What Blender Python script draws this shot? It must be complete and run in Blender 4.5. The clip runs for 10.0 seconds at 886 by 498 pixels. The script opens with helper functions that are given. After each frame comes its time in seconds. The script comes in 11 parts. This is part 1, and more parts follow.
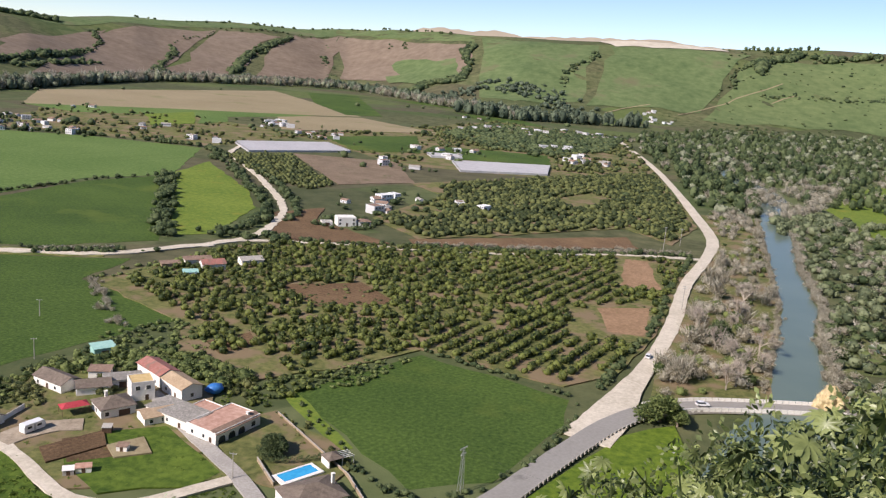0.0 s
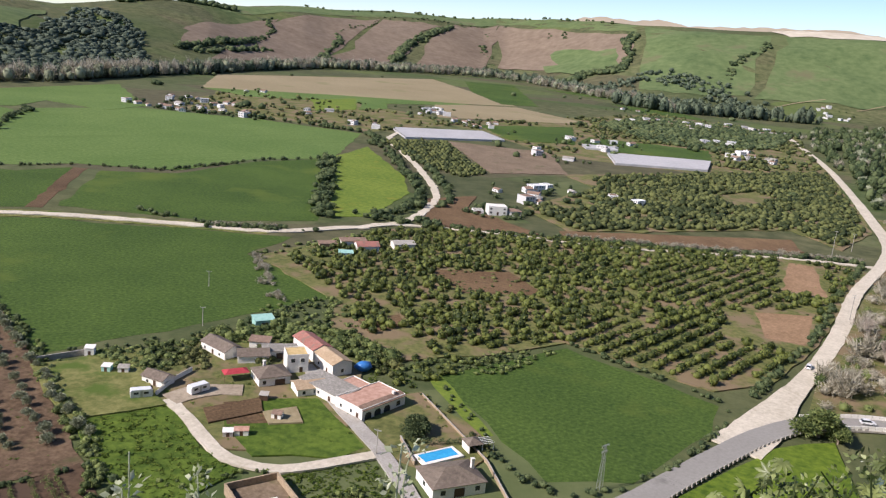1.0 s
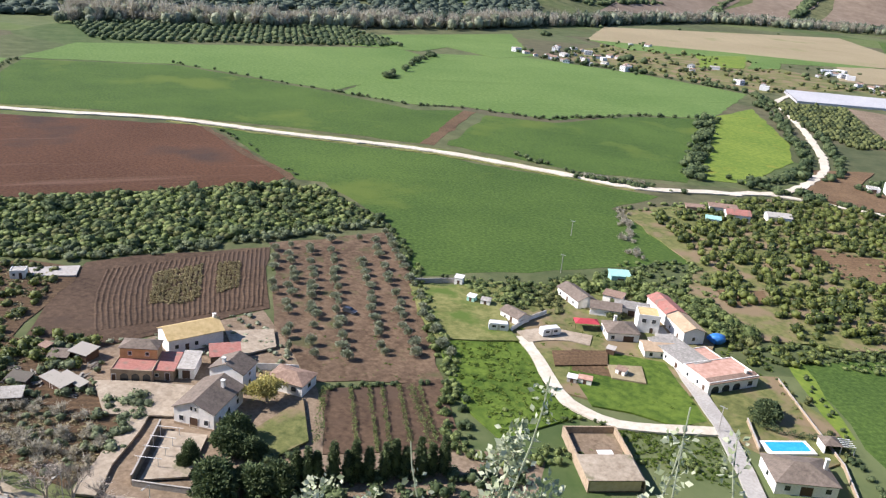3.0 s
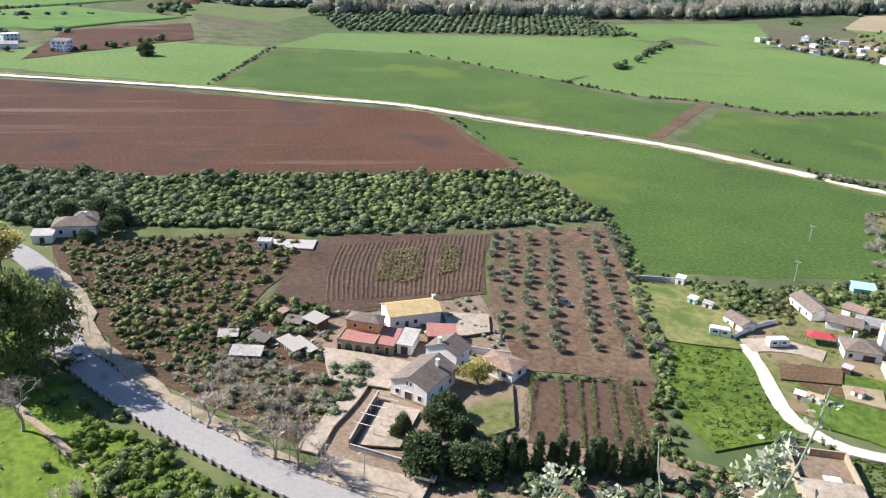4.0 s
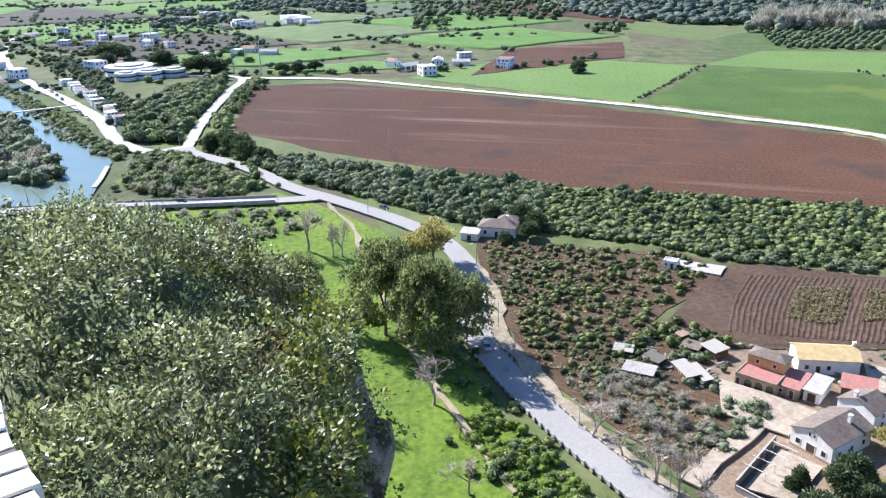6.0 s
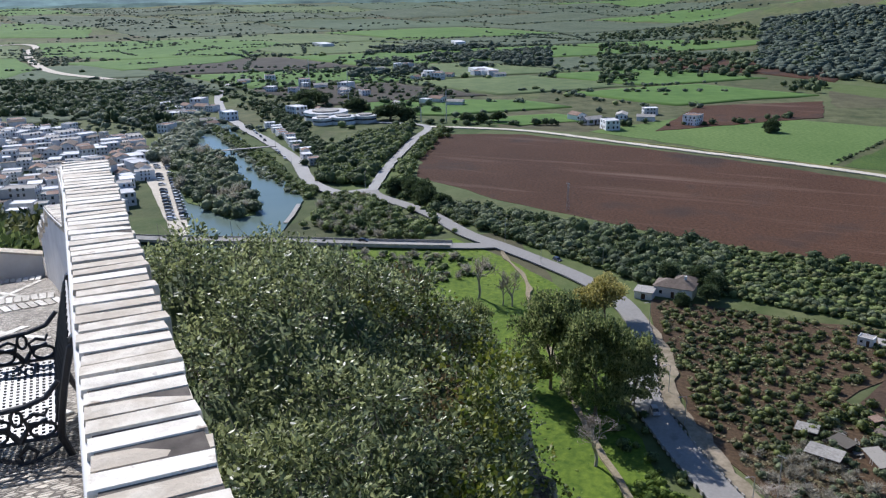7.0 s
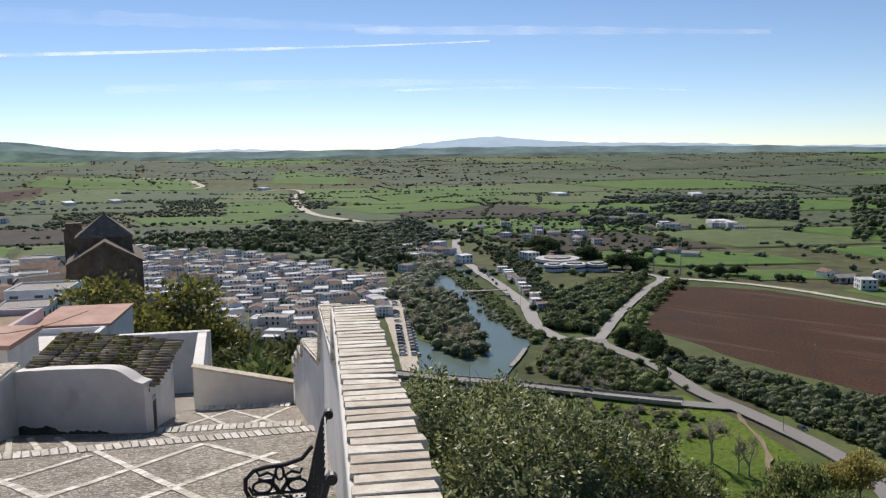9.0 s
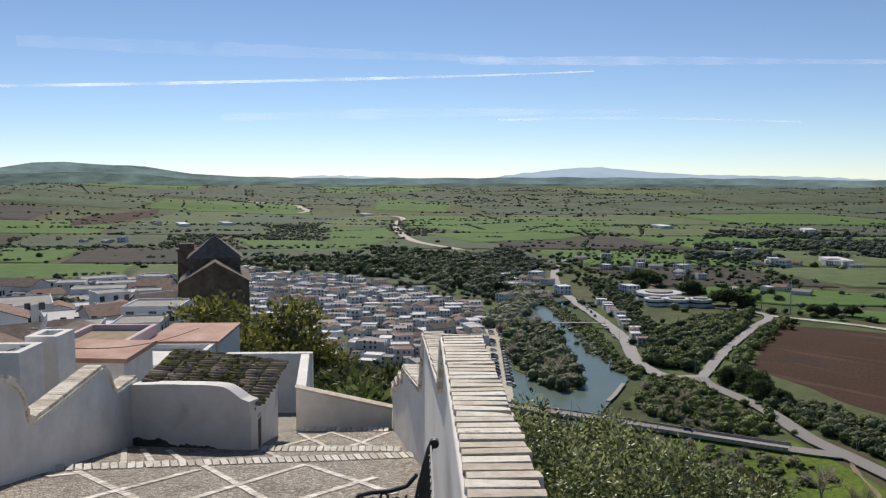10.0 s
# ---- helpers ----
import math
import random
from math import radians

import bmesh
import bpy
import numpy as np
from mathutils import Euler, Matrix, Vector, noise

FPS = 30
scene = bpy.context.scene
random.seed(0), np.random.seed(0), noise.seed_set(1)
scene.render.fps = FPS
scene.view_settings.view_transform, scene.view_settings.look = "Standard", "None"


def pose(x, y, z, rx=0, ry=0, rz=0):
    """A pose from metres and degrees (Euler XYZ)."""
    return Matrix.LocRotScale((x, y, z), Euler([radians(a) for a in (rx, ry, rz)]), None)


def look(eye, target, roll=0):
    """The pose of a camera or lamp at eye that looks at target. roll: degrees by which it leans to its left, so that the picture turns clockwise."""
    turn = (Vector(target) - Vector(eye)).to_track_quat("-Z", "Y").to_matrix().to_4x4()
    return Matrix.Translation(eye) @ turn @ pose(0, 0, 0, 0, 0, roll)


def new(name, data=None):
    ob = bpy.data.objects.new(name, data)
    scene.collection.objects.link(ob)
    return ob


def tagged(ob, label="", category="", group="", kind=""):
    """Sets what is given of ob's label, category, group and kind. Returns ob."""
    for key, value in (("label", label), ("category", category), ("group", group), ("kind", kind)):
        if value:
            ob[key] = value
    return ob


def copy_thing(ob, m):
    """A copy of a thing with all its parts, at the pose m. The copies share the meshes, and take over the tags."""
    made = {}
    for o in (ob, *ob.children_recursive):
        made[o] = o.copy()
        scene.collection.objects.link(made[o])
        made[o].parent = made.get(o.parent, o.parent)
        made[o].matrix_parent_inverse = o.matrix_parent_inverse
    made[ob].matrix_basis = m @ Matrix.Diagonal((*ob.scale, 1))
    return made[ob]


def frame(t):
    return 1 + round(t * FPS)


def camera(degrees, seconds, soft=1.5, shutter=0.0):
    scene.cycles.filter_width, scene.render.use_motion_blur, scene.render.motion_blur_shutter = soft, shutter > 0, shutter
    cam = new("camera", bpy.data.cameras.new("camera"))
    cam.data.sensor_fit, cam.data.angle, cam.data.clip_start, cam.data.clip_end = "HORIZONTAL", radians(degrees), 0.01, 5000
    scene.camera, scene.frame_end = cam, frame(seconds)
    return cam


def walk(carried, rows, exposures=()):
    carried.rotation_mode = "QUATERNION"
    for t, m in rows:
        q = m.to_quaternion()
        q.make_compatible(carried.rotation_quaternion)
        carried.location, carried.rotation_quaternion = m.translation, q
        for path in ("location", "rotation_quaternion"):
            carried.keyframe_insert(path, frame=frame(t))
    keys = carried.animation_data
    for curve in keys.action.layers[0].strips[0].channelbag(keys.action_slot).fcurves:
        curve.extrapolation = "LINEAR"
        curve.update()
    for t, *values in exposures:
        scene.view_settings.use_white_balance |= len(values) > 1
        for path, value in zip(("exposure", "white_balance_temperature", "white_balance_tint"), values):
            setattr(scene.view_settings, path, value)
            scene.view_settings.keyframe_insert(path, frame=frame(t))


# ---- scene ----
fov_cam = camera(56.28, 10.0, soft=1.25)
# seconds, place in metres, yaw, pitch and lean in degrees
ROWS = [
    (0.0, 0.00, 0.00, 100.04, 8.96, -13.01, -4.93),
    (0.5, -0.10, -0.11, 100.02, 13.34, -14.22, -4.78),
    (1.0, -0.25, -0.27, 100.01, 19.41, -14.61, -5.29),
    (1.5, -0.43, -0.48, 99.99, 25.37, -15.30, -5.74),
    (2.0, -0.55, -0.60, 99.95, 32.92, -16.47, -5.14),
    (2.2, -0.58, -0.62, 99.96, 35.35, -17.49, -5.14),
    (3.3, -0.77, -0.76, 100.05, 49.24, -20.52, -4.54),
    (3.5, -0.79, -0.78, 100.03, 52.77, -20.97, -3.95),
    (4.0, -0.85, -0.78, 99.98, 60.62, -21.61, -3.18),
    (4.5, -0.85, -0.78, 99.98, 67.05, -21.86, -2.87),
    (5.0, -0.85, -0.79, 99.98, 71.30, -21.67, -1.61),
    (5.5, -0.88, -0.82, 100.00, 80.52, -21.39, 0.09),
    (6.0, -0.89, -0.80, 100.00, 90.19, -20.96, 0.99),
    (6.2, -0.88, -0.79, 100.00, 93.80, -20.73, 1.16),
    (7.3, -0.99, -0.96, 100.01, 104.37, -16.24, 0.81),
    (7.5, -0.99, -0.97, 100.02, 105.42, -16.01, 0.68),
    (8.0, -0.99, -1.02, 100.04, 109.10, -15.09, 1.00),
    (8.5, -1.00, -1.07, 100.05, 113.11, -10.07, 1.04),
    (9.0, -0.99, -1.12, 100.06, 118.37, -6.93, 1.01),
    (9.5, -0.95, -1.16, 100.08, 122.44, -5.42, 0.58),
    (10.0, -0.94, -1.20, 100.08, 125.17, -4.89, 0.05),
]
walk(fov_cam, [(t, pose(x, y, z, 90 + pitch, 0, yaw) @ pose(0, 0, 0, 0, 0, -lean)) for t, x, y, z, yaw, pitch, lean in ROWS],
     exposures=[(0.0, 0.35, 6750, 18), (2.0, 0.58, 6450, 16), (3.4, 1.05, 6300, 15), (4.5, 1.2, 6150, 15), (6.2, 1.42, 5800, 15), (7.3, 0.0, 5900, 13), (8.0, -0.05, 6050, 13), (9.0, -0.08, 6750, 13), (10.0, -0.2, 6800, 12)])
# world, sun
SUN_AZ, SUN_EL = 136.0, 38.0
world = bpy.data.worlds.new("world")
scene.world = world
world.use_nodes = True
wn = world.node_tree
sky = wn.nodes.new("ShaderNodeTexSky")
sky.sky_type, sky.sun_disc = "NISHITA", False
sky.sun_elevation, sky.sun_rotation = radians(SUN_EL), radians(-SUN_AZ)
sky.altitude, sky.air_density, sky.dust_density, sky.ozone_density = 2200, 0.85, 0.0, 3.4
wn.links.new(sky.outputs[0], wn.nodes["Background"].inputs[0])
wn.nodes["Background"].inputs[1].default_value = 0.112
sun = new("sun", bpy.data.lights.new("sun", "SUN"))
sun.data.energy, sun.data.angle, sun.data.color = 4.8, radians(0.55), (1.0, 0.95, 0.88)
_d = Vector((-math.sin(radians(SUN_AZ)) * math.cos(radians(SUN_EL)), math.cos(radians(SUN_AZ)) * math.cos(radians(SUN_EL)), math.sin(radians(SUN_EL))))
sun.matrix_world = look(_d * 300, (0, 0, 0))
# ---- materials ----
def _n(nt, kind, **kw):
    n = nt.nodes.new(kind)
    for k, v in kw.items():
        n.inputs[k].default_value = v
    return n


def material(name, dark, light, grain=2.0, patch=0.05, rough=0.9, bump=0.3, bump_dist=0.1, island=0.0, objvar=0.0, metal=0.0,
             translucent=0.0, third=None, rows=None, spec=0.3, streak=None):
    """A surface with variation at two scales: grain and patch are noise scales per metre."""
    m = bpy.data.materials.new(name)
    m.use_nodes = True
    nt = m.node_tree
    L = nt.links.new
    b = nt.nodes["Principled BSDF"]
    b.inputs["Roughness"].default_value, b.inputs["Metallic"].default_value = rough, metal
    b.inputs["Specular IOR Level"].default_value = 0.16 if rough > 0.88 else spec
    b.inputs["Diffuse Roughness"].default_value = 0.7 if "soil" in name else 0.0
    tc = nt.nodes.new("ShaderNodeTexCoord")
    place = tc.outputs["Object"]
    if objvar:
        shift = nt.nodes.new("ShaderNodeVectorMath")
        shift.operation = "MULTIPLY_ADD"
        L(nt.nodes.new("ShaderNodeObjectInfo").outputs["Random"], shift.inputs[0])
        shift.inputs[1].default_value = (37.0, 53.0, 71.0)
        L(place, shift.inputs[2])
        place = shift.outputs[0]
    fine = _n(nt, "ShaderNodeTexNoise", Scale=grain, Detail=6.0, Roughness=0.65)
    wide = _n(nt, "ShaderNodeTexNoise", Scale=patch, Detail=5.0, Roughness=0.6)
    L(place, fine.inputs["Vector"])
    L(place, wide.inputs["Vector"])
    ramp = nt.nodes.new("ShaderNodeValToRGB")
    ramp.color_ramp.elements[0].position, ramp.color_ramp.elements[1].position = 0.48, 0.82
    ramp.color_ramp.elements[0].color, ramp.color_ramp.elements[1].color = (*dark, 1), (*light, 1)
    mixv = nt.nodes.new("ShaderNodeMath")
    mixv.operation = "MULTIPLY_ADD"
    L(fine.outputs[0], mixv.inputs[0])
    mixv.inputs[1].default_value = 0.85
    half = nt.nodes.new("ShaderNodeMath")
    half.operation = "MULTIPLY"
    half.inputs[1].default_value = 0.45
    L(wide.outputs[0], half.inputs[0])
    L(half.outputs[0], mixv.inputs[2])
    value = mixv.outputs[0]
    if island or objvar:
        src = nt.nodes.new("ShaderNodeNewGeometry").outputs["Random Per Island"] if island else nt.nodes.new("ShaderNodeObjectInfo").outputs["Random"]
        add = nt.nodes.new("ShaderNodeMath")
        add.operation = "MULTIPLY_ADD"
        L(src, add.inputs[0])
        add.inputs[1].default_value = island or objvar
        sub = nt.nodes.new("ShaderNodeMath")
        sub.operation = "SUBTRACT"
        L(value, sub.inputs[0])
        sub.inputs[1].default_value = (island or objvar) / 2
        L(sub.outputs[0], add.inputs[2])
        value = add.outputs[0]
    L(value, ramp.inputs[0])
    col = ramp.outputs[0]
    if third is not None:
        spot = _n(nt, "ShaderNodeTexNoise", Scale=third[1], Detail=4.0, Roughness=0.6)
        L(place, spot.inputs["Vector"])
        r3 = nt.nodes.new("ShaderNodeMapRange")
        r3.inputs[1].default_value, r3.inputs[2].default_value = third[2], third[2] + 0.1
        L(spot.outputs[0], r3.inputs[0])
        mx = nt.nodes.new("ShaderNodeMix")
        mx.data_type = "RGBA"
        L(r3.outputs[0], mx.inputs[0])
        L(col, mx.inputs[6])
        mx.inputs[7].default_value = (*third[0], 1)
        col = mx.outputs[2]
    height = fine.outputs[0]
    if rows is not None:
        # planted or ploughed rows: (angle, rows per metre, strength, colour)
        mp = nt.nodes.new("ShaderNodeMapping")
        mp.inputs["Rotation"].default_value = (0, 0, radians(rows[0]))
        L(tc.outputs["Object"], mp.inputs[0])
        wv = _n(nt, "ShaderNodeTexWave", Scale=rows[1], Distortion=3.0, Detail=3.0)
        wv.inputs["Detail Scale"].default_value = 0.6
        L(mp.outputs[0], wv.inputs[0])
        mw = nt.nodes.new("ShaderNodeMath")
        mw.operation = "MULTIPLY"
        L(wv.outputs["Fac"], mw.inputs[0])
        mw.inputs[1].default_value = rows[2]
        mx = nt.nodes.new("ShaderNodeMix")
        mx.data_type = "RGBA"
        L(mw.outputs[0], mx.inputs[0])
        L(col, mx.inputs[6])
        mx.inputs[7].default_value = (*rows[3], 1)
        col = mx.outputs[2]
    if streak is not None:
        # long pale streaks: (angle, scale along, scale across, threshold, colour)
        mp = nt.nodes.new("ShaderNodeMapping")
        mp.vector_type = "TEXTURE"
        mp.inputs["Rotation"].default_value = (0, 0, radians(streak[0]))
        mp.inputs["Scale"].default_value = (1 / streak[1], 1 / streak[2], 1)
        L(tc.outputs["Object"], mp.inputs[0])
        sn = _n(nt, "ShaderNodeTexNoise", Scale=1.0, Detail=5.0, Roughness=0.6)
        L(mp.outputs[0], sn.inputs["Vector"])
        sr = nt.nodes.new("ShaderNodeMapRange")
        sr.inputs[1].default_value, sr.inputs[2].default_value = streak[3], streak[3] + 0.22
        L(sn.outputs[0], sr.inputs[0])
        mx = nt.nodes.new("ShaderNodeMix")
        mx.data_type = "RGBA"
        L(sr.outputs[0], mx.inputs[0])
        L(col, mx.inputs[6])
        mx.inputs[7].default_value = (*streak[4], 1)
        col = mx.outputs[2]
    L(col, b.inputs["Base Color"])
    if bump:
        bp = nt.nodes.new("ShaderNodeBump")
        bp.inputs["Strength"].default_value, bp.inputs["Distance"].default_value = bump, bump_dist
        L(height, bp.inputs["Height"])
        L(bp.outputs[0], b.inputs["Normal"])
    if translucent:
        tr = nt.nodes.new("ShaderNodeBsdfTranslucent")
        L(col, tr.inputs[0])
        ms = nt.nodes.new("ShaderNodeMixShader")
        ms.inputs[0].default_value = translucent
        L(b.outputs[0], ms.inputs[1])
        L(tr.outputs[0], ms.inputs[2])
        L(ms.outputs[0], nt.nodes["Material Output"].inputs[0])
    return m


M = {}
M["crop"] = material("young_wheat", (0.026, 0.057, 0.011), (0.098, 0.152, 0.031), 0.8, 0.014, 0.9, 0.9, 0.25, rows=(35, 0.16, 0.2, (0.034, 0.070, 0.011)), third=((0.098, 0.135, 0.026), 0.016, 0.56), streak=(38, 0.008, 0.3, 0.60, (0.092, 0.138, 0.030)))
M["crop_light"] = material("grass_crop", (0.066, 0.126, 0.027), (0.162, 0.227, 0.066), 0.4, 0.01, 0.9, 0.7, 0.2, rows=(70, 0.09, 0.35, (0.095, 0.160, 0.040)), streak=(64, 0.006, 0.12, 0.58, (0.085, 0.140, 0.032)))
M["crop_yellow"] = material("flowering_meadow", (0.085, 0.145, 0.020), (0.190, 0.240, 0.040), 0.35, 0.03, 0.9, 0.7, 0.2, third=((0.21, 0.21, 0.035), 0.05, 0.6))
M["meadow"] = material("meadow_grass", (0.052, 0.099, 0.011), (0.160, 0.222, 0.025), 0.5, 0.03, 0.9, 0.9, 0.3, third=((0.12, 0.125, 0.042), 0.05, 0.66))
M["rough_grass"] = material("rough_grass", (0.075, 0.092, 0.028), (0.200, 0.195, 0.072), 0.5, 0.03, 0.95, 0.9, 0.3, third=((0.215, 0.160, 0.095), 0.06, 0.48))
M["soil_red"] = material("red_soil", (0.082, 0.038, 0.020), (0.178, 0.087, 0.046), 0.7, 0.012, 0.95, 1.0, 0.5, third=((0.085, 0.052, 0.036), 0.012, 0.55), streak=(74, 0.006, 0.07, 0.57, (0.27, 0.165, 0.11)))
M["soil"] = material("tilled_soil", (0.082, 0.050, 0.027), (0.210, 0.138, 0.076), 1.2, 0.05, 0.95, 1.0, 0.25, third=((0.10, 0.10, 0.035), 0.10, 0.66), rows=(34, 0.16, 0.35, (0.075, 0.047, 0.031)))
M["soil_rows"] = material("furrowed_soil", (0.066, 0.042, 0.027), (0.160, 0.104, 0.066), 0.6, 0.05, 0.95, 1.0, 0.25, third=((0.105, 0.070, 0.048), 0.03, 0.5))
M["soil_olive"] = material("stony_tilled_soil", (0.088, 0.056, 0.034), (0.240, 0.165, 0.105), 0.6, 0.05, 0.95, 1.0, 0.25, third=((0.115, 0.115, 0.050), 0.09, 0.58), rows=(-32, 0.05, 0.3, (0.080, 0.052, 0.034)))
M["undergrowth"] = material("shaded_bramble_floor", (0.050, 0.080, 0.020), (0.150, 0.190, 0.055), 0.5, 0.05, 0.95, 0.9, 0.4)
M["dry_lawn"] = material("yellowing_weedy_grass", (0.090, 0.108, 0.028), (0.235, 0.225, 0.085), 0.5, 0.06, 0.95, 0.8, 0.2, third=((0.085, 0.128, 0.026), 0.07, 0.52))
M["pale_road"] = material("dusty_pale_asphalt", (0.28, 0.268, 0.248), (0.39, 0.375, 0.35), 1.5, 0.05, 0.8, 0.3, 0.02, third=((0.28, 0.265, 0.24), 0.1, 0.6))
M["plain_brown"] = material("dull_fallow_soil", (0.100, 0.084, 0.058), (0.165, 0.136, 0.092), 0.05, 0.006, 0.95, 0.4, 0.6)
M["soil_orange"] = material("orange_tilled_soil", (0.165, 0.105, 0.060), (0.31, 0.20, 0.125), 0.7, 0.05, 0.95, 0.9, 0.2, rows=(-60, 0.18, 0.35, (0.15, 0.10, 0.06)))
M["soil_pale"] = material("stubble_field", (0.23, 0.182, 0.105), (0.35, 0.29, 0.18), 0.5, 0.008, 0.95, 0.4, 0.15, rows=(-38, 0.02, 0.3, (0.27, 0.235, 0.13)), third=((0.20, 0.195, 0.09), 0.01, 0.6))
M["dirt"] = material("pale_dirt", (0.46, 0.405, 0.315), (0.67, 0.605, 0.50), 0.8, 0.06, 0.95, 0.4, 0.08)
M["verge"] = material("dusty_verge", (0.19, 0.155, 0.10), (0.36, 0.30, 0.215), 0.7, 0.06, 0.95, 0.6, 0.15, third=((0.09, 0.11, 0.04), 0.09, 0.62))
M["asphalt"] = material("sunbleached_asphalt", (0.255, 0.242, 0.222), (0.315, 0.300, 0.276), 1.2, 0.05, 0.8, 0.3, 0.02, third=((0.20, 0.19, 0.175), 0.12, 0.62), spec=0.12)
M["concrete"] = material("concrete", (0.30, 0.28, 0.25), (0.45, 0.42, 0.38), 1.5, 0.2, 0.9, 0.3, 0.03)
M["white"] = material("whitewash", (0.70, 0.67, 0.62), (0.86, 0.83, 0.78), 2.0, 0.3, 0.85, 0.3, 0.02, third=((0.55, 0.51, 0.45), 0.6, 0.66))
M["white_far"] = material("painted_wall", (0.54, 0.535, 0.53), (0.80, 0.795, 0.785), 0.6, 0.1, 0.85, 0.1, 0.03, objvar=0.7, third=((0.50, 0.48, 0.45), 0.35, 0.66))
M["cream"] = material("cream_render", (0.55, 0.42, 0.24), (0.68, 0.55, 0.35), 1.0, 0.2, 0.9, 0.2, 0.02)
M["ochre"] = material("orange_render", (0.54, 0.31, 0.14), (0.70, 0.45, 0.23), 1.0, 0.2, 0.9, 0.2, 0.02)
M["stone"] = material("brown_stone", (0.27, 0.20, 0.135), (0.44, 0.34, 0.235), 1.5, 0.2, 0.92, 0.5, 0.08)
M["tile"] = material("clay_roof_tiles", (0.20, 0.13, 0.10), (0.38, 0.27, 0.20), 1.2, 0.25, 0.9, 0.4, 0.06, rows=(0, 1.2, 0.35, (0.13, 0.085, 0.065)))
M["tile_brown"] = material("weathered_roof_tiles", (0.13, 0.105, 0.085), (0.26, 0.21, 0.17), 1.2, 0.25, 0.9, 0.4, 0.06, rows=(0, 1.2, 0.35, (0.09, 0.07, 0.055)))
M["tile_yellow"] = material("pale_yellow_roof", (0.50, 0.36, 0.16), (0.66, 0.50, 0.26), 0.8, 0.2, 0.9, 0.3, 0.04)
M["red_roof"] = material("red_painted_roof", (0.30, 0.120, 0.095), (0.46, 0.215, 0.175), 1.6, 0.25, 0.85, 0.3, 0.03, third=((0.24, 0.165, 0.13), 0.4, 0.52), rows=(0, 1.2, 0.3, (0.22, 0.10, 0.08)))
M["pink_roof"] = material("faded_terrace_tiles", (0.40, 0.22, 0.16), (0.56, 0.36, 0.28), 0.8, 0.2, 0.85, 0.2, 0.02)
M["grey_roof"] = material("fibre_cement_sheet", (0.22, 0.205, 0.18), (0.44, 0.41, 0.365), 1.6, 0.25, 0.85, 0.3, 0.04, objvar=0.3)
M["glass_dark"] = material("window_glass", (0.02, 0.025, 0.03), (0.045, 0.05, 0.055), 1.0, 0.3, 0.12, 0.0, spec=0.6)
M["wood_dark"] = material("dark_wood", (0.06, 0.035, 0.022), (0.12, 0.07, 0.045), 3.0, 0.5, 0.7, 0.2, 0.01)
M["iron"] = material("black_cast_iron", (0.012, 0.012, 0.013), (0.028, 0.027, 0.027), 20.0, 2.0, 0.38, 0.25, 0.003, spec=0.5)
M["bark"] = material("grey_bark", (0.13, 0.10, 0.075), (0.27, 0.22, 0.17), 3.0, 0.5, 0.95, 0.6, 0.03)
M["twig"] = material("bare_twigs", (0.28, 0.235, 0.19), (0.50, 0.44, 0.37), 2.0, 0.2, 0.95, 0.0)
M["leaf_citrus"] = material("citrus_leaves", (0.036, 0.055, 0.013), (0.172, 0.200, 0.048), 0.9, 0.03, 0.6, 0.0, island=0.6, translucent=0.2)
M["leaf_scrub"] = material("scrub_leaves", (0.060, 0.090, 0.028), (0.235, 0.282, 0.094), 0.5, 0.03, 0.75, 0.0, island=0.7, translucent=0.3)
M["leaf_dark"] = material("holm_oak_leaves", (0.045, 0.072, 0.030), (0.135, 0.172, 0.072), 0.5, 0.02, 0.8, 0.0, island=0.6, translucent=0.25)
M["farm_dirt"] = material("bare_farm_ground", (0.135, 0.098, 0.064), (0.275, 0.208, 0.145), 0.9, 0.06, 0.95, 0.7, 0.12, third=((0.095, 0.105, 0.042), 0.08, 0.60))
M["timber"] = material("grey_weathered_boards", (0.13, 0.115, 0.095), (0.32, 0.295, 0.255), 2.0, 0.3, 0.9, 0.3, 0.02, objvar=0.8)
M["yard"] = material("trodden_earth", (0.255, 0.205, 0.148), (0.43, 0.36, 0.275), 0.8, 0.06, 0.95, 0.5, 0.08, third=((0.17, 0.16, 0.09), 0.15, 0.62))
# far leaves: lightened and greyed so that the colour carries distance haze
M["leaf_far"] = material("far_grove_leaves", (0.070, 0.098, 0.064), (0.160, 0.200, 0.126), 0.5, 0.02, 0.8, 0.0, island=0.6, translucent=0.25)
M["path"] = material("trodden_earth_path", (0.20, 0.165, 0.10), (0.36, 0.30, 0.20), 1.2, 0.1, 0.95, 0.4, 0.05)
M["leaf_spring"] = material("fresh_spring_leaves", (0.085, 0.095, 0.022), (0.29, 0.285, 0.075), 1.5, 0.5, 0.5, 0.0, island=0.7, translucent=0.45, spec=0.4)
M["leaf_grass"] = material("grass_blades", (0.080, 0.135, 0.018), (0.175, 0.235, 0.036), 0.8, 0.1, 0.8, 0.0, island=0.6, translucent=0.25)
M["leaf_olive"] = material("olive_leaves", (0.16, 0.18, 0.105), (0.40, 0.425, 0.29), 0.9, 0.1, 0.7, 0.0, island=0.5, translucent=0.35)
M["leaf_grey"] = material("winter_poplar_twigs", (0.27, 0.245, 0.18), (0.54, 0.50, 0.40), 0.5, 0.03, 0.9, 0.0, island=0.5, translucent=0.35)
M["leaf_euca"] = material("eucalyptus_leaves", (0.090, 0.122, 0.044), (0.33, 0.36, 0.14), 0.6, 0.1, 0.6, 0.0, island=0.6, translucent=0.5)
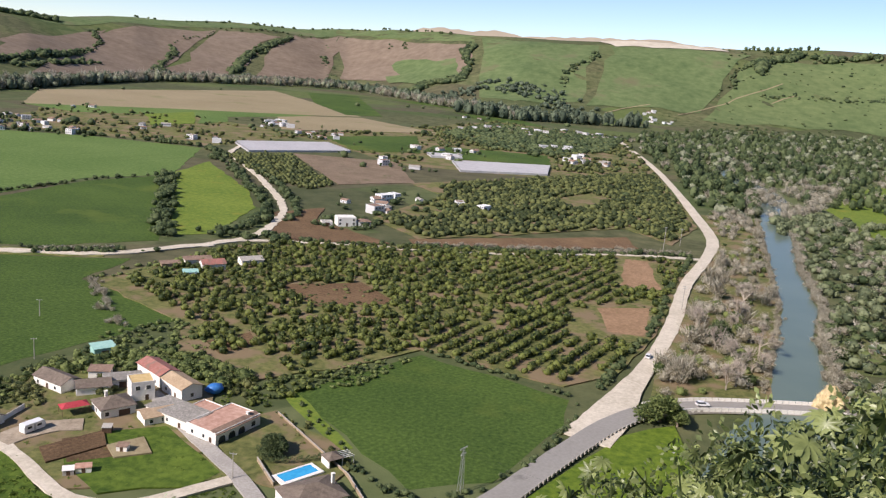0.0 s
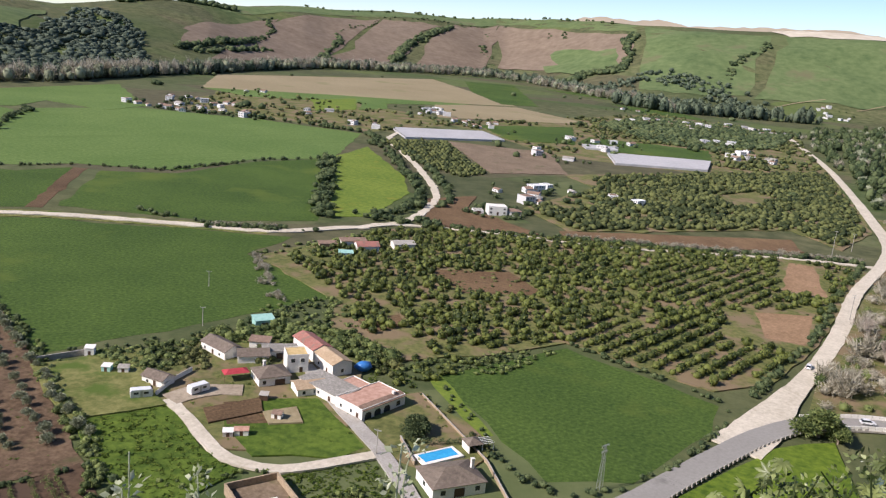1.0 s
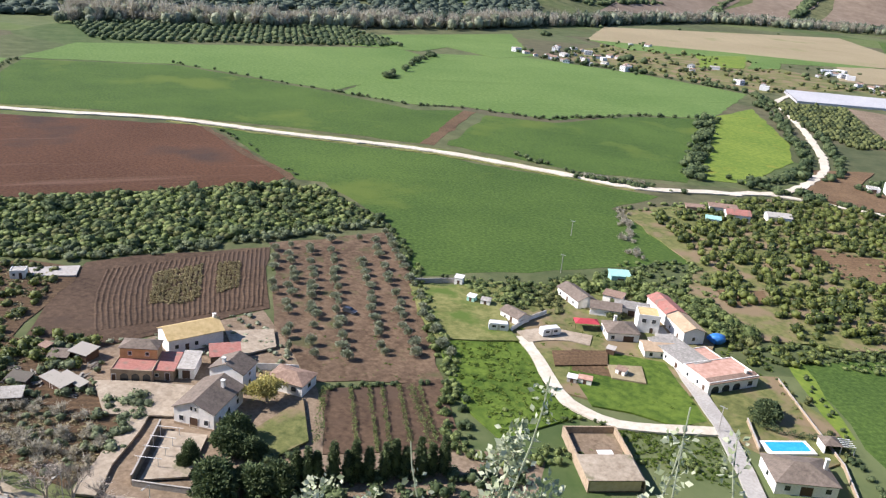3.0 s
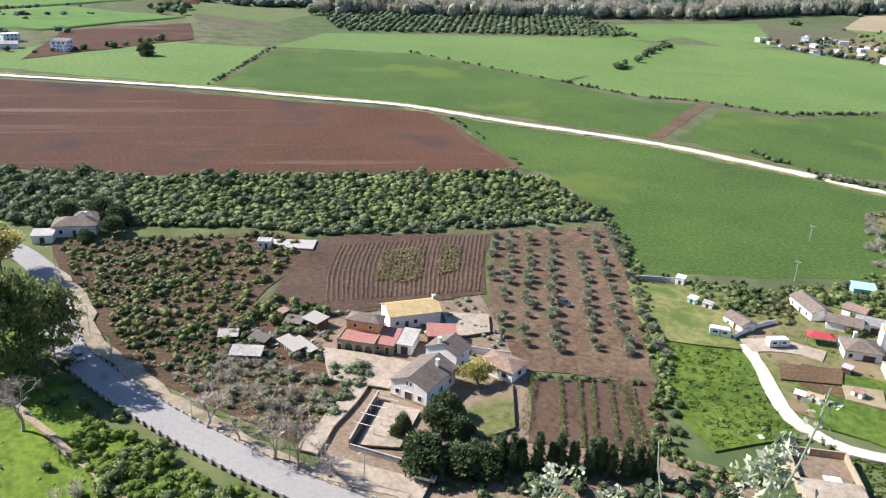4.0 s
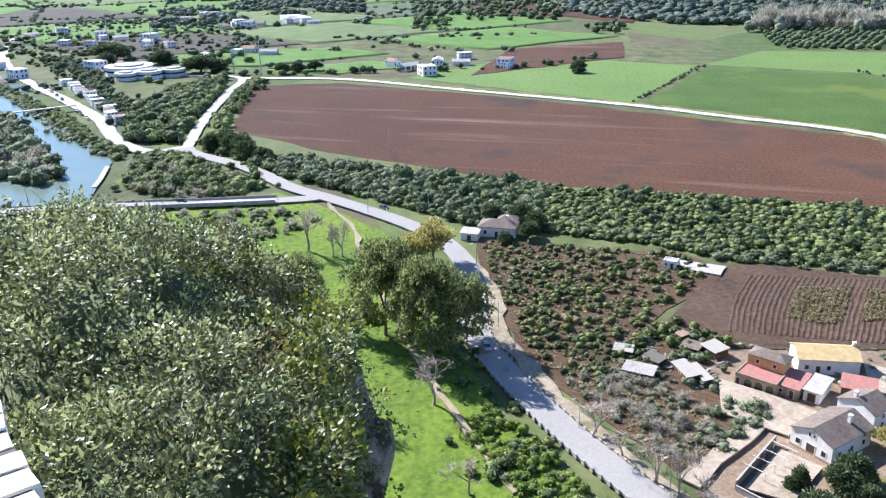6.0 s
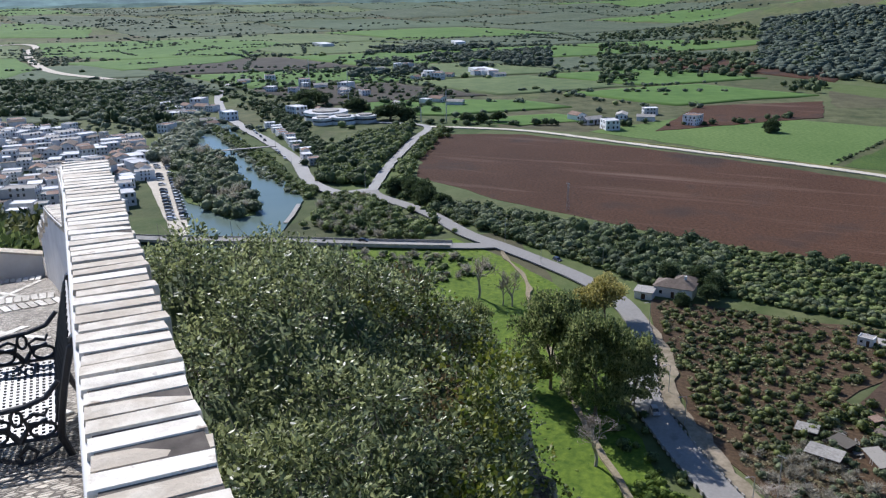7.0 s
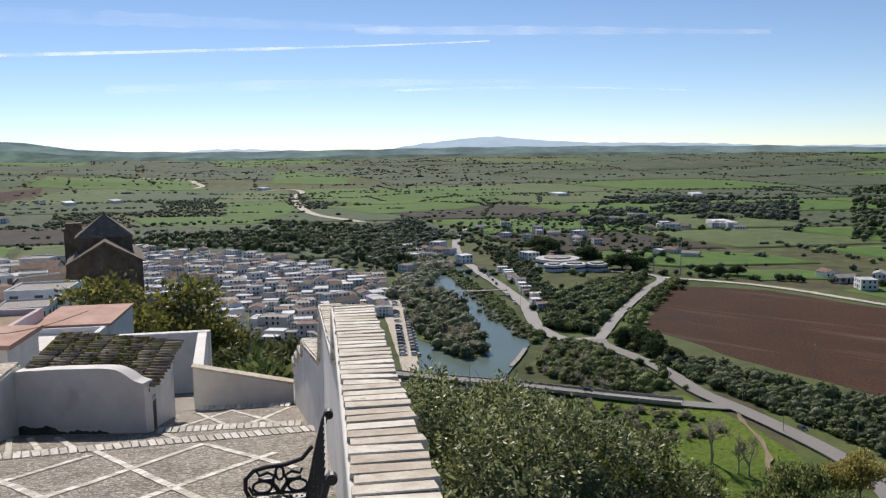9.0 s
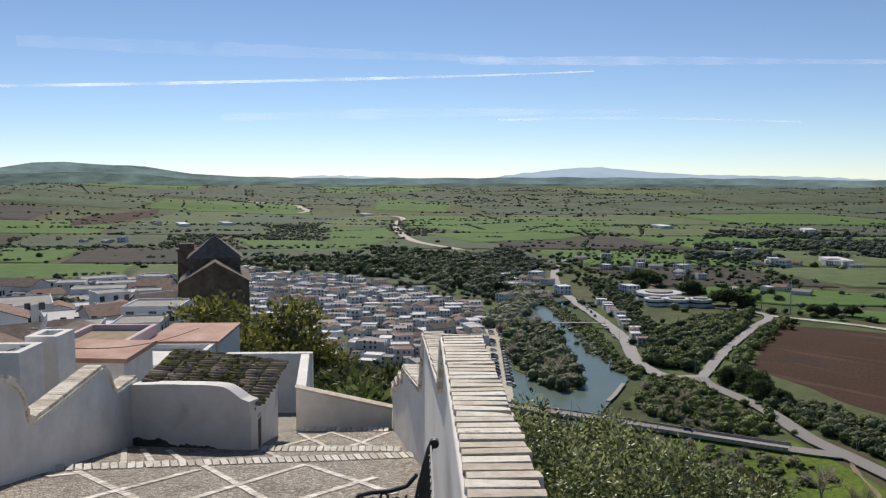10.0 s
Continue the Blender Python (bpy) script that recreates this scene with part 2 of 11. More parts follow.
M["leaf_yellow"] = material("yellowing_leaves", (0.28, 0.26, 0.08), (0.62, 0.54, 0.20), 0.6, 0.1, 0.7, 0.0, island=0.6, translucent=0.4)
M["leaf_silver"] = material("wild_olive_leaves", (0.085, 0.110, 0.055), (0.25, 0.285, 0.155), 0.6, 0.05, 0.75, 0.0, island=0.6, translucent=0.3)
# church stone: its backlit darkness is put into the base colour
M["church_stone"] = material("dark_weathered_stone", (0.10, 0.075, 0.055), (0.22, 0.165, 0.12), 0.8, 0.15, 0.92, 0.5, 0.08)
M["weed_ground"] = material("weed_covered_ground", (0.034, 0.070, 0.010), (0.120, 0.175, 0.026), 0.5, 0.05, 0.95, 0.9, 0.3)
M["leaf_orchard"] = material("far_orchard_leaves", (0.038, 0.054, 0.018), (0.150, 0.168, 0.056), 0.5, 0.03, 0.75, 0.0, island=0.7, translucent=0.2)
M["leaf_shrub"] = material("warm_scrub_leaves", (0.036, 0.052, 0.016), (0.180, 0.190, 0.066), 0.5, 0.03, 0.75, 0.0, island=0.7, translucent=0.25)
M["leaf_weed"] = material("rank_weed_leaves", (0.045, 0.088, 0.012), (0.155, 0.205, 0.034), 0.6, 0.06, 0.8, 0.0, island=0.6, translucent=0.3)
M["leaf_dry"] = material("dry_weed_stalks", (0.15, 0.12, 0.065), (0.36, 0.31, 0.18), 0.6, 0.06, 0.9, 0.0, island=0.6, translucent=0.2)
M["leaf_straw"] = material("yellowed_stubble_leaves", (0.18, 0.15, 0.075), (0.38, 0.325, 0.18), 0.6, 0.06, 0.9, 0.0, island=0.6, translucent=0.25)
M["leaf_near"] = material("glossy_shrub_leaves", (0.070, 0.090, 0.032), (0.44, 0.47, 0.21), 1.5, 0.3, 0.42, 0.0, island=0.9, translucent=0.35, spec=0.5)
M["leaf_broad"] = material("castor_leaves", (0.048, 0.074, 0.022), (0.27, 0.315, 0.115), 3.0, 0.6, 0.4, 0.0, island=0.7, translucent=0.3, spec=0.5)
M["leaf_pale"] = material("pale_mullein_leaves", (0.27, 0.31, 0.17), (0.55, 0.57, 0.40), 6.0, 0.6, 0.8, 0.0, island=0.5, translucent=0.3)
M["blue"] = material("blue_tarpaulin", (0.02, 0.12, 0.38), (0.05, 0.22, 0.55), 1.0, 0.2, 0.5, 0.2, 0.02)
M["turq"] = material("turquoise_sheet", (0.25, 0.48, 0.42), (0.40, 0.62, 0.55), 1.0, 0.2, 0.6, 0.2, 0.02)
M["pool"] = material("pool_water", (0.02, 0.30, 0.62), (0.05, 0.42, 0.72), 1.0, 0.2, 0.08, 0.2, 0.02, spec=0.5)
M["net"] = material("greenhouse_plastic", (0.40, 0.395, 0.40), (0.54, 0.53, 0.53), 0.4, 0.03, 0.7, 0.3, 0.05, rows=(52, 0.12, 0.4, (0.31, 0.30, 0.31)))
M["awning_red"] = material("red_awning_cloth", (0.36, 0.035, 0.05), (0.50, 0.07, 0.085), 2.0, 0.3, 0.8, 0.2, 0.02)
M["tile_pale"] = material("pale_clay_tiles", (0.36, 0.26, 0.165), (0.54, 0.41, 0.28), 1.2, 0.25, 0.9, 0.4, 0.06, rows=(0, 1.2, 0.3, (0.25, 0.175, 0.115)))
M["metal"] = material("galvanised_steel", (0.36, 0.37, 0.38), (0.52, 0.53, 0.54), 4.0, 0.5, 0.45, 0.1, 0.005, metal=0.6)
M["car_white"] = material("white_car_paint", (0.70, 0.71, 0.72), (0.80, 0.80, 0.80), 1.0, 0.2, 0.25, 0.0, spec=0.5)
M["car_dark"] = material("dark_car_paint", (0.03, 0.035, 0.045), (0.06, 0.06, 0.07), 1.0, 0.2, 0.25, 0.0, spec=0.5)
M["rubber"] = material("black_rubber", (0.015, 0.015, 0.015), (0.03, 0.03, 0.03), 4.0, 0.5, 0.8, 0.0)


def pebble_material():
    """Small river pebbles set on edge in lime mortar."""
    m = bpy.data.materials.new("pebble_paving")
    m.use_nodes = True
    nt = m.node_tree
    L = nt.links.new
    b = nt.nodes["Principled BSDF"]
    b.inputs["Roughness"].default_value, b.inputs["Specular IOR Level"].default_value = 0.75, 0.25
    tc = nt.nodes.new("ShaderNodeTexCoord")
    mp = nt.nodes.new("ShaderNodeMapping")
    mp.inputs["Scale"].default_value = (1.0, 0.6, 0.0)
    L(tc.outputs["Object"], mp.inputs[0])
    cell = _n(nt, "ShaderNodeTexVoronoi", Scale=27.0)
    gap = _n(nt, "ShaderNodeTexVoronoi", Scale=27.0)
    gap.feature = "DISTANCE_TO_EDGE"
    patch = _n(nt, "ShaderNodeTexNoise", Scale=1.1, Detail=6.0, Roughness=0.65)
    for n in (cell, gap):
        L(mp.outputs[0], n.inputs["Vector"])
    L(tc.outputs["Object"], patch.inputs["Vector"])
    sep = nt.nodes.new("ShaderNodeSeparateColor")
    L(cell.outputs["Color"], sep.inputs[0])
    mix = nt.nodes.new("ShaderNodeMath")
    mix.operation = "MULTIPLY_ADD"
    mix.inputs[1].default_value = 0.55
    L(sep.outputs[0], mix.inputs[0])
    L(patch.outputs[0], mix.inputs[2])
    ramp = nt.nodes.new("ShaderNodeValToRGB")
    ramp.color_ramp.elements[0].position, ramp.color_ramp.elements[1].position = 0.42, 1.05
    ramp.color_ramp.elements[0].color, ramp.color_ramp.elements[1].color = (0.15, 0.125, 0.095, 1), (0.60, 0.535, 0.435, 1)
    L(mix.outputs[0], ramp.inputs[0])
    edge = nt.nodes.new("ShaderNodeMapRange")
    edge.inputs[1].default_value, edge.inputs[2].default_value = 0.02, 0.16
    L(gap.outputs["Distance"], edge.inputs[0])
    mx = nt.nodes.new("ShaderNodeMix")
    mx.data_type = "RGBA"
    L(edge.outputs[0], mx.inputs[0])
    mx.inputs[6].default_value = (0.105, 0.088, 0.068, 1)
    L(ramp.outputs[0], mx.inputs[7])
    L(mx.outputs[2], b.inputs["Base Color"])
    bp = nt.nodes.new("ShaderNodeBump")
    bp.inputs["Strength"].default_value, bp.inputs["Distance"].default_value = 0.8, 0.012
    L(edge.outputs[0], bp.inputs["Height"])
    L(bp.outputs[0], b.inputs["Normal"])
    return m


M["cobble"] = pebble_material()
M["mossy_tile"] = material("mossy_clay_tiles", (0.17, 0.135, 0.10), (0.46, 0.37, 0.27), 4.0, 1.0, 0.95, 0.6, 0.02, objvar=0.7, third=((0.24, 0.22, 0.075), 1.6, 0.50))
M["coping"] = material("whitewashed_brick", (0.56, 0.48, 0.37), (0.90, 0.83, 0.70), 9.0, 1.2, 0.9, 1.0, 0.014, objvar=0.35, third=((0.42, 0.33, 0.24), 9.0, 0.62))
M["mortar"] = material("grey_mortar", (0.07, 0.06, 0.05), (0.17, 0.145, 0.12), 8.0, 1.0, 0.95, 0.5, 0.01)


def water_material():
    m = bpy.data.materials.new("river_water")
    m.use_nodes = True
    nt = m.node_tree
    b = nt.nodes["Principled BSDF"]
    b.inputs["Base Color"].default_value = (0.045, 0.105, 0.105, 1)
    b.inputs["Roughness"].default_value, b.inputs["Specular IOR Level"].default_value = 0.2, 0.12
    tc = nt.nodes.new("ShaderNodeTexCoord")
    w = _n(nt, "ShaderNodeTexNoise", Scale=0.35, Detail=4.0)
    nt.links.new(tc.outputs["Object"], w.inputs["Vector"])
    ramp = nt.nodes.new("ShaderNodeValToRGB")
    ramp.color_ramp.elements[0].color, ramp.color_ramp.elements[1].color = (0.105, 0.150, 0.128, 1), (0.150, 0.195, 0.160, 1)
    w2 = _n(nt, "ShaderNodeTexNoise", Scale=0.03, Detail=4.0)
    nt.links.new(tc.outputs["Object"], w2.inputs["Vector"])
    nt.links.new(w2.outputs[0], ramp.inputs[0])
    nt.links.new(ramp.outputs[0], b.inputs["Base Color"])
    bp = nt.nodes.new("ShaderNodeBump")
    bp.inputs["Strength"].default_value, bp.inputs["Distance"].default_value = 0.25, 0.1
    nt.links.new(w.outputs[0], bp.inputs["Height"])
    nt.links.new(bp.outputs[0], b.inputs["Normal"])
    return m


M["water"] = water_material()


def country_material():
    """Valley ground: a patchwork of crops, fallow and scrub with rough grass."""
    m = bpy.data.materials.new("countryside")
    m.use_nodes = True
    nt = m.node_tree
    L = nt.links.new
    b = nt.nodes["Principled BSDF"]
    b.inputs["Roughness"].default_value, b.inputs["Specular IOR Level"].default_value = 0.95, 0.12
    tc = nt.nodes.new("ShaderNodeTexCoord")
    warp = _n(nt, "ShaderNodeTexNoise", Scale=0.004, Detail=3.0)
    L(tc.outputs["Object"], warp.inputs["Vector"])
    sc = nt.nodes.new("ShaderNodeVectorMath")
    sc.operation = "SCALE"
    sc.inputs["Scale"].default_value = 130.0
    L(warp.outputs[1], sc.inputs[0])
    ad = nt.nodes.new("ShaderNodeVectorMath")
    ad.operation = "ADD"
    L(tc.outputs["Object"], ad.inputs[0])
    L(sc.outputs[0], ad.inputs[1])
    mp = nt.nodes.new("ShaderNodeMapping")
    mp.inputs["Scale"].default_value = (0.0060, 0.0100, 0.0)
    mp.inputs["Rotation"].default_value = (0, 0, radians(30))
    L(ad.outputs[0], mp.inputs[0])
    vo = nt.nodes.new("ShaderNodeTexVoronoi")
    vo.inputs["Scale"].default_value = 1.0
    L(mp.outputs[0], vo.inputs["Vector"])
    ramp = nt.nodes.new("ShaderNodeValToRGB")
    ramp.color_ramp.interpolation = "CONSTANT"
    els = ramp.color_ramp.elements
    els[0].color = (0.064, 0.095, 0.035, 1)
    els[1].position, els[1].color = 0.16, (0.100, 0.147, 0.041, 1)
    for p, c in ((0.3, (0.054, 0.072, 0.033)), (0.45, (0.087, 0.110, 0.049)), (0.55, (0.054, 0.100, 0.028)), (0.68, (0.096, 0.087, 0.054)), (0.76, (0.067, 0.087, 0.036)), (0.88, (0.109, 0.143, 0.056))):
        e = els.new(p)
        e.color = (*c, 1)
    sep = nt.nodes.new("ShaderNodeSeparateColor")
    L(vo.outputs["Color"], sep.inputs[0])
    L(sep.outputs[0], ramp.inputs[0])
    fine = _n(nt, "ShaderNodeTexNoise", Scale=0.06, Detail=9.0, Roughness=0.7)
    L(tc.outputs["Object"], fine.inputs["Vector"])
    r2 = nt.nodes.new("ShaderNodeValToRGB")
    r2.color_ramp.elements[0].position, r2.color_ramp.elements[1].position = 0.35, 0.66
    r2.color_ramp.elements[0].color, r2.color_ramp.elements[1].color = (0.050, 0.060, 0.026, 1), (0.185, 0.172, 0.09, 1)
    L(fine.outputs[0], r2.inputs[0])
    mx = nt.nodes.new("ShaderNodeMix")
    mx.data_type = "RGBA"
    big = _n(nt, "ShaderNodeTexNoise", Scale=0.003, Detail=3.0)
    L(tc.outputs["Object"], big.inputs["Vector"])
    mr = nt.nodes.new("ShaderNodeMapRange")
    mr.inputs[1].default_value, mr.inputs[2].default_value, mr.inputs[3].default_value, mr.inputs[4].default_value = 0.4, 0.6, 0.3, 0.75
    L(big.outputs[0], mr.inputs[0])
    L(mr.outputs[0], mx.inputs[0])
    L(ramp.outputs[0], mx.inputs[6])
    L(r2.outputs[0], mx.inputs[7])
    L(mx.outputs[2], b.inputs["Base Color"])
    bp = nt.nodes.new("ShaderNodeBump")
    bp.inputs["Strength"].default_value, bp.inputs["Distance"].default_value = 0.6, 1.0
    L(fine.outputs[0], bp.inputs["Height"])
    L(bp.outputs[0], b.inputs["Normal"])
    return m


M["country"] = country_material()
# ---- building helpers ----
import itertools
from mathutils.geometry import tessellate_polygon

rng = np.random.default_rng(7)


class Geo:
    """Vertices and faces of one mesh."""

    def __init__(self):
        self.v, self.f = [], []

    def add(self, verts, faces):
        k = len(self.v)
        self.v += [tuple(p) for p in verts]
        self.f += [tuple(i + k for i in q) for q in faces]
        return self

    def prism(self, poly, z0, z1):
        n = len(poly)
        lo = [(x, y, z0(x, y) if callable(z0) else z0) for x, y in poly]
        hi = [(x, y, z1(x, y) if callable(z1) else z1) for x, y in poly]
        return self.add(lo + hi, [tuple(range(n - 1, -1, -1)), tuple(range(n, 2 * n))] + [(i, (i + 1) % n, n + (i + 1) % n, n + i) for i in range(n)])

    def box(self, x0, x1, y0, y1, z0, z1):
        return self.prism([(x0, y0), (x1, y0), (x1, y1), (x0, y1)], z0, z1)

    def tube(self, pts, radii, n=6, cap=True):
        rings = []
        pts = [Vector(p) for p in pts]
        for i, p in enumerate(pts):
            d = (pts[min(i + 1, len(pts) - 1)] - pts[max(i - 1, 0)]).normalized()
            a = d.cross(Vector((0, 0, 1)) if abs(d.z) < 0.9 else Vector((1, 0, 0))).normalized()
            b = d.cross(a)
            rings.append([p + (a * math.cos(2 * math.pi * j / n) + b * math.sin(2 * math.pi * j / n)) * radii[i] for j in range(n)])
        faces = [(i * n + j, i * n + (j + 1) % n, (i + 1) * n + (j + 1) % n, (i + 1) * n + j) for i in range(len(pts) - 1) for j in range(n)]
        if cap:
            faces += [tuple(range(n - 1, -1, -1)), tuple((len(pts) - 1) * n + j for j in range(n))]
        return self.add([q for r in rings for q in r], faces)


def mesh_of(name, v, f, mat, smooth=False):
    me = bpy.data.meshes.new(name)
    me.from_pydata([tuple(p) for p in v], [], [tuple(q) for q in f])
    me.materials.append(mat)
    if smooth:
        me.polygons.foreach_set("use_smooth", [True] * len(me.polygons))
    me.update()
    return me


def tri_mesh(name, v, f, mat, smooth=False):
    """A large mesh of triangles out of arrays."""
    me = bpy.data.meshes.new(name)
    me.vertices.add(len(v))
    me.vertices.foreach_set("co", np.asarray(v, np.float32).ravel())
    n = len(f)
    me.loops.add(3 * n)
    me.loops.foreach_set("vertex_index", np.asarray(f, np.int32).ravel())
    me.polygons.add(n)
    me.polygons.foreach_set("loop_start", np.arange(0, 3 * n, 3, dtype=np.int32))
    me.polygons.foreach_set("loop_total", np.full(n, 3, np.int32))
    if smooth:
        me.polygons.foreach_set("use_smooth", np.ones(n, bool))
    me.materials.append(mat)
    me.update(calc_edges=True)
    me.validate()
    return me


def thing(name, label, category, group="", kind="", at=None):
    """An Empty at a thing's base, which its parts hang under."""
    ob = new(name)
    ob.empty_display_size = 0.3
    if at is not None:
        ob.matrix_basis = at
    return tagged(ob, label, category, group, kind)


def part(name, geo, mat, parent=None, label="", smooth=False):
    ob = new(name, mesh_of(name, geo.v, geo.f, mat, smooth))
    if parent is not None:
        ob.parent = parent
    return tagged(ob, label)


# ---- height of the land ----
RIDGE = [(-60, 2100, 2700, 205), (-17, 1950, 2600, 208), (-5, 1750, 2500, 185), (5, 1650, 2500, 174), (10, 1800, 2600, 168), (17, 2200, 3000, 163),
         (28, 1950, 2800, 142), (36, 1500, 2500, 120), (45, 1200, 2100, 88), (55, 1050, 2000, 100), (70, 950, 2000, 95), (80, 1100, 2900, 70),
         (90, 1600, 4300, 48), (120, 1800, 4400, 52), (135, 1900, 4300, 58), (142, 1700, 4000, 66), (150, 1500, 3800, 74), (165, 1400, 3600, 70),
         (200, 1400, 3000, 100), (300, 2100, 2700, 205)]
RA, RB, RC, RH = (np.array(c, float) for c in zip(*RIDGE))


def wave(x, y, size, seed):
    """Smooth undulation between -1 and 1."""
    a = np.sin(x / size + seed) * np.cos(y / size * 1.13 - seed * 2) + 0.6 * np.sin((x + y) / size * 1.9 + seed * 3) + 0.4 * np.cos((x - 1.7 * y) / size * 2.7 + seed)
    return a / 2.0


def land(x, y):
    """Height of the ground at a place: the flat valley, the hills round it, and the rock that the town stands on."""
    x, y = np.asarray(x, float), np.asarray(y, float)
    r = np.hypot(x, y)
    az = (np.degrees(np.arctan2(-x, y)) + 60) % 360 - 60
    base, crest, top = np.interp(az, RA, RB), np.interp(az, RA, RC), np.interp(az, RA, RH)
    s = np.clip((r - base) / (crest - base), 0, 1)
    s = s * s * (3 - 2 * s)
    z = top * s - np.clip(r - crest, 0, None) * 0.03 + s * (1 - 0.75 * s) * 42 * wave(x, y, 170.0, 1.3) + s * (1 - s) * 14 * wave(x, y, 60.0, 4.0)
    bend = np.interp(r, [0, 30, 90], [135.0, 137.0, 149.0])
    turn = np.radians(bend - np.where(az < -44, az + 360, az))
    along, side = r * np.cos(turn), r * np.sin(turn)
    rock = np.interp(along, [-400, -100, 0, 20, 40, 80, 150, 300, 450, 700], [60, 93, 95, 90.5, 87, 80, 74, 62, 42, 0])
    edge = np.interp(along, [0, 40, 80, 150, 300, 450], [1.2, 4, 8, 21, 38, 60])
    fall = np.clip((side - edge) / 55, 0, 1)
    left = np.clip((-side - 60) / 300, 0, 1)
    rock = rock * (1 - fall) ** 1.35 * (1 - left * left * (3 - 2 * left))
    return np.maximum(z, rock)


SHEET_R = np.concatenate([[0.01], np.arange(1.5, 12, 1.5), np.arange(12, 130, 5), np.arange(130, 400, 15), np.arange(400, 1000, 30), np.arange(1000, 4800, 45)])


def sheet(x, y):
    """Height of the ground sheet between its corners."""
    r, a = math.hypot(x, y), math.degrees(math.atan2(-x, y)) % 360
    i = int(np.clip(np.searchsorted(SHEET_R, r) - 1, 0, len(SHEET_R) - 2))
    r0, r1, a0 = SHEET_R[i], SHEET_R[i + 1], math.floor(a / 1.5) * 1.5
    u, w = (r - r0) / (r1 - r0), (a - a0) / 1.5
    q = np.radians([a0, a0 + 1.5])
    z0, z1 = land(-np.sin(q) * r0, np.cos(q) * r0), land(-np.sin(q) * r1, np.cos(q) * r1)
    return float((z0[0] * (1 - w) + z0[1] * w) * (1 - u) + (z1[0] * (1 - w) + z1[1] * w) * u)


def ground_sheet():
    radii = SHEET_R
    az = np.radians(np.arange(0, 360, 1.5))
    rr, aa = np.meshgrid(radii, az, indexing="ij")
    x, y = -np.sin(aa) * rr, np.cos(aa) * rr
    z = land(x, y) - np.where(rr < 6, 4.0, 0.0)
    # the river beds lie lower
    v = np.stack([x, y, z], -1).reshape(-1, 3)
    n = len(az)
    i, j = np.meshgrid(np.arange(len(radii) - 1), np.arange(n), indexing="ij")
    a, b, c, d = i * n + j, i * n + (j + 1) % n, (i + 1) * n + (j + 1) % n, (i + 1) * n + j
    f = np.concatenate([np.stack([a, b, c], -1).reshape(-1, 3), np.stack([a, c, d], -1).reshape(-1, 3)])
    ob = new("ground", tri_mesh("ground", v, f[:, ::-1], M["country"], True))
    tagged(ob, "broad valley floor rising into rolling hills", "ground", kind="structure")


ground_sheet()

LIFT = itertools.count()


def outline(corners, step=9.0, jitter=0.8, seed=0):
    """A field's border, walked in short uneven steps."""
    r = np.random.default_rng(seed)
    out = []
    for (x0, y0), (x1, y1) in zip(corners, corners[1:] + corners[:1]):
        n = max(1, int(math.hypot(x1 - x0, y1 - y0) / step))
        for k in range(n):
            q = k / n
            out.append((x0 + (x1 - x0) * q + r.normal() * jitter * (k > 0), y0 + (y1 - y0) * q + r.normal() * jitter * (k > 0)))
    return out


def field(name, corners, mat, label, category="field", step=9.0, jitter=0.8, lift=None, follow=False):
    """A sheet of crop or soil laid on the valley floor, with a thin edge."""
    k = next(LIFT)
    z = 0.05 + 0.012 * k if lift is None else lift
    pts = outline(corners, step, jitter, k)
    tri = tessellate_polygon([[Vector((x, y, 0)) for x, y in pts]])
    n = len(pts)
    zz = [z + (float(land(x, y)) if follow else 0.0) for x, y in pts]
    v = [(x, y, h) for (x, y), h in zip(pts, zz)] + [(x, y, h - 0.4) for (x, y), h in zip(pts, zz)]
    area = sum(a[0] * b[1] - b[0] * a[1] for a, b in zip(pts, pts[1:] + pts[:1]))
    f = []
    for a, b, c in tri:
        p, q, s = pts[a], pts[b], pts[c]
        f.append((a, b, c) if (q[0] - p[0]) * (s[1] - p[1]) - (q[1] - p[1]) * (s[0] - p[0]) > 0 else (a, c, b))
    for i in range(n):
        j = (i + 1) % n
        f.append((i, n + i, n + j, j) if area > 0 else (j, n + j, n + i, i))
    ob = new(name, mesh_of(name, v, f, M[mat]))
    return tagged(ob, label, category, kind="structure")


def smooth_line(pts, step=4.0):
    """Points along a rounded line (Catmull-Rom)."""
    p = [np.array(q, float) for q in pts]
    p = [2 * p[0] - p[1]] + p + [2 * p[-1] - p[-2]]
    out = []
    for i in range(1, len(p) - 2):
        n = max(2, int(np.linalg.norm(p[i + 1] - p[i]) / step))
        for k in range(n):
            t = k / n
            out.append(0.5 * (2 * p[i] + (p[i + 1] - p[i - 1]) * t + (2 * p[i - 1] - 5 * p[i] + 4 * p[i + 1] - p[i + 2]) * t * t + (3 * p[i] - p[i - 1] - 3 * p[i + 1] + p[i + 2]) * t ** 3))
    out.append(p[-2])
    return np.array(out)


def sides(line):
    d = np.gradient(line[:, :2], axis=0)
    d /= np.linalg.norm(d, axis=1)[:, None]
    return np.stack([-d[:, 1], d[:, 0]], 1)


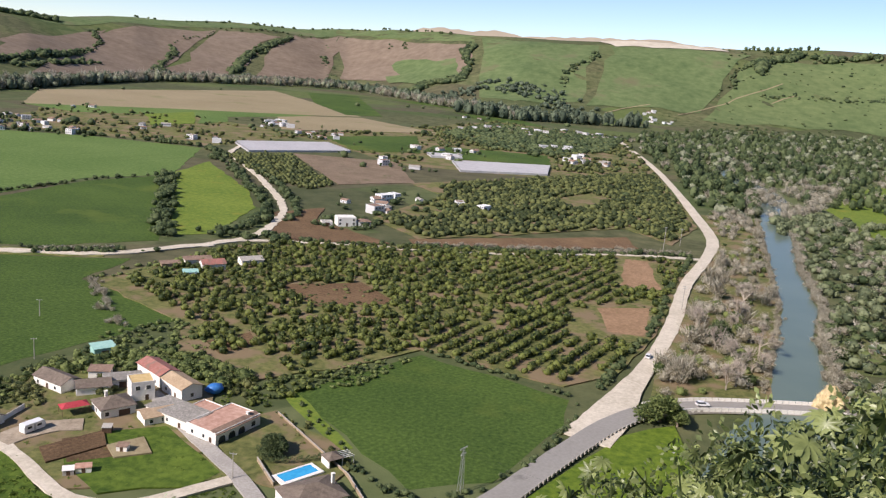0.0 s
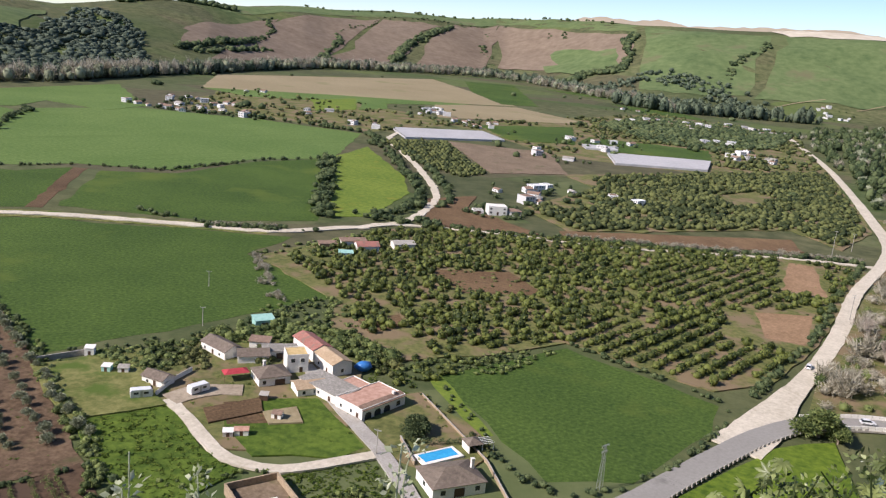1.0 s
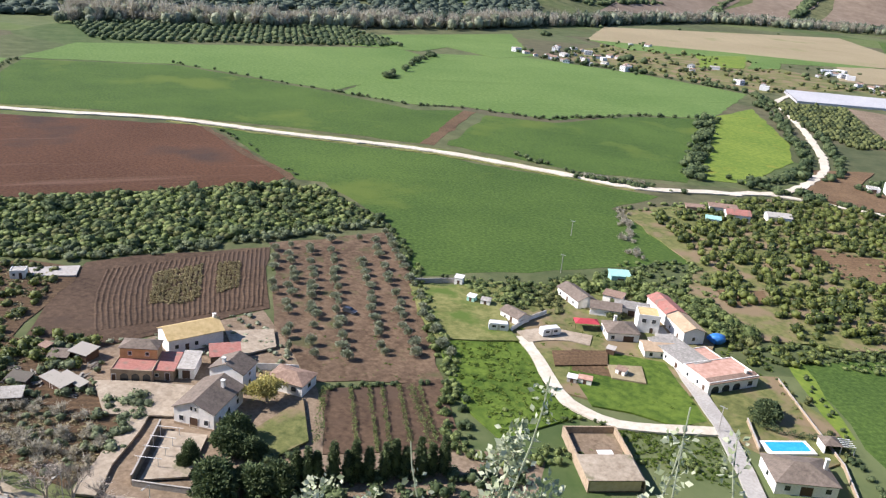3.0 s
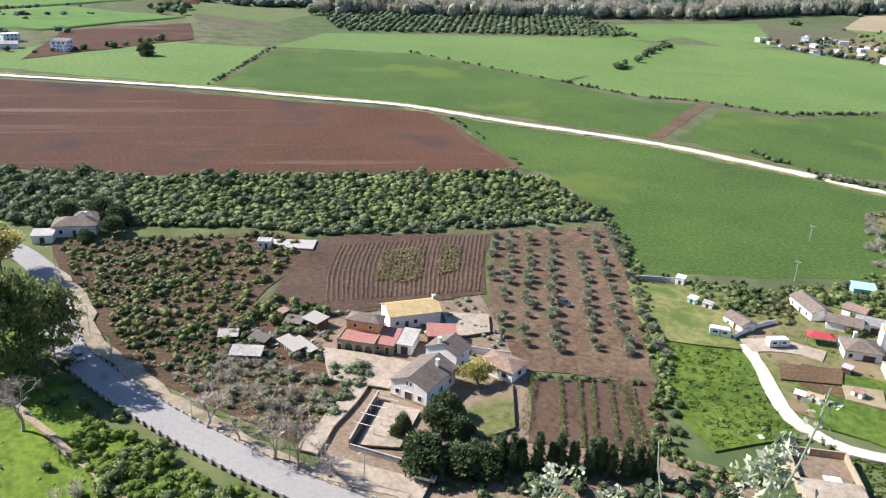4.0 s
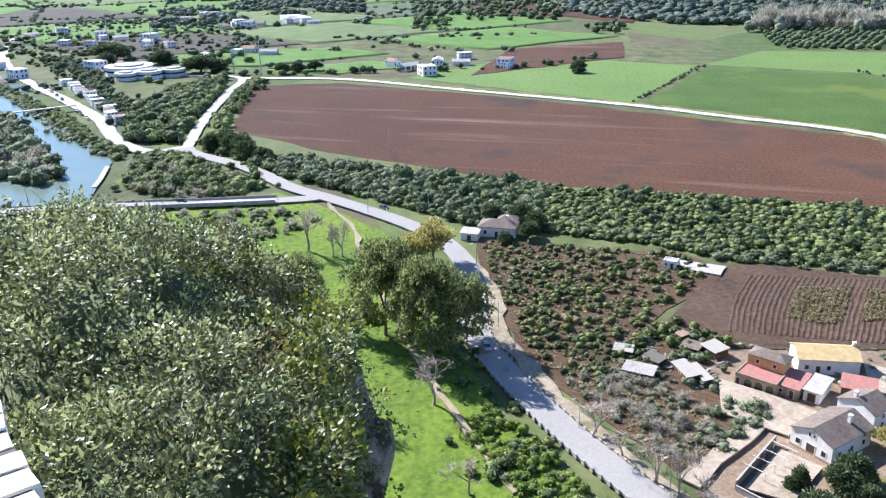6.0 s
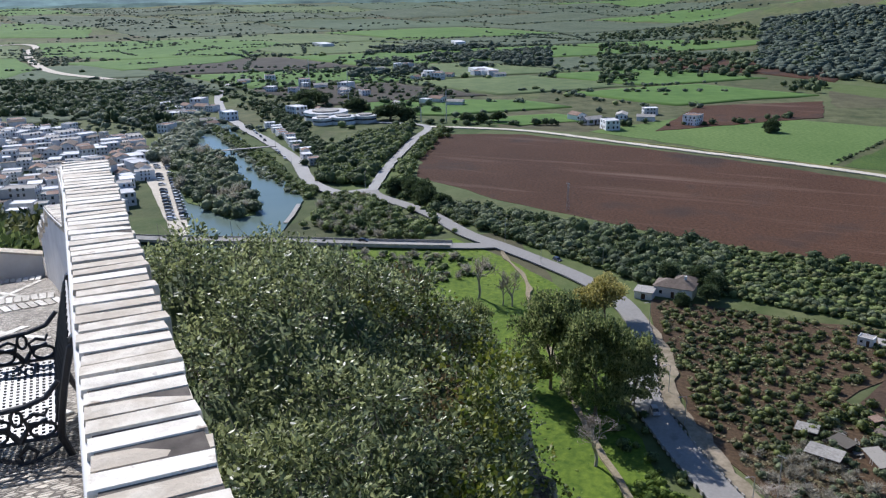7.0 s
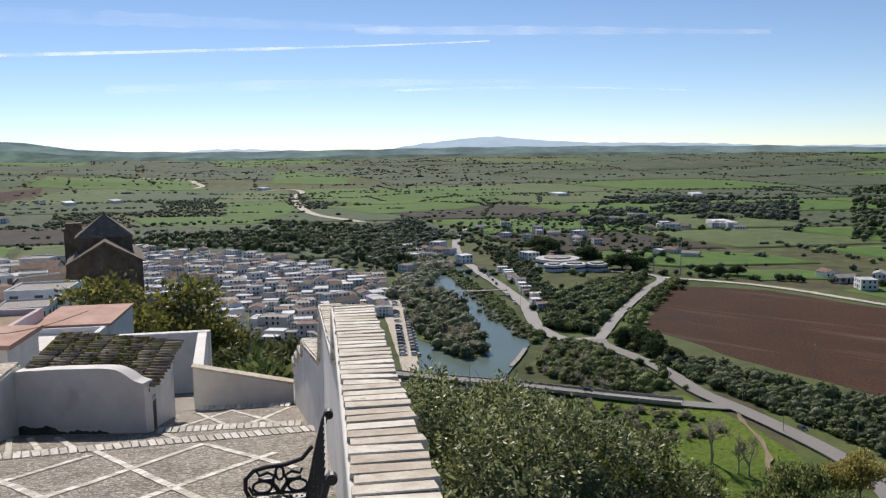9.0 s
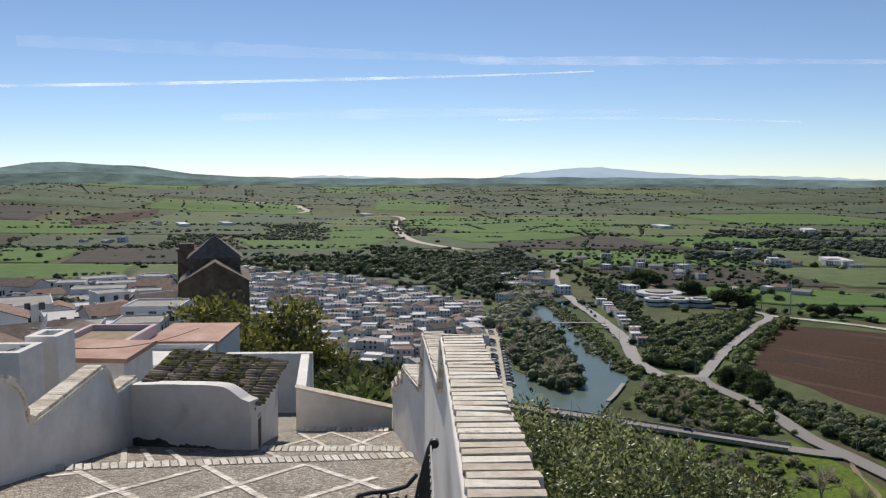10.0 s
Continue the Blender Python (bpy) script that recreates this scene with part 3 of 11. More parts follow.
def ribbon(name, pts, width, mat, label, category="road", z=0.35, rough=0.25, height=None, kind="structure", parent=None):
    line = smooth_line(pts)
    nrm = sides(line)
    k = next(LIFT)
    w = np.broadcast_to(np.asarray(width, float) if np.ndim(width) == 0 else np.interp(np.linspace(0, 1, len(line)), np.linspace(0, 1, len(width)), width), (len(line),))
    r = np.random.default_rng(k)
    a = line[:, :2] + nrm * (w / 2 + r.normal(0, rough, len(line)))[:, None]
    b = line[:, :2] - nrm * (w / 2 + r.normal(0, rough, len(line)))[:, None]
    n = len(line)
    zz = np.full(n, z + 0.006 * k) if height is None else np.interp(np.linspace(0, 1, n), np.linspace(0, 1, len(height)), height)
    v = [(*p, h) for p, h in zip(a, zz)] + [(*p, h) for p, h in zip(b, zz)] + [(*p, h - 0.5) for p, h in zip(a, zz)] + [(*p, h - 0.5) for p, h in zip(b, zz)]
    f = []
    for i in range(n - 1):
        f += [(i, n + i, n + i + 1, i + 1), (2 * n + i, i, i + 1, 2 * n + i + 1), (n + i, 3 * n + i, 3 * n + i + 1, n + i + 1)]
    f += [(0, 2 * n, 3 * n, n), (n - 1, 2 * n - 1, 4 * n - 1, 3 * n - 1)]
    ob = new(name, mesh_of(name, v, f, M[mat]))
    if parent is not None:
        ob.parent = parent
        return ob
    return tagged(ob, label, category, kind=kind)
# ---- fields, roads and water ----
field("green_field", [(-77, 217), (-46, 265), (5, 244), (4, 224), (-12, 185), (-31, 175)], "crop", "dense green young cereal field inside a hedge", "field")
field("field_edge", [(-79, 218), (-76, 221), (-62, 205), (-49, 191), (-52, 188)], "crop_yellow", "strip of yellow flowering weeds along a field")
field("green_field", [(-401, 221), (-293, 201), (-284, 209), (-226, 197), (-183, 168), (-160, 214), (-134, 271), (-194, 296), (-194, 334), (-228, 320), (-303, 287), (-364, 241)], "crop", "wide green cereal field beside the dirt road")
field("brown_field", [(-447, -115), (-515, -130), (-591, -134), (-597, -73), (-523, 56), (-404, 214), (-301, 203), (-292, 187), (-310, 125), (-333, 49), (-354, 9), (-397, -58)], "soil_red", "large ploughed field of red-brown soil with pale streaks")
field("green_field", [(-508, 122), (-644, 204), (-595, 299), (-466, 345), (-396, 362), (-383, 393), (-323, 300), (-390, 251), (-461, 182)], "crop", "green cereal field between hedges and road")
field("red_strip", [(-323, 300), (-383, 394), (-375, 397), (-316, 304)], "soil", "bare strip of red soil between green fields")
field("green_field", [(-314, 312), (-365, 397), (-330, 424), (-322, 500), (-296, 549), (-201, 371), (-239, 337)], "crop", "green cereal field with a crooked hedge")
field("light_green_field", [(-462, 352), (-616, 580), (-575, 678), (-454, 715), (-345, 715), (-292, 559), (-329, 509), (-336, 432), (-391, 405), (-411, 375)], "crop_light", "light green field with tractor lines")
field("light_green_field", [(-653, 203), (-725, 273), (-657, 570), (-610, 560), (-501, 425), (-471, 352), (-600, 303)], "crop_light", "pale green sloping field below the woods")
field("light_green_field", [(-614, -27), (-717, 66), (-650, 196), (-506, 115), (-564, 40)], "crop_light", "light green pasture with one lone tree")
field("flowering_field", [(-296, 567), (-302, 640), (-221, 530), (-194, 477), (-184, 400), (-201, 385), (-243, 463)], "crop_yellow", "yellow-green meadow inside a bend of the track")
field("ploughed_plot", [(-201, 57), (-219, 69), (-244, 90), (-242, 104), (-227, 145), (-185, 118), (-188, 69)], "soil_rows", "dark ploughed plot with furrows")

field("olive_plot", [(-231, 147), (-218, 192), (-178, 166), (-125, 130), (-144, 103), (-175, 113)], "soil_olive", "bare brown soil under rows of olives")
field("vegetable_plot", [(-140, 103), (-127, 130), (-103, 114), (-118, 88)], "soil_rows", "dark garden soil in long beds")
field("scrub_plot", [(-270, 10), (-255, 76), (-239, 87), (-205, 56), (-189, 65), (-170, 60), (-150, 62), (-137, 44), (-177, 20), (-236, 10)], "soil", "brown stony soil among low bushes")
field("meadow", [(-305, -110), (-330, -70), (-299, -38), (-265, -12), (-219, 0), (-196, -2), (-166, 8), (-140, 20), (-110, 20), (-115, -40), (-168, -40), (-244, -78)], "meadow", "bright green riverside meadow with paths", follow=False)
field("stubble_field", [(-694, 941), (-833, 1170), (-659, 1700), (-341, 1247), (-393, 1185), (-562, 1065)], "soil_pale", "wide pale stubble field before the hills")
field("stubble_field", [(-432, 1128), (-335, 1226), (-190, 1098), (-356, 947)], "soil_pale", "pale stubble field beside farm buildings")
field("pale_green_field", [(-600, 905), (-693, 941), (-562, 1065), (-393, 1185), (-410, 1130), (-480, 1000)], "crop_light", "thin strip of green before the stubble")
field("green_field", [(-692, 522), (-757, 613), (-755, 854), (-579, 695), (-575, 632), (-655, 640), (-632, 580)], "crop_light", "green field between a hedge and river trees")
field("dark_green_field", [(-598, 1740), (-505, 1800), (-318, 1290), (-366, 1250), (-480, 1440)], "crop", "dark green field beside the stubble")
field("dark_green_field", [(-440, 1800), (-196, 1760), (-172, 1610), (-361, 1720)], "crop", "narrow dark green field before the hills")
field("dark_green_field", [(-250, 1560), (-110, 1500), (-60, 1400), (-180, 1430)], "crop", "dark green plot among distant orchards")
field("yellow_plot", [(-541, 964), (-520, 1053), (-449, 913), (-469, 852)], "crop_yellow", "small plot of yellow flowering crop")
field("pale_plot", [(-507, 1050), (-494, 1099), (-432, 965), (-447, 918)], "crop_light", "small pale green plot")
ribbon("field_margin", [(-401, 215), (-370, 210), (-342, 204), (-312, 203), (-296, 199), (-289, 189)], 3.4, "soil", "bare margin round the ploughed field", "verge", z=0.1, rough=0.5)
ribbon("field_margin", [(-611, -80), (-572, 8), (-508, 110), (-466, 165), (-427, 212), (-373, 249.5), (-311, 296.5), (-246, 325.5), (-210, 340)], 3.4, "dry_lawn", "grassy margin above the dirt road", "verge", z=0.12, rough=0.7)
ribbon("field_margin", [(-420, 203), (-367, 241), (-307, 287.5), (-244, 316.5), (-206, 331.5)], 3.0, "dry_lawn", "dusty grassy margin below the dirt road", "verge", z=0.11, rough=0.7)
field("brown_field", [(-267, 743), (-173, 761), (-129, 644), (-178, 597), (-239, 696)], "farm_dirt", "bare brown field beside greenhouses")
field("green_field", [(-293, 916), (-207, 1028), (-167, 851), (-227, 816)], "crop", "small dark green field among farms")
field("green_field", [(-168, 936), (-39, 954), (-31, 863), (-130, 830), (-169, 879)], "crop", "dark green field beside plastic tunnels")
field("brown_field", [(-165, 438), (-180, 470), (-157, 500), (-150, 463), (-96, 424), (-155, 400)], "soil", "brown fallow field beside a track")
field("soil_band", [(-89, 440), (33, 519), (39, 488), (-81, 424)], "soil", "narrow band of bare soil along a ditch")
field("brown_field", [(-620, 20), (-760, 60), (-800, 170), (-700, 150)], "soil_red", "far strip of red ploughed soil")
field("village_ground", [(-150, 205), (-143, 165), (-128, 160), (-105, 150), (-72, 166), (-90, 190), (-98, 215), (-140, 228)], "rough_grass", "weedy ground among village houses")
field("garden", [(-72, 168), (-88, 188), (-75, 205), (-52, 189), (-46, 182), (-52, 165)], "rough_grass", "dry lawn of a house garden")
field("green_plot", [(-144, 145), (-129, 163), (-108, 148), (-95, 144), (-99, 122), (-121, 129)], "weed_ground", "lush green plot of weeds by the lane")
field("green_plot", [(-98, 186), (-118, 171), (-110, 160), (-96, 151), (-78, 160), (-75, 168)], "weed_ground", "lush green plot inside the lane's bend")
field("bare_plot", [(-112, 176), (-118, 171), (-110, 161), (-100, 168)], "soil", "fenced bare garden plot")
field("orchard_ground", [(-189, 295), (-167, 375), (-142, 401), (53, 471), (68, 460), (37, 322), (20, 271), (3, 254), (-47, 269), (-63, 248), (-90, 222), (-120, 235), (-134, 263)], "rough_grass", "weedy ground below citrus trees")
field("orchard_ground", [(-122, 486), (-100, 600), (-130, 640), (-34, 760), (77, 896), (84, 640), (83, 578), (60, 509), (34, 548), (-84, 442)], "rough_grass", "weedy ground below a far orchard")
field("tilled_plot", [(25, 395), (45, 395), (42, 455), (30, 455)], "soil_orange", "tilled plot in narrow rows between orchard trees")
field("tilled_plot", [(14, 350), (37, 360), (32, 318), (18, 318)], "soil_orange", "small tilled plot of orange-brown soil")
field("bare_plot", [(-117, 248), (-107, 262), (-100, 252), (-108, 239)], "soil", "bare brown plot behind the village")
field("fallow_plot", [(-120, 322), (-89, 342), (-66, 318), (-96, 300)], "soil", "bare fallow patch in the orchard")
field("river_bank", [(30, 252), (36, 294), (48, 340), (62, 412), (80, 479), (93, 543), (93, 640), (137, 648), (114, 493), (97, 381), (80, 313), (70, 262)], "rough_grass", "scrubby river bank beside the dirt road")
field("slope_verge", [(-10, 165), (5, 195), (20, 222), (36, 235), (40, 200), (20, 150)], "meadow", "green verge below the asphalt road")

# water
field("river", [(148, 1000), (160, 760), (137, 648), (114, 493), (97, 381), (80, 313), (70, 268), (52, 237), (40, 205), (60, 190), (75, 228), (86, 262), (94, 290), (103, 351), (115, 390), (127, 486), (161, 663), (185, 780), (170, 1000)], "water", "calm grey-green river between trees", "river", lift=0.62, jitter=0.5, step=6)
field("river", [(-300, -195), (-300, -140), (-326, -146), (-382, -158), (-430, -191), (-491, -238), (-545, -268), (-640, -330), (-650, -350), (-560, -312), (-528, -298), (-455, -272), (-374, -221), (-314, -184)], "water", "calm river bend with an island", "river", lift=0.62, jitter=1.2)

# roads
ribbon("asphalt_road", [(-40, 130), (-24, 155), (-11, 174), (-4, 188), (5, 206), (17, 228), (29, 243), (44, 252), (62, 258), (90, 265), (110, 272)], 7.2, "asphalt", "sunbleached asphalt road towards a bridge", z=0.7, rough=0.05)
ribbon("dirt_road", [(10, 216), (16, 232), (25, 263), (34, 294), (45, 340), (58, 412), (76, 479), (88, 543), (88, 640), (85, 794), (76, 977), (43, 1354)], [15, 13, 9, 6.5] + [6.2] * 10 + [7.5] * 10 + [6.5] * 30, "dirt", "white unpaved road along the river", z=0.5, rough=0.15)
ribbon("dirt_track", [(-203, 339), (-183, 366), (-177, 374), (-165, 391), (-110, 411), (-77, 416), (-25, 436), (30, 465), (73, 477)], 4.0, "dirt", "pale dirt track between orchards", rough=0.4)
ribbon("dirt_track", [(-177, 374), (-165, 400), (-168, 443), (-181, 489), (-222, 564), (-273, 644), (-310, 700), (-330, 780)], 4.6, "dirt", "winding white dirt track", rough=0.5)
ribbon("dirt_road", [(-623, -150), (-611, -74), (-562, 8), (-501, 108), (-459, 162), (-423, 208), (-370, 245), (-309, 292), (-245, 321), (-208, 336), (-183, 366), (-174, 375)], 6.0, "dirt", "long white dirt road through fields", rough=0.35)
ribbon("asphalt_road", [(-408, -130), (-396, -123), (-368, -91), (-335, -65), (-318, -46), (-289, -17), (-268, -2), (-248, 5), (-227, 7), (-198, 7), (-180, 12), (-160, 20), (-140, 30), (-120, 42), (-100, 58), (-80, 80), (-60, 105), (-40, 130)], 7.2, "asphalt", "curved asphalt road along the foot of the rock", z=0.65, rough=0.05)
ribbon("asphalt_road", [(-408, -130), (-475, -139), (-560, -146), (-623, -152), (-640, -200)], 5.8, "pale_road", "pale road climbing past bushes", z=0.62, rough=0.2)
ribbon("asphalt_road", [(-408, -130), (-401, -147), (-428, -173), (-481, -202), (-546, -250), (-600, -293), (-694, -359), (-825, -427), (-950, -470)], 8.0, "pale_road", "pale road on the far river bank", z=0.62, rough=0.2)
ribbon("asphalt_road", [(-322, -48), (-318, -60), (-314, -93), (-310, -142), (-305, -180), (-304, -210)], 7.0, "asphalt", "asphalt road over a low river bridge", rough=0.05, height=[0.95, 1.2, 1.6, 1.9, 1.9, 1.9])
ribbon("village_lane", [(-131, 165), (-120, 159), (-105, 149), (-96, 147), (-87, 149), (-77, 159), (-71, 166)], 3.6, "dirt", "pale dirt lane curving past gardens", rough=0.2)
ribbon("village_lane", [(-112, 204), (-96, 189), (-84, 179), (-72, 169), (-64, 161), (-50, 146)], 4.0, "concrete", "straight concrete lane between house walls", rough=0.1)
ribbon("village_lane", [(-131, 165), (-127, 174), (-118, 180)], 7.0, "yard", "pale gravel yard in the village", rough=0.5)
ribbon("footpath", [(-316, -47), (-305, -44), (-291, -37), (-276, -32), (-262, -30), (-235, -24), (-210, -15), (-196, -12), (-175, -5), (-158, 1), (-145, 6), (-131, 12)], 1.5, "path", "worn footpath across the meadow", rough=0.3)
ribbon("verge", [(-262, 3), (-227, 13), (-200, 13), (-180, 18.5), (-157, 27), (-137, 37), (-117, 49), (-97, 66)], 4.5, "verge", "dusty verge along the road", z=0.3, rough=0.5)
field("farm_yard", [(-172, 63), (-157, 80), (-148, 70), (-157, 59)], "yard", "dusty pale farm yard", "yard", jitter=0.5)
field("patio", [(-143.5, 66.5), (-137, 72.5), (-126.5, 62.5), (-131, 55)], "yard", "pale paved patio before the farmhouse", "patio", jitter=0.1, step=20)
field("patio", [(-178, 100), (-172, 111), (-163, 106), (-164, 95)], "yard", "dusty back yard behind the house", "yard", jitter=0.4)
ribbon("driveway", [(-156, 68), (-147, 60), (-140, 52), (-133, 45)], 4.2, "yard", "dusty drive from the road to the farm", z=0.42, rough=0.3)
ribbon("parking_strip", [(-128, 46), (-120, 53), (-112, 61)], 7.0, "yard", "pale dusty parking strip beside the road", z=0.42, rough=0.3)
field("garden", [(-133, 80), (-138, 97), (-123, 88), (-122, 76)], "rough_grass", "small lawn behind dark trees")
field("dry_grass", [(-176, 163), (-160, 189), (-137, 166), (-129, 162), (-143, 144), (-160, 152)], "dry_lawn", "yellowing weedy grass beside the olives", "grass")
field("bare_plot", [(-120, 165), (-111, 178), (-106, 171), (-114, 159)], "soil", "fenced bare vegetable garden")
field("bare_plot", [(-106, 171), (-100, 178), (-94, 171), (-101, 166)], "soil_pale", "dry trampled garden soil")

field("farm_ground", [(-204, 58), (-188, 70), (-185, 116), (-141, 103), (-118, 88), (-103, 113), (-88, 124), (-74, 96), (-96, 70), (-130, 46), (-150, 61)], "farm_dirt", "bare dusty ground round the farm", "ground", lift=0.03)
field("scrub_ground", [(-392, -75), (-371, -50), (-352, 0), (-332, 45), (-308, 125), (-290, 190), (-276, 202), (-228, 196), (-236, 145), (-246, 92), (-262, 70), (-276, 34), (-284, 10), (-300, -8), (-335, -50), (-372, -88)], "undergrowth", "shaded weedy undergrowth between scrub and field", "grass", lift=0.04)
# ---- plants ----
def icosphere(sub):
    bm = bmesh.new()
    bmesh.ops.create_icosphere(bm, subdivisions=sub, radius=1.0)
    v = np.array([p.co[:] for p in bm.verts])
    f = np.array([[p.index for p in q.verts] for q in bm.faces])
    bm.free()
    return v, f


def lump(seed, sub=1, amp=0.3):
    v, f = icosphere(sub)
    off = Vector((seed * 3.1, seed * 1.7, seed * 0.9))
    k = np.array([1 + amp * noise.noise(Vector(p) * 1.6 + off) + amp * 0.6 * noise.noise(Vector(p) * 4.1 + off) for p in v])
    return v * k[:, None], f


def leaves(seed, n, size, clumps=9, shape=(1, 1, 1), spread=0.42, inner=0.55):
    """Loose leaf sprays on the skins of several clumps that make up a crown of radius one."""
    r = np.random.default_rng(seed)
    c = r.normal(size=(clumps, 3))
    c *= (inner * r.uniform(0.5, 1.0, (clumps, 1)) ** 0.5) / np.linalg.norm(c, axis=1)[:, None]
    c[:, 2] = np.abs(c[:, 2]) * 0.9 - 0.1
    u = r.normal(size=(n, 3))
    u /= np.linalg.norm(u, axis=1)[:, None]
    rad = spread * r.uniform(0.75, 1.15, (n, 1))
    p = (c[r.integers(0, clumps, n)] + u * rad) * np.array(shape)
    a = np.cross(u, r.normal(size=(n, 3)))
    a /= np.linalg.norm(a, axis=1)[:, None]
    b = np.cross(u + 0.6 * r.normal(size=(n, 3)), a)
    b /= np.linalg.norm(b, axis=1)[:, None]
    s = size * r.uniform(0.6, 1.4, (n, 1))
    v = np.concatenate([p - a * s * 0.5, p + a * s * 0.5, p + b * s], 0)
    f = np.stack([np.arange(n), np.arange(n) + n, np.arange(n) + 2 * n], 1)
    return v, f


def merge(*meshes):
    vs, fs, k = [], [], 0
    for v, f in meshes:
        vs.append(v)
        fs.append(f + k)
        k += len(v)
    return np.concatenate(vs), np.concatenate(fs)


def bushy(seed, n=70, size=0.34, core=0.74, sub=1):
    v, f = lump(seed, sub, 0.35)
    return merge((v * core, f), leaves(seed, n, size, spread=0.5, inner=0.5))


def spiky(seed, n=110):
    """A winter crown: fine upright twigs."""
    r = np.random.default_rng(seed)
    base = r.normal(size=(n, 3)) * np.array([0.25, 0.25, 0.3])
    tip = base + np.stack([r.normal(size=n) * 0.42, r.normal(size=n) * 0.42, r.uniform(0.3, 1.0, n)], 1)
    side = r.normal(size=(n, 3)) * 0.03
    v = np.concatenate([base - side, base + side, tip], 0)
    return v, np.stack([np.arange(n), np.arange(n) + n, np.arange(n) + 2 * n], 1)


BUSHY = [bushy(k, 100, 0.27, 0.70) for k in range(6)]
LOOSE = [bushy(20 + k, 60, 0.3, 0.7) for k in range(6)]
LUMPS = [merge((lump(40 + k, 1, 0.5)[0], lump(40 + k, 1, 0.5)[1]), leaves(40 + k, 26, 0.5, spread=0.55, inner=0.6)) for k in range(6)]
FARL = [merge((lump(140 + k, 1, 0.6)[0] * 0.72, lump(140 + k, 1, 0.6)[1]), leaves(140 + k, 26, 0.42, spread=0.55, inner=0.55)) for k in range(6)]
TALL = [merge((lump(60 + k, 1, 0.4)[0] * np.array([0.6, 0.6, 0.9]), lump(60 + k, 1, 0.4)[1]), leaves(60 + k, 90, 0.3, shape=(0.85, 0.85, 1.2))) for k in range(5)]
FARC = [merge((lump(240 + k, 1, 0.6)[0][:0], np.zeros((0, 3), int)), (lump(240 + k, 1, 0.5)[0] * 0.8, lump(240 + k, 1, 0.5)[1]), leaves(240 + k, 10, 0.5, spread=0.55, inner=0.55)) for k in range(6)]
TUFTS = [leaves(320 + k, 26, 0.62, clumps=6, shape=(1, 1, 0.7), spread=0.5, inner=0.55) for k in range(5)]
HAZY = [merge((lump(520 + k, 1, 0.4)[0] * np.array([0.42, 0.42, 0.5]), lump(520 + k, 1, 0.4)[1]), leaves(520 + k, 420, 0.10, clumps=26, shape=(1, 1, 1.05), spread=0.4, inner=0.7)) for k in range(5)]
DOME = [merge((lump(340 + k, 1, 0.45)[0] * np.array([0.8, 0.8, 0.74]), lump(340 + k, 1, 0.45)[1]), leaves(340 + k, 52, 0.32, clumps=11, shape=(1, 1, 0.85), spread=0.5, inner=0.6)) for k in range(7)]
BARE = [merge(spiky(80 + k, 150), leaves(80 + k, 50, 0.2, shape=(0.9, 0.9, 1.1))) for k in range(5)]


def scatter(name, protos, places, mat, label, category, sink=0.25):
    """Many plants in one mesh. places: rows of x, y, radius, height."""
    places = np.asarray(places, float)
    r = np.random.default_rng(len(places))
    which = r.integers(0, len(protos), len(places))
    ground = land(places[:, 0], places[:, 1])
    vs, fs, k = [], [], 0
    for i, (pv, pf) in enumerate(protos):
        q = places[which == i]
        if not len(q):
            continue
        g = ground[which == i]
        ang = r.uniform(0, 2 * np.pi, len(q))
        c, s = np.cos(ang)[:, None], np.sin(ang)[:, None]
        x = (pv[:, 0] * c - pv[:, 1] * s) * q[:, 2:3] + q[:, 0:1]
        y = (pv[:, 0] * s + pv[:, 1] * c) * q[:, 2:3] + q[:, 1:2]
        z = (pv[:, 2] + 1 - sink) * (q[:, 3:4] / 2) + g[:, None]
        vs.append(np.stack([x, y, z], -1).reshape(-1, 3))
        fs.append((pf[None] + (np.arange(len(q)) * len(pv))[:, None, None] + k).reshape(-1, 3))
        k += len(q) * len(pv)
    ob = new(name, tri_mesh(name, np.concatenate(vs), np.concatenate(fs), M[mat]))
    return tagged(ob, label, category, kind="stuff")


def inside(poly, x, y):
    x, y = np.asarray(x, float), np.asarray(y, float)
    hit = np.zeros(x.shape, bool)
    for (x0, y0), (x1, y1) in zip(poly, poly[1:] + poly[:1]):
        cross = ((y0 > y) != (y1 > y)) & (x < (x1 - x0) * (y - y0) / (y1 - y0 + 1e-9) + x0)
        hit ^= cross
    return hit


def sown(poly, n, rmin, rmax, tall=(1.2, 2.0), seed=0, holes=()):
    r = np.random.default_rng(seed)
    p = np.array(poly, float)
    lo, hi = p.min(0), p.max(0)
    out = []
    while len(out) < n:
        x, y = r.uniform(lo[0], hi[0], 4000), r.uniform(lo[1], hi[1], 4000)
        ok = inside(poly, x, y)
        for h in holes:
            ok &= ~inside(h, x, y)
        out += list(zip(x[ok], y[ok]))
        if not ok.any():
            break
    out = np.array(out[:n])
    rad = r.uniform(rmin, rmax, len(out)) * r.uniform(0.8, 1.1, len(out))
    return np.column_stack([out, rad, rad * r.uniform(*tall, len(out))])


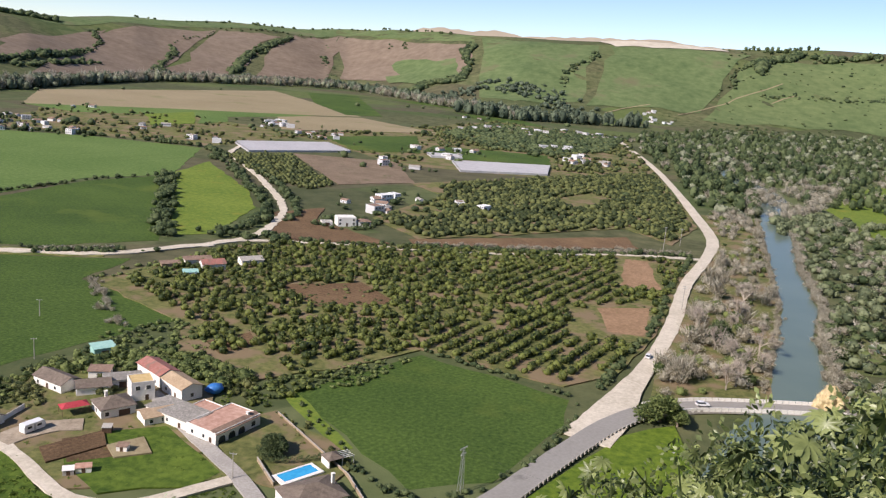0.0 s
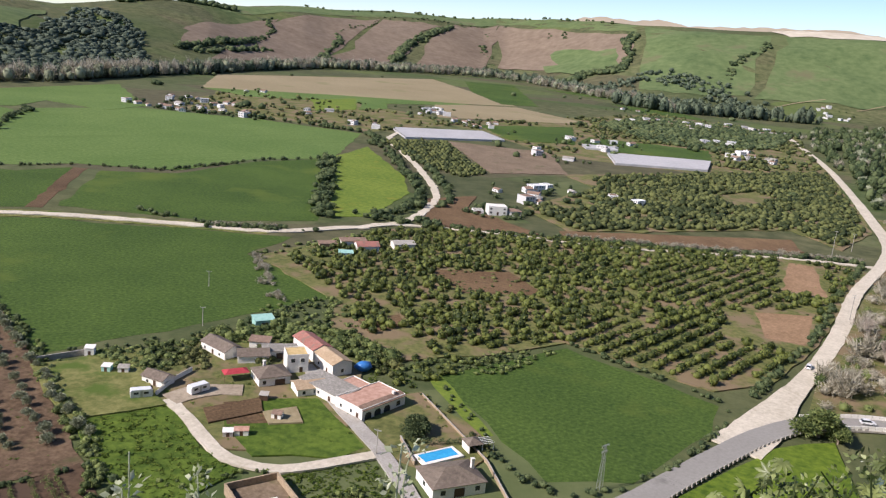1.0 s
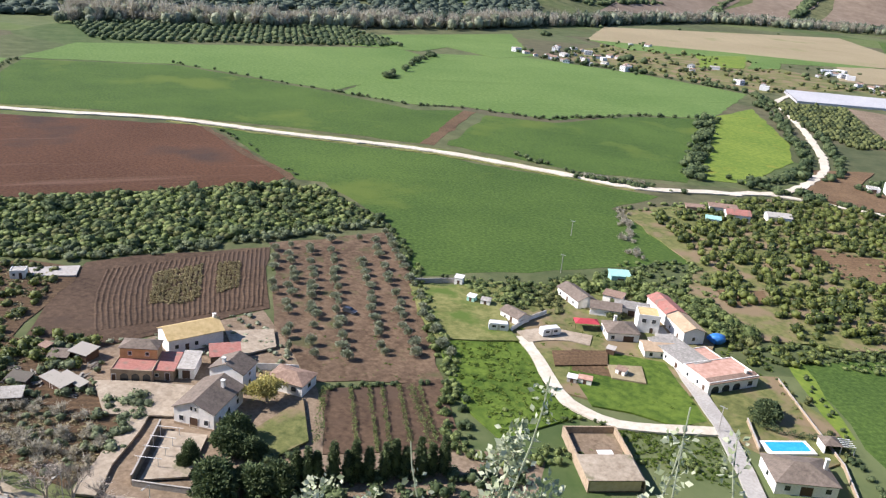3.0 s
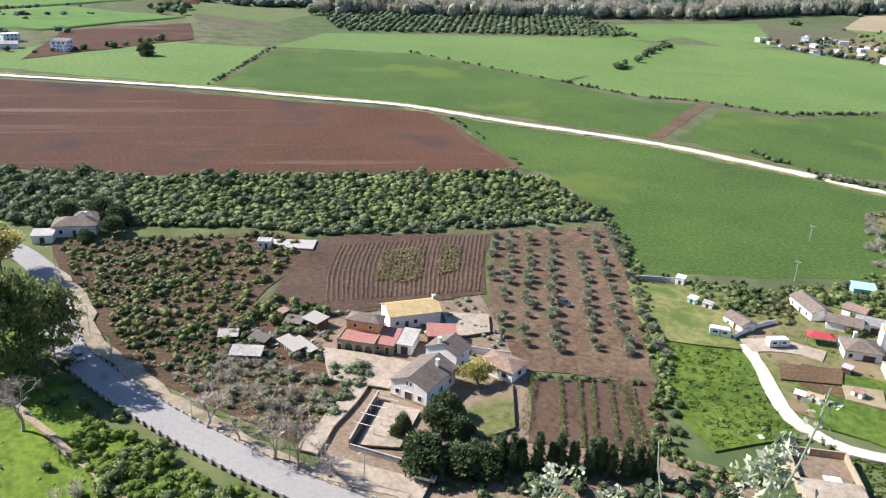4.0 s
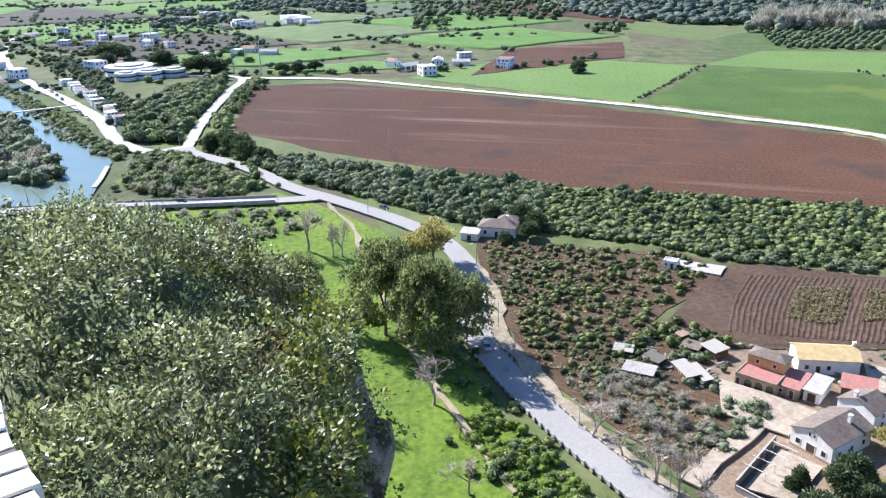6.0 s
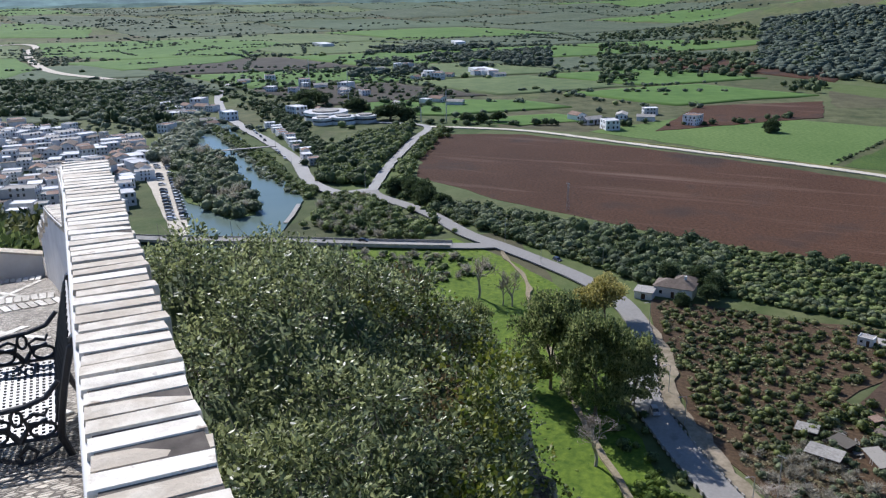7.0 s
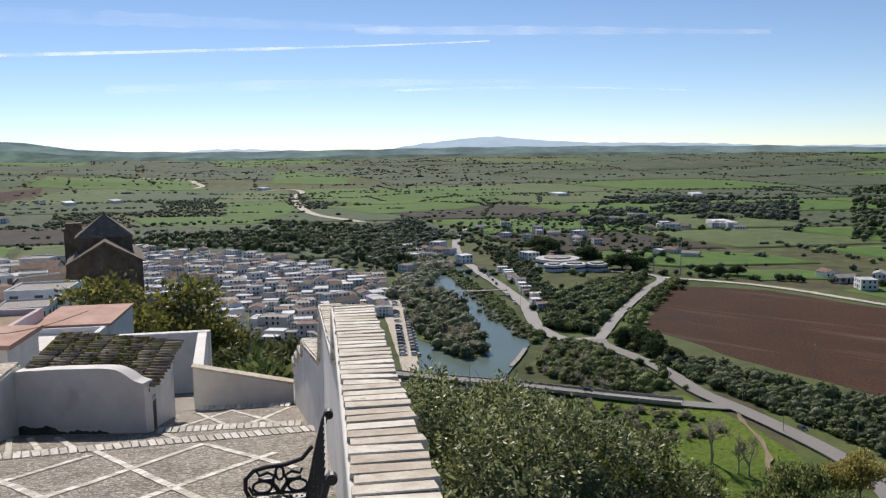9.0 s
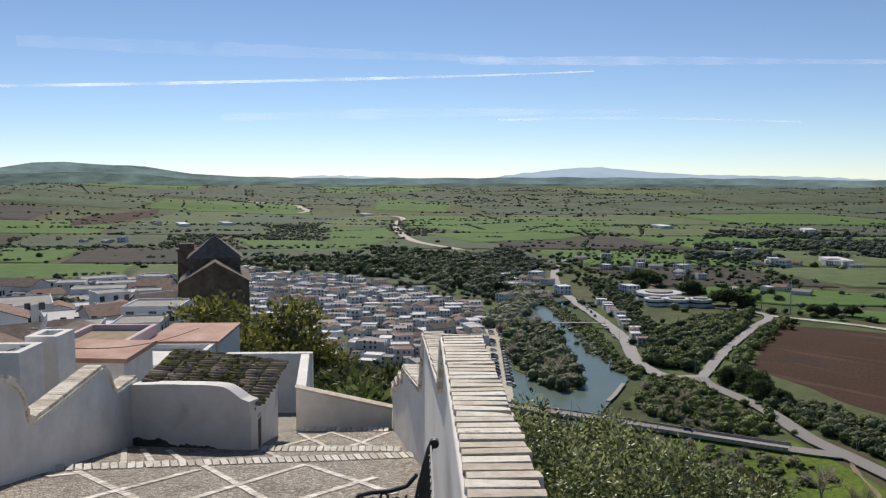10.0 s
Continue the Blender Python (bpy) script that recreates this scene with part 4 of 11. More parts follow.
def planted(poly, along, across, angle, radius, height, seed=0, holes=(), missing=0.08, jitter=0.45):
    r = np.random.default_rng(seed)
    p = np.array(poly, float)
    c = p.mean(0)
    big = np.abs(p - c).max() * 1.5
    u, v = np.meshgrid(np.arange(-big, big, along), np.arange(-big, big, across))
    ca, sa = math.cos(radians(angle)), math.sin(radians(angle))
    u, v = u + r.normal(0, jitter, u.shape), v + r.normal(0, jitter * 0.7, v.shape)
    x, y = (c[0] + u * ca - v * sa).ravel(), (c[1] + u * sa + v * ca).ravel()
    ok = inside(poly, x, y) & (r.uniform(size=x.shape) > missing)
    for h in holes:
        ok &= ~inside(h, x, y)
    x, y = x[ok], y[ok]
    k = r.uniform(0.72, 1.18, len(x))
    return np.column_stack([x, y, radius * k, height * k * r.uniform(0.85, 1.15, len(x))])


def hedge(pts, per_m, rmin, rmax, spread=1.0, seed=0, tall=(1.2, 2.0)):
    line = smooth_line(pts, 3.0)
    r = np.random.default_rng(seed + len(line))
    d = np.concatenate([[0], np.cumsum(np.linalg.norm(np.diff(line[:, :2], axis=0), axis=1))])
    n = max(1, int(d[-1] * per_m))
    t = r.uniform(0, d[-1], n)
    x, y = np.interp(t, d, line[:, 0]) + r.normal(0, spread, n), np.interp(t, d, line[:, 1]) + r.normal(0, spread, n)
    rad = r.uniform(rmin, rmax, n)
    return np.column_stack([x, y, rad, rad * r.uniform(*tall, n)])


# citrus orchards
TILLED = [[(2, 306), (2, 340), (41, 374), (31, 308)], [(24, 393), (24, 457), (46, 457), (47, 393)], [(-100, 222), (-112, 232), (-98, 246), (-84, 236)]]
ORCHARD = [(-176, 300), (-165, 372), (-142, 397), (50, 464), (62, 452), (33, 325), (17, 275), (2, 258), (-47, 272), (-63, 251), (-88, 228), (-110, 240), (-134, 268)]
NEAT = [(-47, 267), (-48, 301), (-22, 322), (3, 319), (3, 304), (28, 300), (16, 275), (2, 258)]
NEAT_N = [(-36, 404), (27, 427), (26, 362), (0, 343), (-30, 352)]
FALLOW = [(-120, 322), (-89, 342), (-66, 318), (-96, 300)]
scatter("citrus_orchard", BUSHY, np.concatenate([planted(NEAT, 3.6, 6.2, 68, 2.15, 4.2, 3, TILLED, 0.03, 0.22), planted(NEAT_N, 3.8, 6.2, 68, 2.1, 4.0, 33, TILLED, 0.05, 0.25)]), "leaf_citrus", "straight rows of round green citrus trees", "orchard")
scatter("citrus_orchard", BUSHY, planted(ORCHARD, 4.4, 5.0, 62, 2.35, 4.4, 34, TILLED + [NEAT, NEAT_N, FALLOW], 0.10, 0.85), "leaf_citrus", "uneven dense planting of dark citrus trees", "orchard")
scatter("fallow_bushes", DOME, np.concatenate([sown(FALLOW, 60, 0.5, 1.5, (1.0, 1.6), 35), sown(ORCHARD, 500, 0.35, 0.9, (0.8, 1.3), 36)]), "leaf_shrub", "weeds and seedlings between orchard trees", "weeds")
ORCHARD_N = [(-118, 486), (-95, 600), (-110, 650), (-34, 752), (74, 880), (80, 640), (79, 578), (58, 515), (36, 552), (-80, 448)]
scatter("citrus_orchard", LUMPS, planted(ORCHARD_N, 4.4, 5.4, 62, 2.3, 4.2, 5, [[(-100, 500), (-135, 530), (-120, 560), (-80, 540)], [(-20, 640), (10, 690), (30, 670), (0, 600)]], 0.1), "leaf_orchard", "far block of dark citrus trees", "orchard")
scatter("citrus_orchard", LUMPS, planted([(-265, 735), (-310, 690), (-245, 600), (-190, 560), (-178, 590), (-240, 690)], 3.8, 4.8, 30, 1.9, 3.6, 6), "leaf_orchard", "narrow orchard between track and field", "orchard")
scatter("citrus_orchard", LUMPS, planted([(-100, 960), (-40, 960), (30, 1060), (60, 1300), (-150, 1350), (-190, 1100)], 8, 9, 20, 3.6, 5, 7), "leaf_dark", "distant dark orchard blocks", "orchard")
scatter("citrus_orchard", LUMPS, planted([(-660, 590), (-740, 290), (-900, 330), (-850, 640)], 9, 10, 15, 3.6, 5, 8), "leaf_dark", "distant dark orchard below the woods", "orchard")
FARMLAND = [(-330, 900), (-240, 1160), (-150, 1420), (60, 1330), (74, 900), (-20, 770), (-124, 860), (-170, 745), (-260, 860)]
FARM_HOLES = [[(-300, 910), (-207, 1035), (-160, 851), (-227, 810)], [(-175, 940), (-30, 960), (-22, 735), (-130, 735), (-175, 880)], [(-440, 1128), (-335, 1236), (-185, 1098), (-356, 940)]]
FT = sown(FARMLAND, 1500, 1.6, 3.4, (1.2, 1.8), 511, FARM_HOLES)
scatter("orchard_blocks", LUMPS, FT[wave(FT[:, 0], FT[:, 1], 38, 1.0) > -0.25], "leaf_orchard", "distant orchards and gardens between farms", "orchard")
VALE = sown([(-560, 720), (-610, 800), (-640, 940), (-480, 1000), (-300, 900), (-345, 730)], 500, 1.2, 3.0, (1.2, 1.8), 512)
scatter("garden_plots", LUMPS, VALE[wave(VALE[:, 0], VALE[:, 1], 24, 2.0) > 0.0], "leaf_shrub", "gardens and small trees round valley houses", "gardens")
field("garden_ground", [(-560, 722), (-612, 800), (-640, 930), (-480, 1000), (-310, 905), (-345, 735)], "rough_grass", "weedy gardens round valley houses", lift=0.035)
field("farm_ground", [(-330, 900), (-240, 1160), (-150, 1420), (60, 1330), (78, 900), (-20, 760), (-170, 745), (-260, 850)], "rough_grass", "weedy ground among distant orchards", lift=0.03)
# scrub
SCRUB = [(-392, -75), (-371, -50), (-352, 0), (-332, 45), (-308, 125), (-290, 190), (-276, 202), (-228, 196), (-236, 145), (-246, 92), (-262, 70), (-276, 34), (-284, 10), (-300, -8), (-335, -50), (-372, -88)]
scatter("scrub_band", DOME, sown(SCRUB, 3300, 0.9, 2.3, (1.0, 1.6), 11), "leaf_scrub", "dense band of green scrub and brambles", "shrubs")
scatter("scrub_band", DOME, sown(SCRUB, 900, 1.0, 2.4, (1.1, 1.8), 12), "leaf_shrub", "olive-green bushes in the scrub", "shrubs")
scatter("scrub_band", BUSHY, sown(SCRUB, 170, 1.8, 3.6, (1.3, 1.9), 121), "leaf_dark", "taller dark bushes in the scrub", "shrubs")
SCRUB_W = [(-392, -75), (-371, -50), (-352, 0), (-334, 42), (-288, 34), (-284, 10), (-300, -8), (-335, -50), (-372, -88)]
scatter("scrub_trees", BUSHY, sown(SCRUB_W, 300, 1.6, 3.4, (1.4, 2.0), 122), "leaf_silver", "grey-green wild olives in the scrub", "trees")
scatter("scrub_trees", BUSHY, np.concatenate([sown(SCRUB_W, 60, 2.4, 4.4, (1.3, 1.9), 123), sown([(-330, -10), (-318, 22), (-292, 26), (-288, 4)], 34, 2.6, 4.6, (1.3, 1.8), 124)]), "leaf_dark", "dark evergreen trees in the scrub", "trees")
scatter("scrub_band", BUSHY, hedge([(-287, 40), (-262, 78), (-246, 98), (-236, 145), (-228, 190)], 1.1, 1.0, 2.2, 1.6, 125, (1.2, 1.8)), "leaf_silver", "grey-green shrubs along the ploughed plot", "shrubs")
PLOT = [(-268, 12), (-253, 74), (-240, 84), (-207, 54), (-189, 62), (-182, 48), (-172, 32), (-180, 22), (-236, 13)]
scatter("scrub_bushes", DOME, sown(PLOT, 620, 0.5, 1.6, (1.1, 1.8), 13), "leaf_shrub", "scattered low bushes on brown soil", "shrubs")
scatter("scrub_bushes", BUSHY, sown(PLOT, 210, 1.1, 2.1, (1.2, 1.8), 131), "leaf_citrus", "larger dark bushes on brown soil", "shrubs")
scatter("dry_weeds", TUFTS, sown(PLOT, 900, 0.4, 1.2, (0.6, 1.1), 132), "leaf_dry", "dry brown weeds between bushes", "weeds")
BRUSH = [(-180, 44), (-172, 27), (-150, 38), (-138, 46), (-144, 54), (-156, 57), (-167, 52)]
scatter("dry_shrubs", BARE, sown(BRUSH, 95, 0.9, 2.0, (1.1, 1.7), 14), "leaf_grey", "grey leafless shrubs beside the road", "shrubs")
scatter("dry_weeds", TUFTS, sown(BRUSH, 520, 0.4, 1.1, (0.6, 1.1), 141), "leaf_dry", "dry brown weeds behind the verge", "weeds")
scatter("scrub_bushes", BUSHY, np.concatenate([sown(BRUSH, 46, 0.7, 1.7, (1.2, 1.8), 15), sown([(-157, 56), (-163, 63), (-160, 70), (-150, 66), (-142, 56), (-147, 53)], 42, 1.0, 2.2, (1.2, 1.8), 151), sown([(-190, 40), (-196, 62), (-184, 70), (-166, 62), (-172, 50), (-182, 44)], 46, 0.8, 1.9, (1.2, 1.8), 152)]), "leaf_silver", "grey-green shrubs round the farm sheds", "shrubs")
scatter("scrub_bushes", BUSHY, sown([(-196, 50), (-204, 62), (-190, 72), (-180, 64), (-186, 52)], 40, 1.2, 2.4, (1.2, 1.8), 153), "leaf_citrus", "dark bushes behind the farm sheds", "shrubs")
scatter("garden_shrubs", BUSHY, sown([(-152, 205), (-142, 228), (-124, 232), (-112, 236), (-88, 224), (-95, 214), (-118, 222), (-138, 205)], 230, 1.0, 2.6, (1.2, 2), 16), "leaf_scrub", "dense garden shrubs round the village", "shrubs")
scatter("garden_shrubs", BUSHY, sown([(-100, 212), (-80, 204), (-60, 246), (-88, 228)], 60, 0.9, 2.0, (1.2, 1.8), 17), "leaf_citrus", "loose citrus bushes beside the village", "shrubs")
scatter("weed_tufts", TUFTS, sown([(-142, 144), (-129, 162), (-108, 148), (-95, 144), (-100, 124), (-121, 130)], 1500, 0.35, 1.0, (0.7, 1.3), 18), "leaf_weed", "lush weeds on a green plot", "weeds")
scatter("weed_tufts", TUFTS, sown([(-98, 186), (-118, 171), (-108, 160), (-96, 153), (-78, 161)], 800, 0.3, 0.8, (0.6, 1.0), 19), "leaf_weed", "lush weeds inside the lane's bend", "weeds")
scatter("fallow_shrubs", LOOSE, np.concatenate([sown([(-95, 216), (-62, 252), (-46, 264), (-58, 232), (-78, 218)], 170, 0.5, 1.5, (0.9, 1.5), 25), sown([(-152, 238), (-136, 268), (-110, 244), (-124, 230)], 140, 0.6, 1.8, (1.0, 1.6), 26), sown([(-194, 300), (-168, 372), (-150, 360), (-172, 300)], 120, 0.8, 2.0, (1.0, 1.6), 27)]), "leaf_scrub", "rough shrubs on fallow ground", "shrubs")
scatter("bank_reeds", BARE, np.concatenate([hedge([(68, 272), (78, 312), (95, 380), (112, 492), (134, 646)], 0.9, 0.8, 1.8, 1.0, 33), hedge([(88, 270), (98, 302), (106, 352), (118, 392), (130, 486), (164, 662)], 1.0, 1.2, 2.6, 1.4, 34)]), "leaf_grey", "dry reeds along the river's edge", "reeds")
# hedges
H = np.concatenate([
    hedge([(-12, 181), (2, 212), (7, 240), (-2, 250), (-46, 269)], 0.5, 0.8, 1.6, 0.7, 1),
    hedge([(-52, 186), (-30, 171), (-14, 180)], 0.6, 0.8, 1.5, 0.7, 2),
    hedge([(-79, 220), (-50, 189)], 0.35, 0.6, 1.2, 0.8, 3),
    hedge([(-292, 330), (-240, 330), (-212, 337), (-190, 352)], 0.25, 1.2, 2.4, 1.4, 4),
    hedge([(-236, 325), (-208, 341)], 0.8, 1.3, 2.5, 1.5, 5),
    hedge([(-296, 560), (-245, 462), (-205, 380)], 0.42, 2.2, 4.6, 3.0, 6),
    hedge([(-310, 660), (-285, 640), (-232, 552), (-192, 490), (-178, 440), (-180, 402)], 0.4, 2.0, 4.2, 2.0, 7),
    hedge([(-262, 640), (-212, 562), (-172, 490), (-160, 440)], 0.3, 2.0, 3.8, 1.5, 8),
    hedge([(-190, 395), (-165, 398), (-140, 402)], 0.5, 2.0, 4.0, 3.5, 9),
    hedge([(-344, 424), (-330, 470), (-324, 505)], 0.35, 1.0, 2.2, 1.2, 10),
    hedge([(-325, 505), (-296, 552)], 0.2, 1.4, 2.6, 1.5, 11),
    hedge([(-471, 350), (-411, 372), (-388, 400), (-338, 428)], 0.4, 0.9, 1.9, 1.0, 12),
    hedge([(-620, 296), (-560, 318), (-471, 348)], 0.12, 0.9, 1.8, 1.0, 13),
    hedge([(-510, 116), (-646, 200)], 0.35, 0.8, 1.7, 1.0, 14),
    hedge([(-500, 424), (-560, 505), (-612, 580)], 0.18, 2.5, 4.5, 2.0, 15),
    hedge([(-575, 690), (-454, 722), (-345, 722)], 0.3, 2.0, 4.0, 2.0, 16),
    hedge([(-340, 720), (-300, 668)], 0.5, 2.0, 4.0, 3.0, 17),
    hedge([(-80, 424), (-25, 443), (35, 470), (70, 482)], 0.8, 1.2, 2.4, 1.0, 18),
    hedge([(-140, 404), (-100, 418), (-80, 424)], 0.4, 1.2, 2.4, 1.5, 19),
    hedge([(14, 256), (24, 290), (37, 335), (50, 405), (66, 470)], 0.6, 1.0, 2.4, 0.8, 20),
    hedge([(-402, 222), (-330, 209), (-294, 204)], 0.2, 0.6, 1.2, 0.8, 21),
    hedge([(-140, 104), (-124, 131)], 0.8, 0.6, 1.2, 0.5, 22),
    hedge([(-225, 194), (-180, 170), (-124, 132), (-103, 116)], 0.5, 0.7, 1.6, 1.0, 23),
    hedge([(-184, 168), (-150, 214), (-138, 268)], 0.3, 0.7, 1.5, 1.0, 24),
    hedge([(-645, -20), (-655, 60), (-700, 130)], 0.15, 2.5, 4.5, 3.0, 25),
    hedge([(-640, -160), (-640, -60), (-660, 20)], 0.12, 2.5, 4.5, 3.0, 26)])
scatter("hedgerow", BUSHY, H, "leaf_dark", "uneven hedgerows of dark bushes and small trees", "hedge")
scatter("reeds", BARE, np.concatenate([hedge([(-80, 428), (-25, 447), (35, 474), (70, 486)], 1.2, 1.2, 2.2, 1.2, 30), hedge([(-236, 328), (-208, 343)], 1.0, 1.0, 2.0, 1.2, 31), hedge([(-150, 250), (-190, 296)], 0.7, 1.0, 2.0, 1.5, 32)]), "leaf_grey", "dry reeds along a ditch", "reeds")
# roadside below the rock
scatter("road_bushes", BUSHY, np.concatenate([hedge([(-258, -8), (-222, -1), (-196, -1), (-176, 4), (-155, 12), (-135, 20), (-112, 34)], 0.45, 1.0, 2.2, 2.4, 40), hedge([(-150, 4), (-130, 14), (-105, 26)], 0.4, 1.2, 2.6, 3.0, 41)]), "leaf_scrub", "bushes on the bank below the road", "shrubs")
scatter("road_bushes", BUSHY, np.concatenate([hedge([(-408, -118), (-475, -128), (-560, -134), (-612, -132)], 0.5, 2.0, 4.0, 3.0, 42), hedge([(-400, -112), (-355, -70)], 0.6, 1.5, 3.0, 3.0, 43), hedge([(-330, -84), (-360, -110), (-395, -138)], 0.9, 1.5, 3.5, 6.0, 44), hedge([(-330, -120), (-360, -135)], 0.8, 1.5, 3.0, 6.0, 45)]), "leaf_scrub", "bushes beside the road fork", "shrubs")
# river trees in winter twig and in leaf
BANK_W = [(28, 256), (36, 290), (50, 340), (64, 412), (82, 479), (96, 543), (96, 640), (133, 645), (110, 493), (93, 381), (76, 313), (64, 268)]
MEAD_E = [(209, 690), (211, 750), (258, 856), (352, 1038), (420, 900), (300, 640), (224, 600), (206, 640)]
field("river_meadow", MEAD_E, "crop_yellow", "open green meadow beyond the river trees", "meadow", lift=0.2)
BANK_E = [(78, 228), (92, 270), (100, 300), (107, 351), (119, 390), (131, 486), (165, 663), (290, 720), (260, 500), (200, 330), (140, 230)]
BANK_N = [(96, 640), (96, 800), (86, 977), (60, 1300), (200, 1500), (420, 1300), (420, 900), (290, 720), (190, 780), (165, 900), (150, 760), (133, 645)]
scatter("poplar_wood", HAZY, sown(BANK_W, 95, 2.6, 5.2, (1.3, 1.9), 501), "leaf_grey", "pale feathery winter poplars on the river bank", "trees")
scatter("poplar_wood", BARE, sown(BANK_W, 45, 2.5, 5.0, (1.6, 2.4), 50), "leaf_grey", "grey leafless poplars on the river bank", "trees")
scatter("poplar_wood", BUSHY, sown(BANK_W, 110, 1.2, 3.2, (1.2, 2.0), 51), "leaf_scrub", "green bushes among riverside poplars", "trees")
scatter("poplar_wood", HAZY, sown(BANK_E, 90, 2.5, 4.8, (1.3, 1.9), 521, (MEAD_E,)), "leaf_grey", "pale feathery winter trees on the far bank", "trees")
scatter("poplar_wood", BARE, sown(BANK_E, 60, 2.5, 4.5, (1.6, 2.2), 52, (MEAD_E,)), "leaf_grey", "grey winter trees on the far bank", "trees")
scatter("poplar_wood", LOOSE, sown(BANK_E, 420, 2.4, 5.0, (1.5, 2.2), 53, (MEAD_E,)), "leaf_silver", "grey-green trees on the far bank", "trees")
scatter("bank_wood", BUSHY, sown(BANK_E, 200, 2.2, 4.4, (1.3, 1.9), 58, (MEAD_E,)), "leaf_dark", "green trees on the far bank", "trees")
scatter("eucalyptus_wood", TALL, sown(BANK_N, 420, 4.0, 7.5, (1.6, 2.6), 54), "leaf_dark", "tall dark trees upstream", "trees")
scatter("poplar_wood", HAZY, sown(BANK_N, 130, 4.0, 7.0, (1.3, 1.9), 551), "leaf_grey", "pale feathery winter trees upstream", "trees")
scatter("poplar_wood", BARE, sown(BANK_N, 60, 4.0, 7.0, (1.6, 2.2), 55), "leaf_grey", "pale winter trees upstream", "trees")
WOOD_E = [(83, 1425), (299, 1781), (638, 1936), (400, 1150), (300, 960), (231, 917), (170, 869), (150, 700), (140, 650), (96, 640), (100, 953), (84, 1021)]
scatter("river_wood", TALL, sown(WOOD_E, 620, 4.5, 8.0, (1.5, 2.3), 531, (MEAD_E,)), "leaf_dark", "dense dark wood along the upper river", "trees")
scatter("river_wood", BUSHY, sown(WOOD_E, 380, 4.0, 7.5, (1.3, 2.0), 532, (MEAD_E,)), "leaf_olive", "grey-green trees along the upper river", "trees")
scatter("river_wood", HAZY, sown([(113, 636), (147, 645), (190, 687), (260, 900), (170, 869)], 60, 5.0, 8.0, (1.5, 2.1), 533), "leaf_grey", "pale winter trees at the river's turn", "trees")
scatter("river_wood", BUSHY, sown([(129, 560), (150, 600), (232, 664), (237, 679), (207, 673), (190, 690), (150, 660)], 70, 3.0, 5.5, (1.4, 2.0), 534), "leaf_silver", "grey-green willows at the river's turn", "trees")
# islands and banks of the western bend
ISLAND = [(-455, -277), (-510, -292), (-482, -250), (-398, -194), (-352, -170), (-342, -178), (-368, -214)]
field("island", ISLAND, "undergrowth", "low green island in the western river", "island", lift=0.85, jitter=1.0)
scatter("island_trees", LOOSE, sown(ISLAND, 300, 2.4, 5.2, (1.5, 2.2), 56), "leaf_silver", "bushy willows on a river island", "trees")
scatter("island_trees", BARE, sown(ISLAND, 25, 3.0, 5.0, (1.6, 2.2), 57), "leaf_grey", "bare willows on a river island", "trees")
# ---- hills: ploughed and green slopes, woods, far trees ----
M["soil_hill"] = material("ploughed_hillside", (0.15, 0.112, 0.08), (0.25, 0.195, 0.145), 0.05, 0.006, 0.95, 0.5, 1.0, rows=(20, 0.03, 0.3, (0.19, 0.145, 0.105)))
M["hill_green"] = material("green_hillside", (0.082, 0.122, 0.047), (0.150, 0.188, 0.076), 0.05, 0.006, 0.95, 0.5, 1.0)
M["chalk"] = material("pale_quarry_ground", (0.46, 0.40, 0.31), (0.62, 0.56, 0.46), 0.05, 0.01, 0.95, 0.4, 1.0)


def hill_quad(name, corners, mat, label, seed, lift=1.6, wob=0.22):
    """A field on a hillside whose four corners are given by bearing and height up the slope."""
    r = np.random.default_rng(seed)
    n, m = 30, 24
    cs = np.array(corners, float)
    edge = lambda k: np.interp(np.linspace(0, 1, k + 1), np.linspace(0, 1, 7), np.concatenate([[0], r.normal(0, 1, 5), [0]]))
    el, er, eb, et = edge(m) * wob, edge(m) * wob, edge(n) * wob * 0.06, edge(n) * wob * 0.06
    v = []
    for j in range(m + 1):
        for i in range(n + 1):
            u, w = i / n, j / m
            az, q = (cs[0] * (1 - u) + cs[1] * u) * (1 - w) + (cs[3] * (1 - u) + cs[2] * u) * w
            az, q = az + el[j] * (1 - u) + er[j] * u, q + eb[i] * (1 - w) + et[i] * w
            rr = np.interp(az, RA, RB) * (1 - q) + np.interp(az, RA, RC) * q
            x, y = -math.sin(radians(az)) * rr, math.cos(radians(az)) * rr
            v.append((x, y, sheet(x, y) + lift - 0.7))
    f = [(k * (n + 1) + i, k * (n + 1) + i + 1, (k + 1) * (n + 1) + i + 1, (k + 1) * (n + 1) + i) for k in range(m) for i in range(n)]
    tagged(new(name, mesh_of(name, v, f, M[mat], True)), label, "field", kind="structure")


M["hill_bright"] = material("spring_green_hillside", (0.078, 0.120, 0.046), (0.150, 0.192, 0.080), 0.05, 0.008, 0.95, 0.5, 1.0, third=((0.145, 0.140, 0.075), 0.008, 0.58))
hill_quad("ploughed_hill", [(37.6, 0.29), (32.8, 0.40), (31.6, 0.67), (37.4, 0.52)], "soil_hill", "brown ploughed hillside with a rounded top", 1)
hill_quad("ploughed_hill", [(35.9, 0.16), (28.6, 0.12), (25.0, 0.71), (31.3, 0.66)], "soil_hill", "brown ploughed hillside between gullies", 2, 1.8)
hill_quad("ploughed_hill", [(28.2, 0.12), (24.6, 0.14), (20.9, 0.64), (24.8, 0.71)], "soil_hill", "brown ploughed hillside below the ridge", 3, 2.0)
hill_quad("ploughed_hill", [(22.6, 0.14), (17.7, 0.16), (17.1, 0.74), (20.5, 0.66)], "soil_hill", "brown ploughed hillside with a dark gully", 4, 2.2)
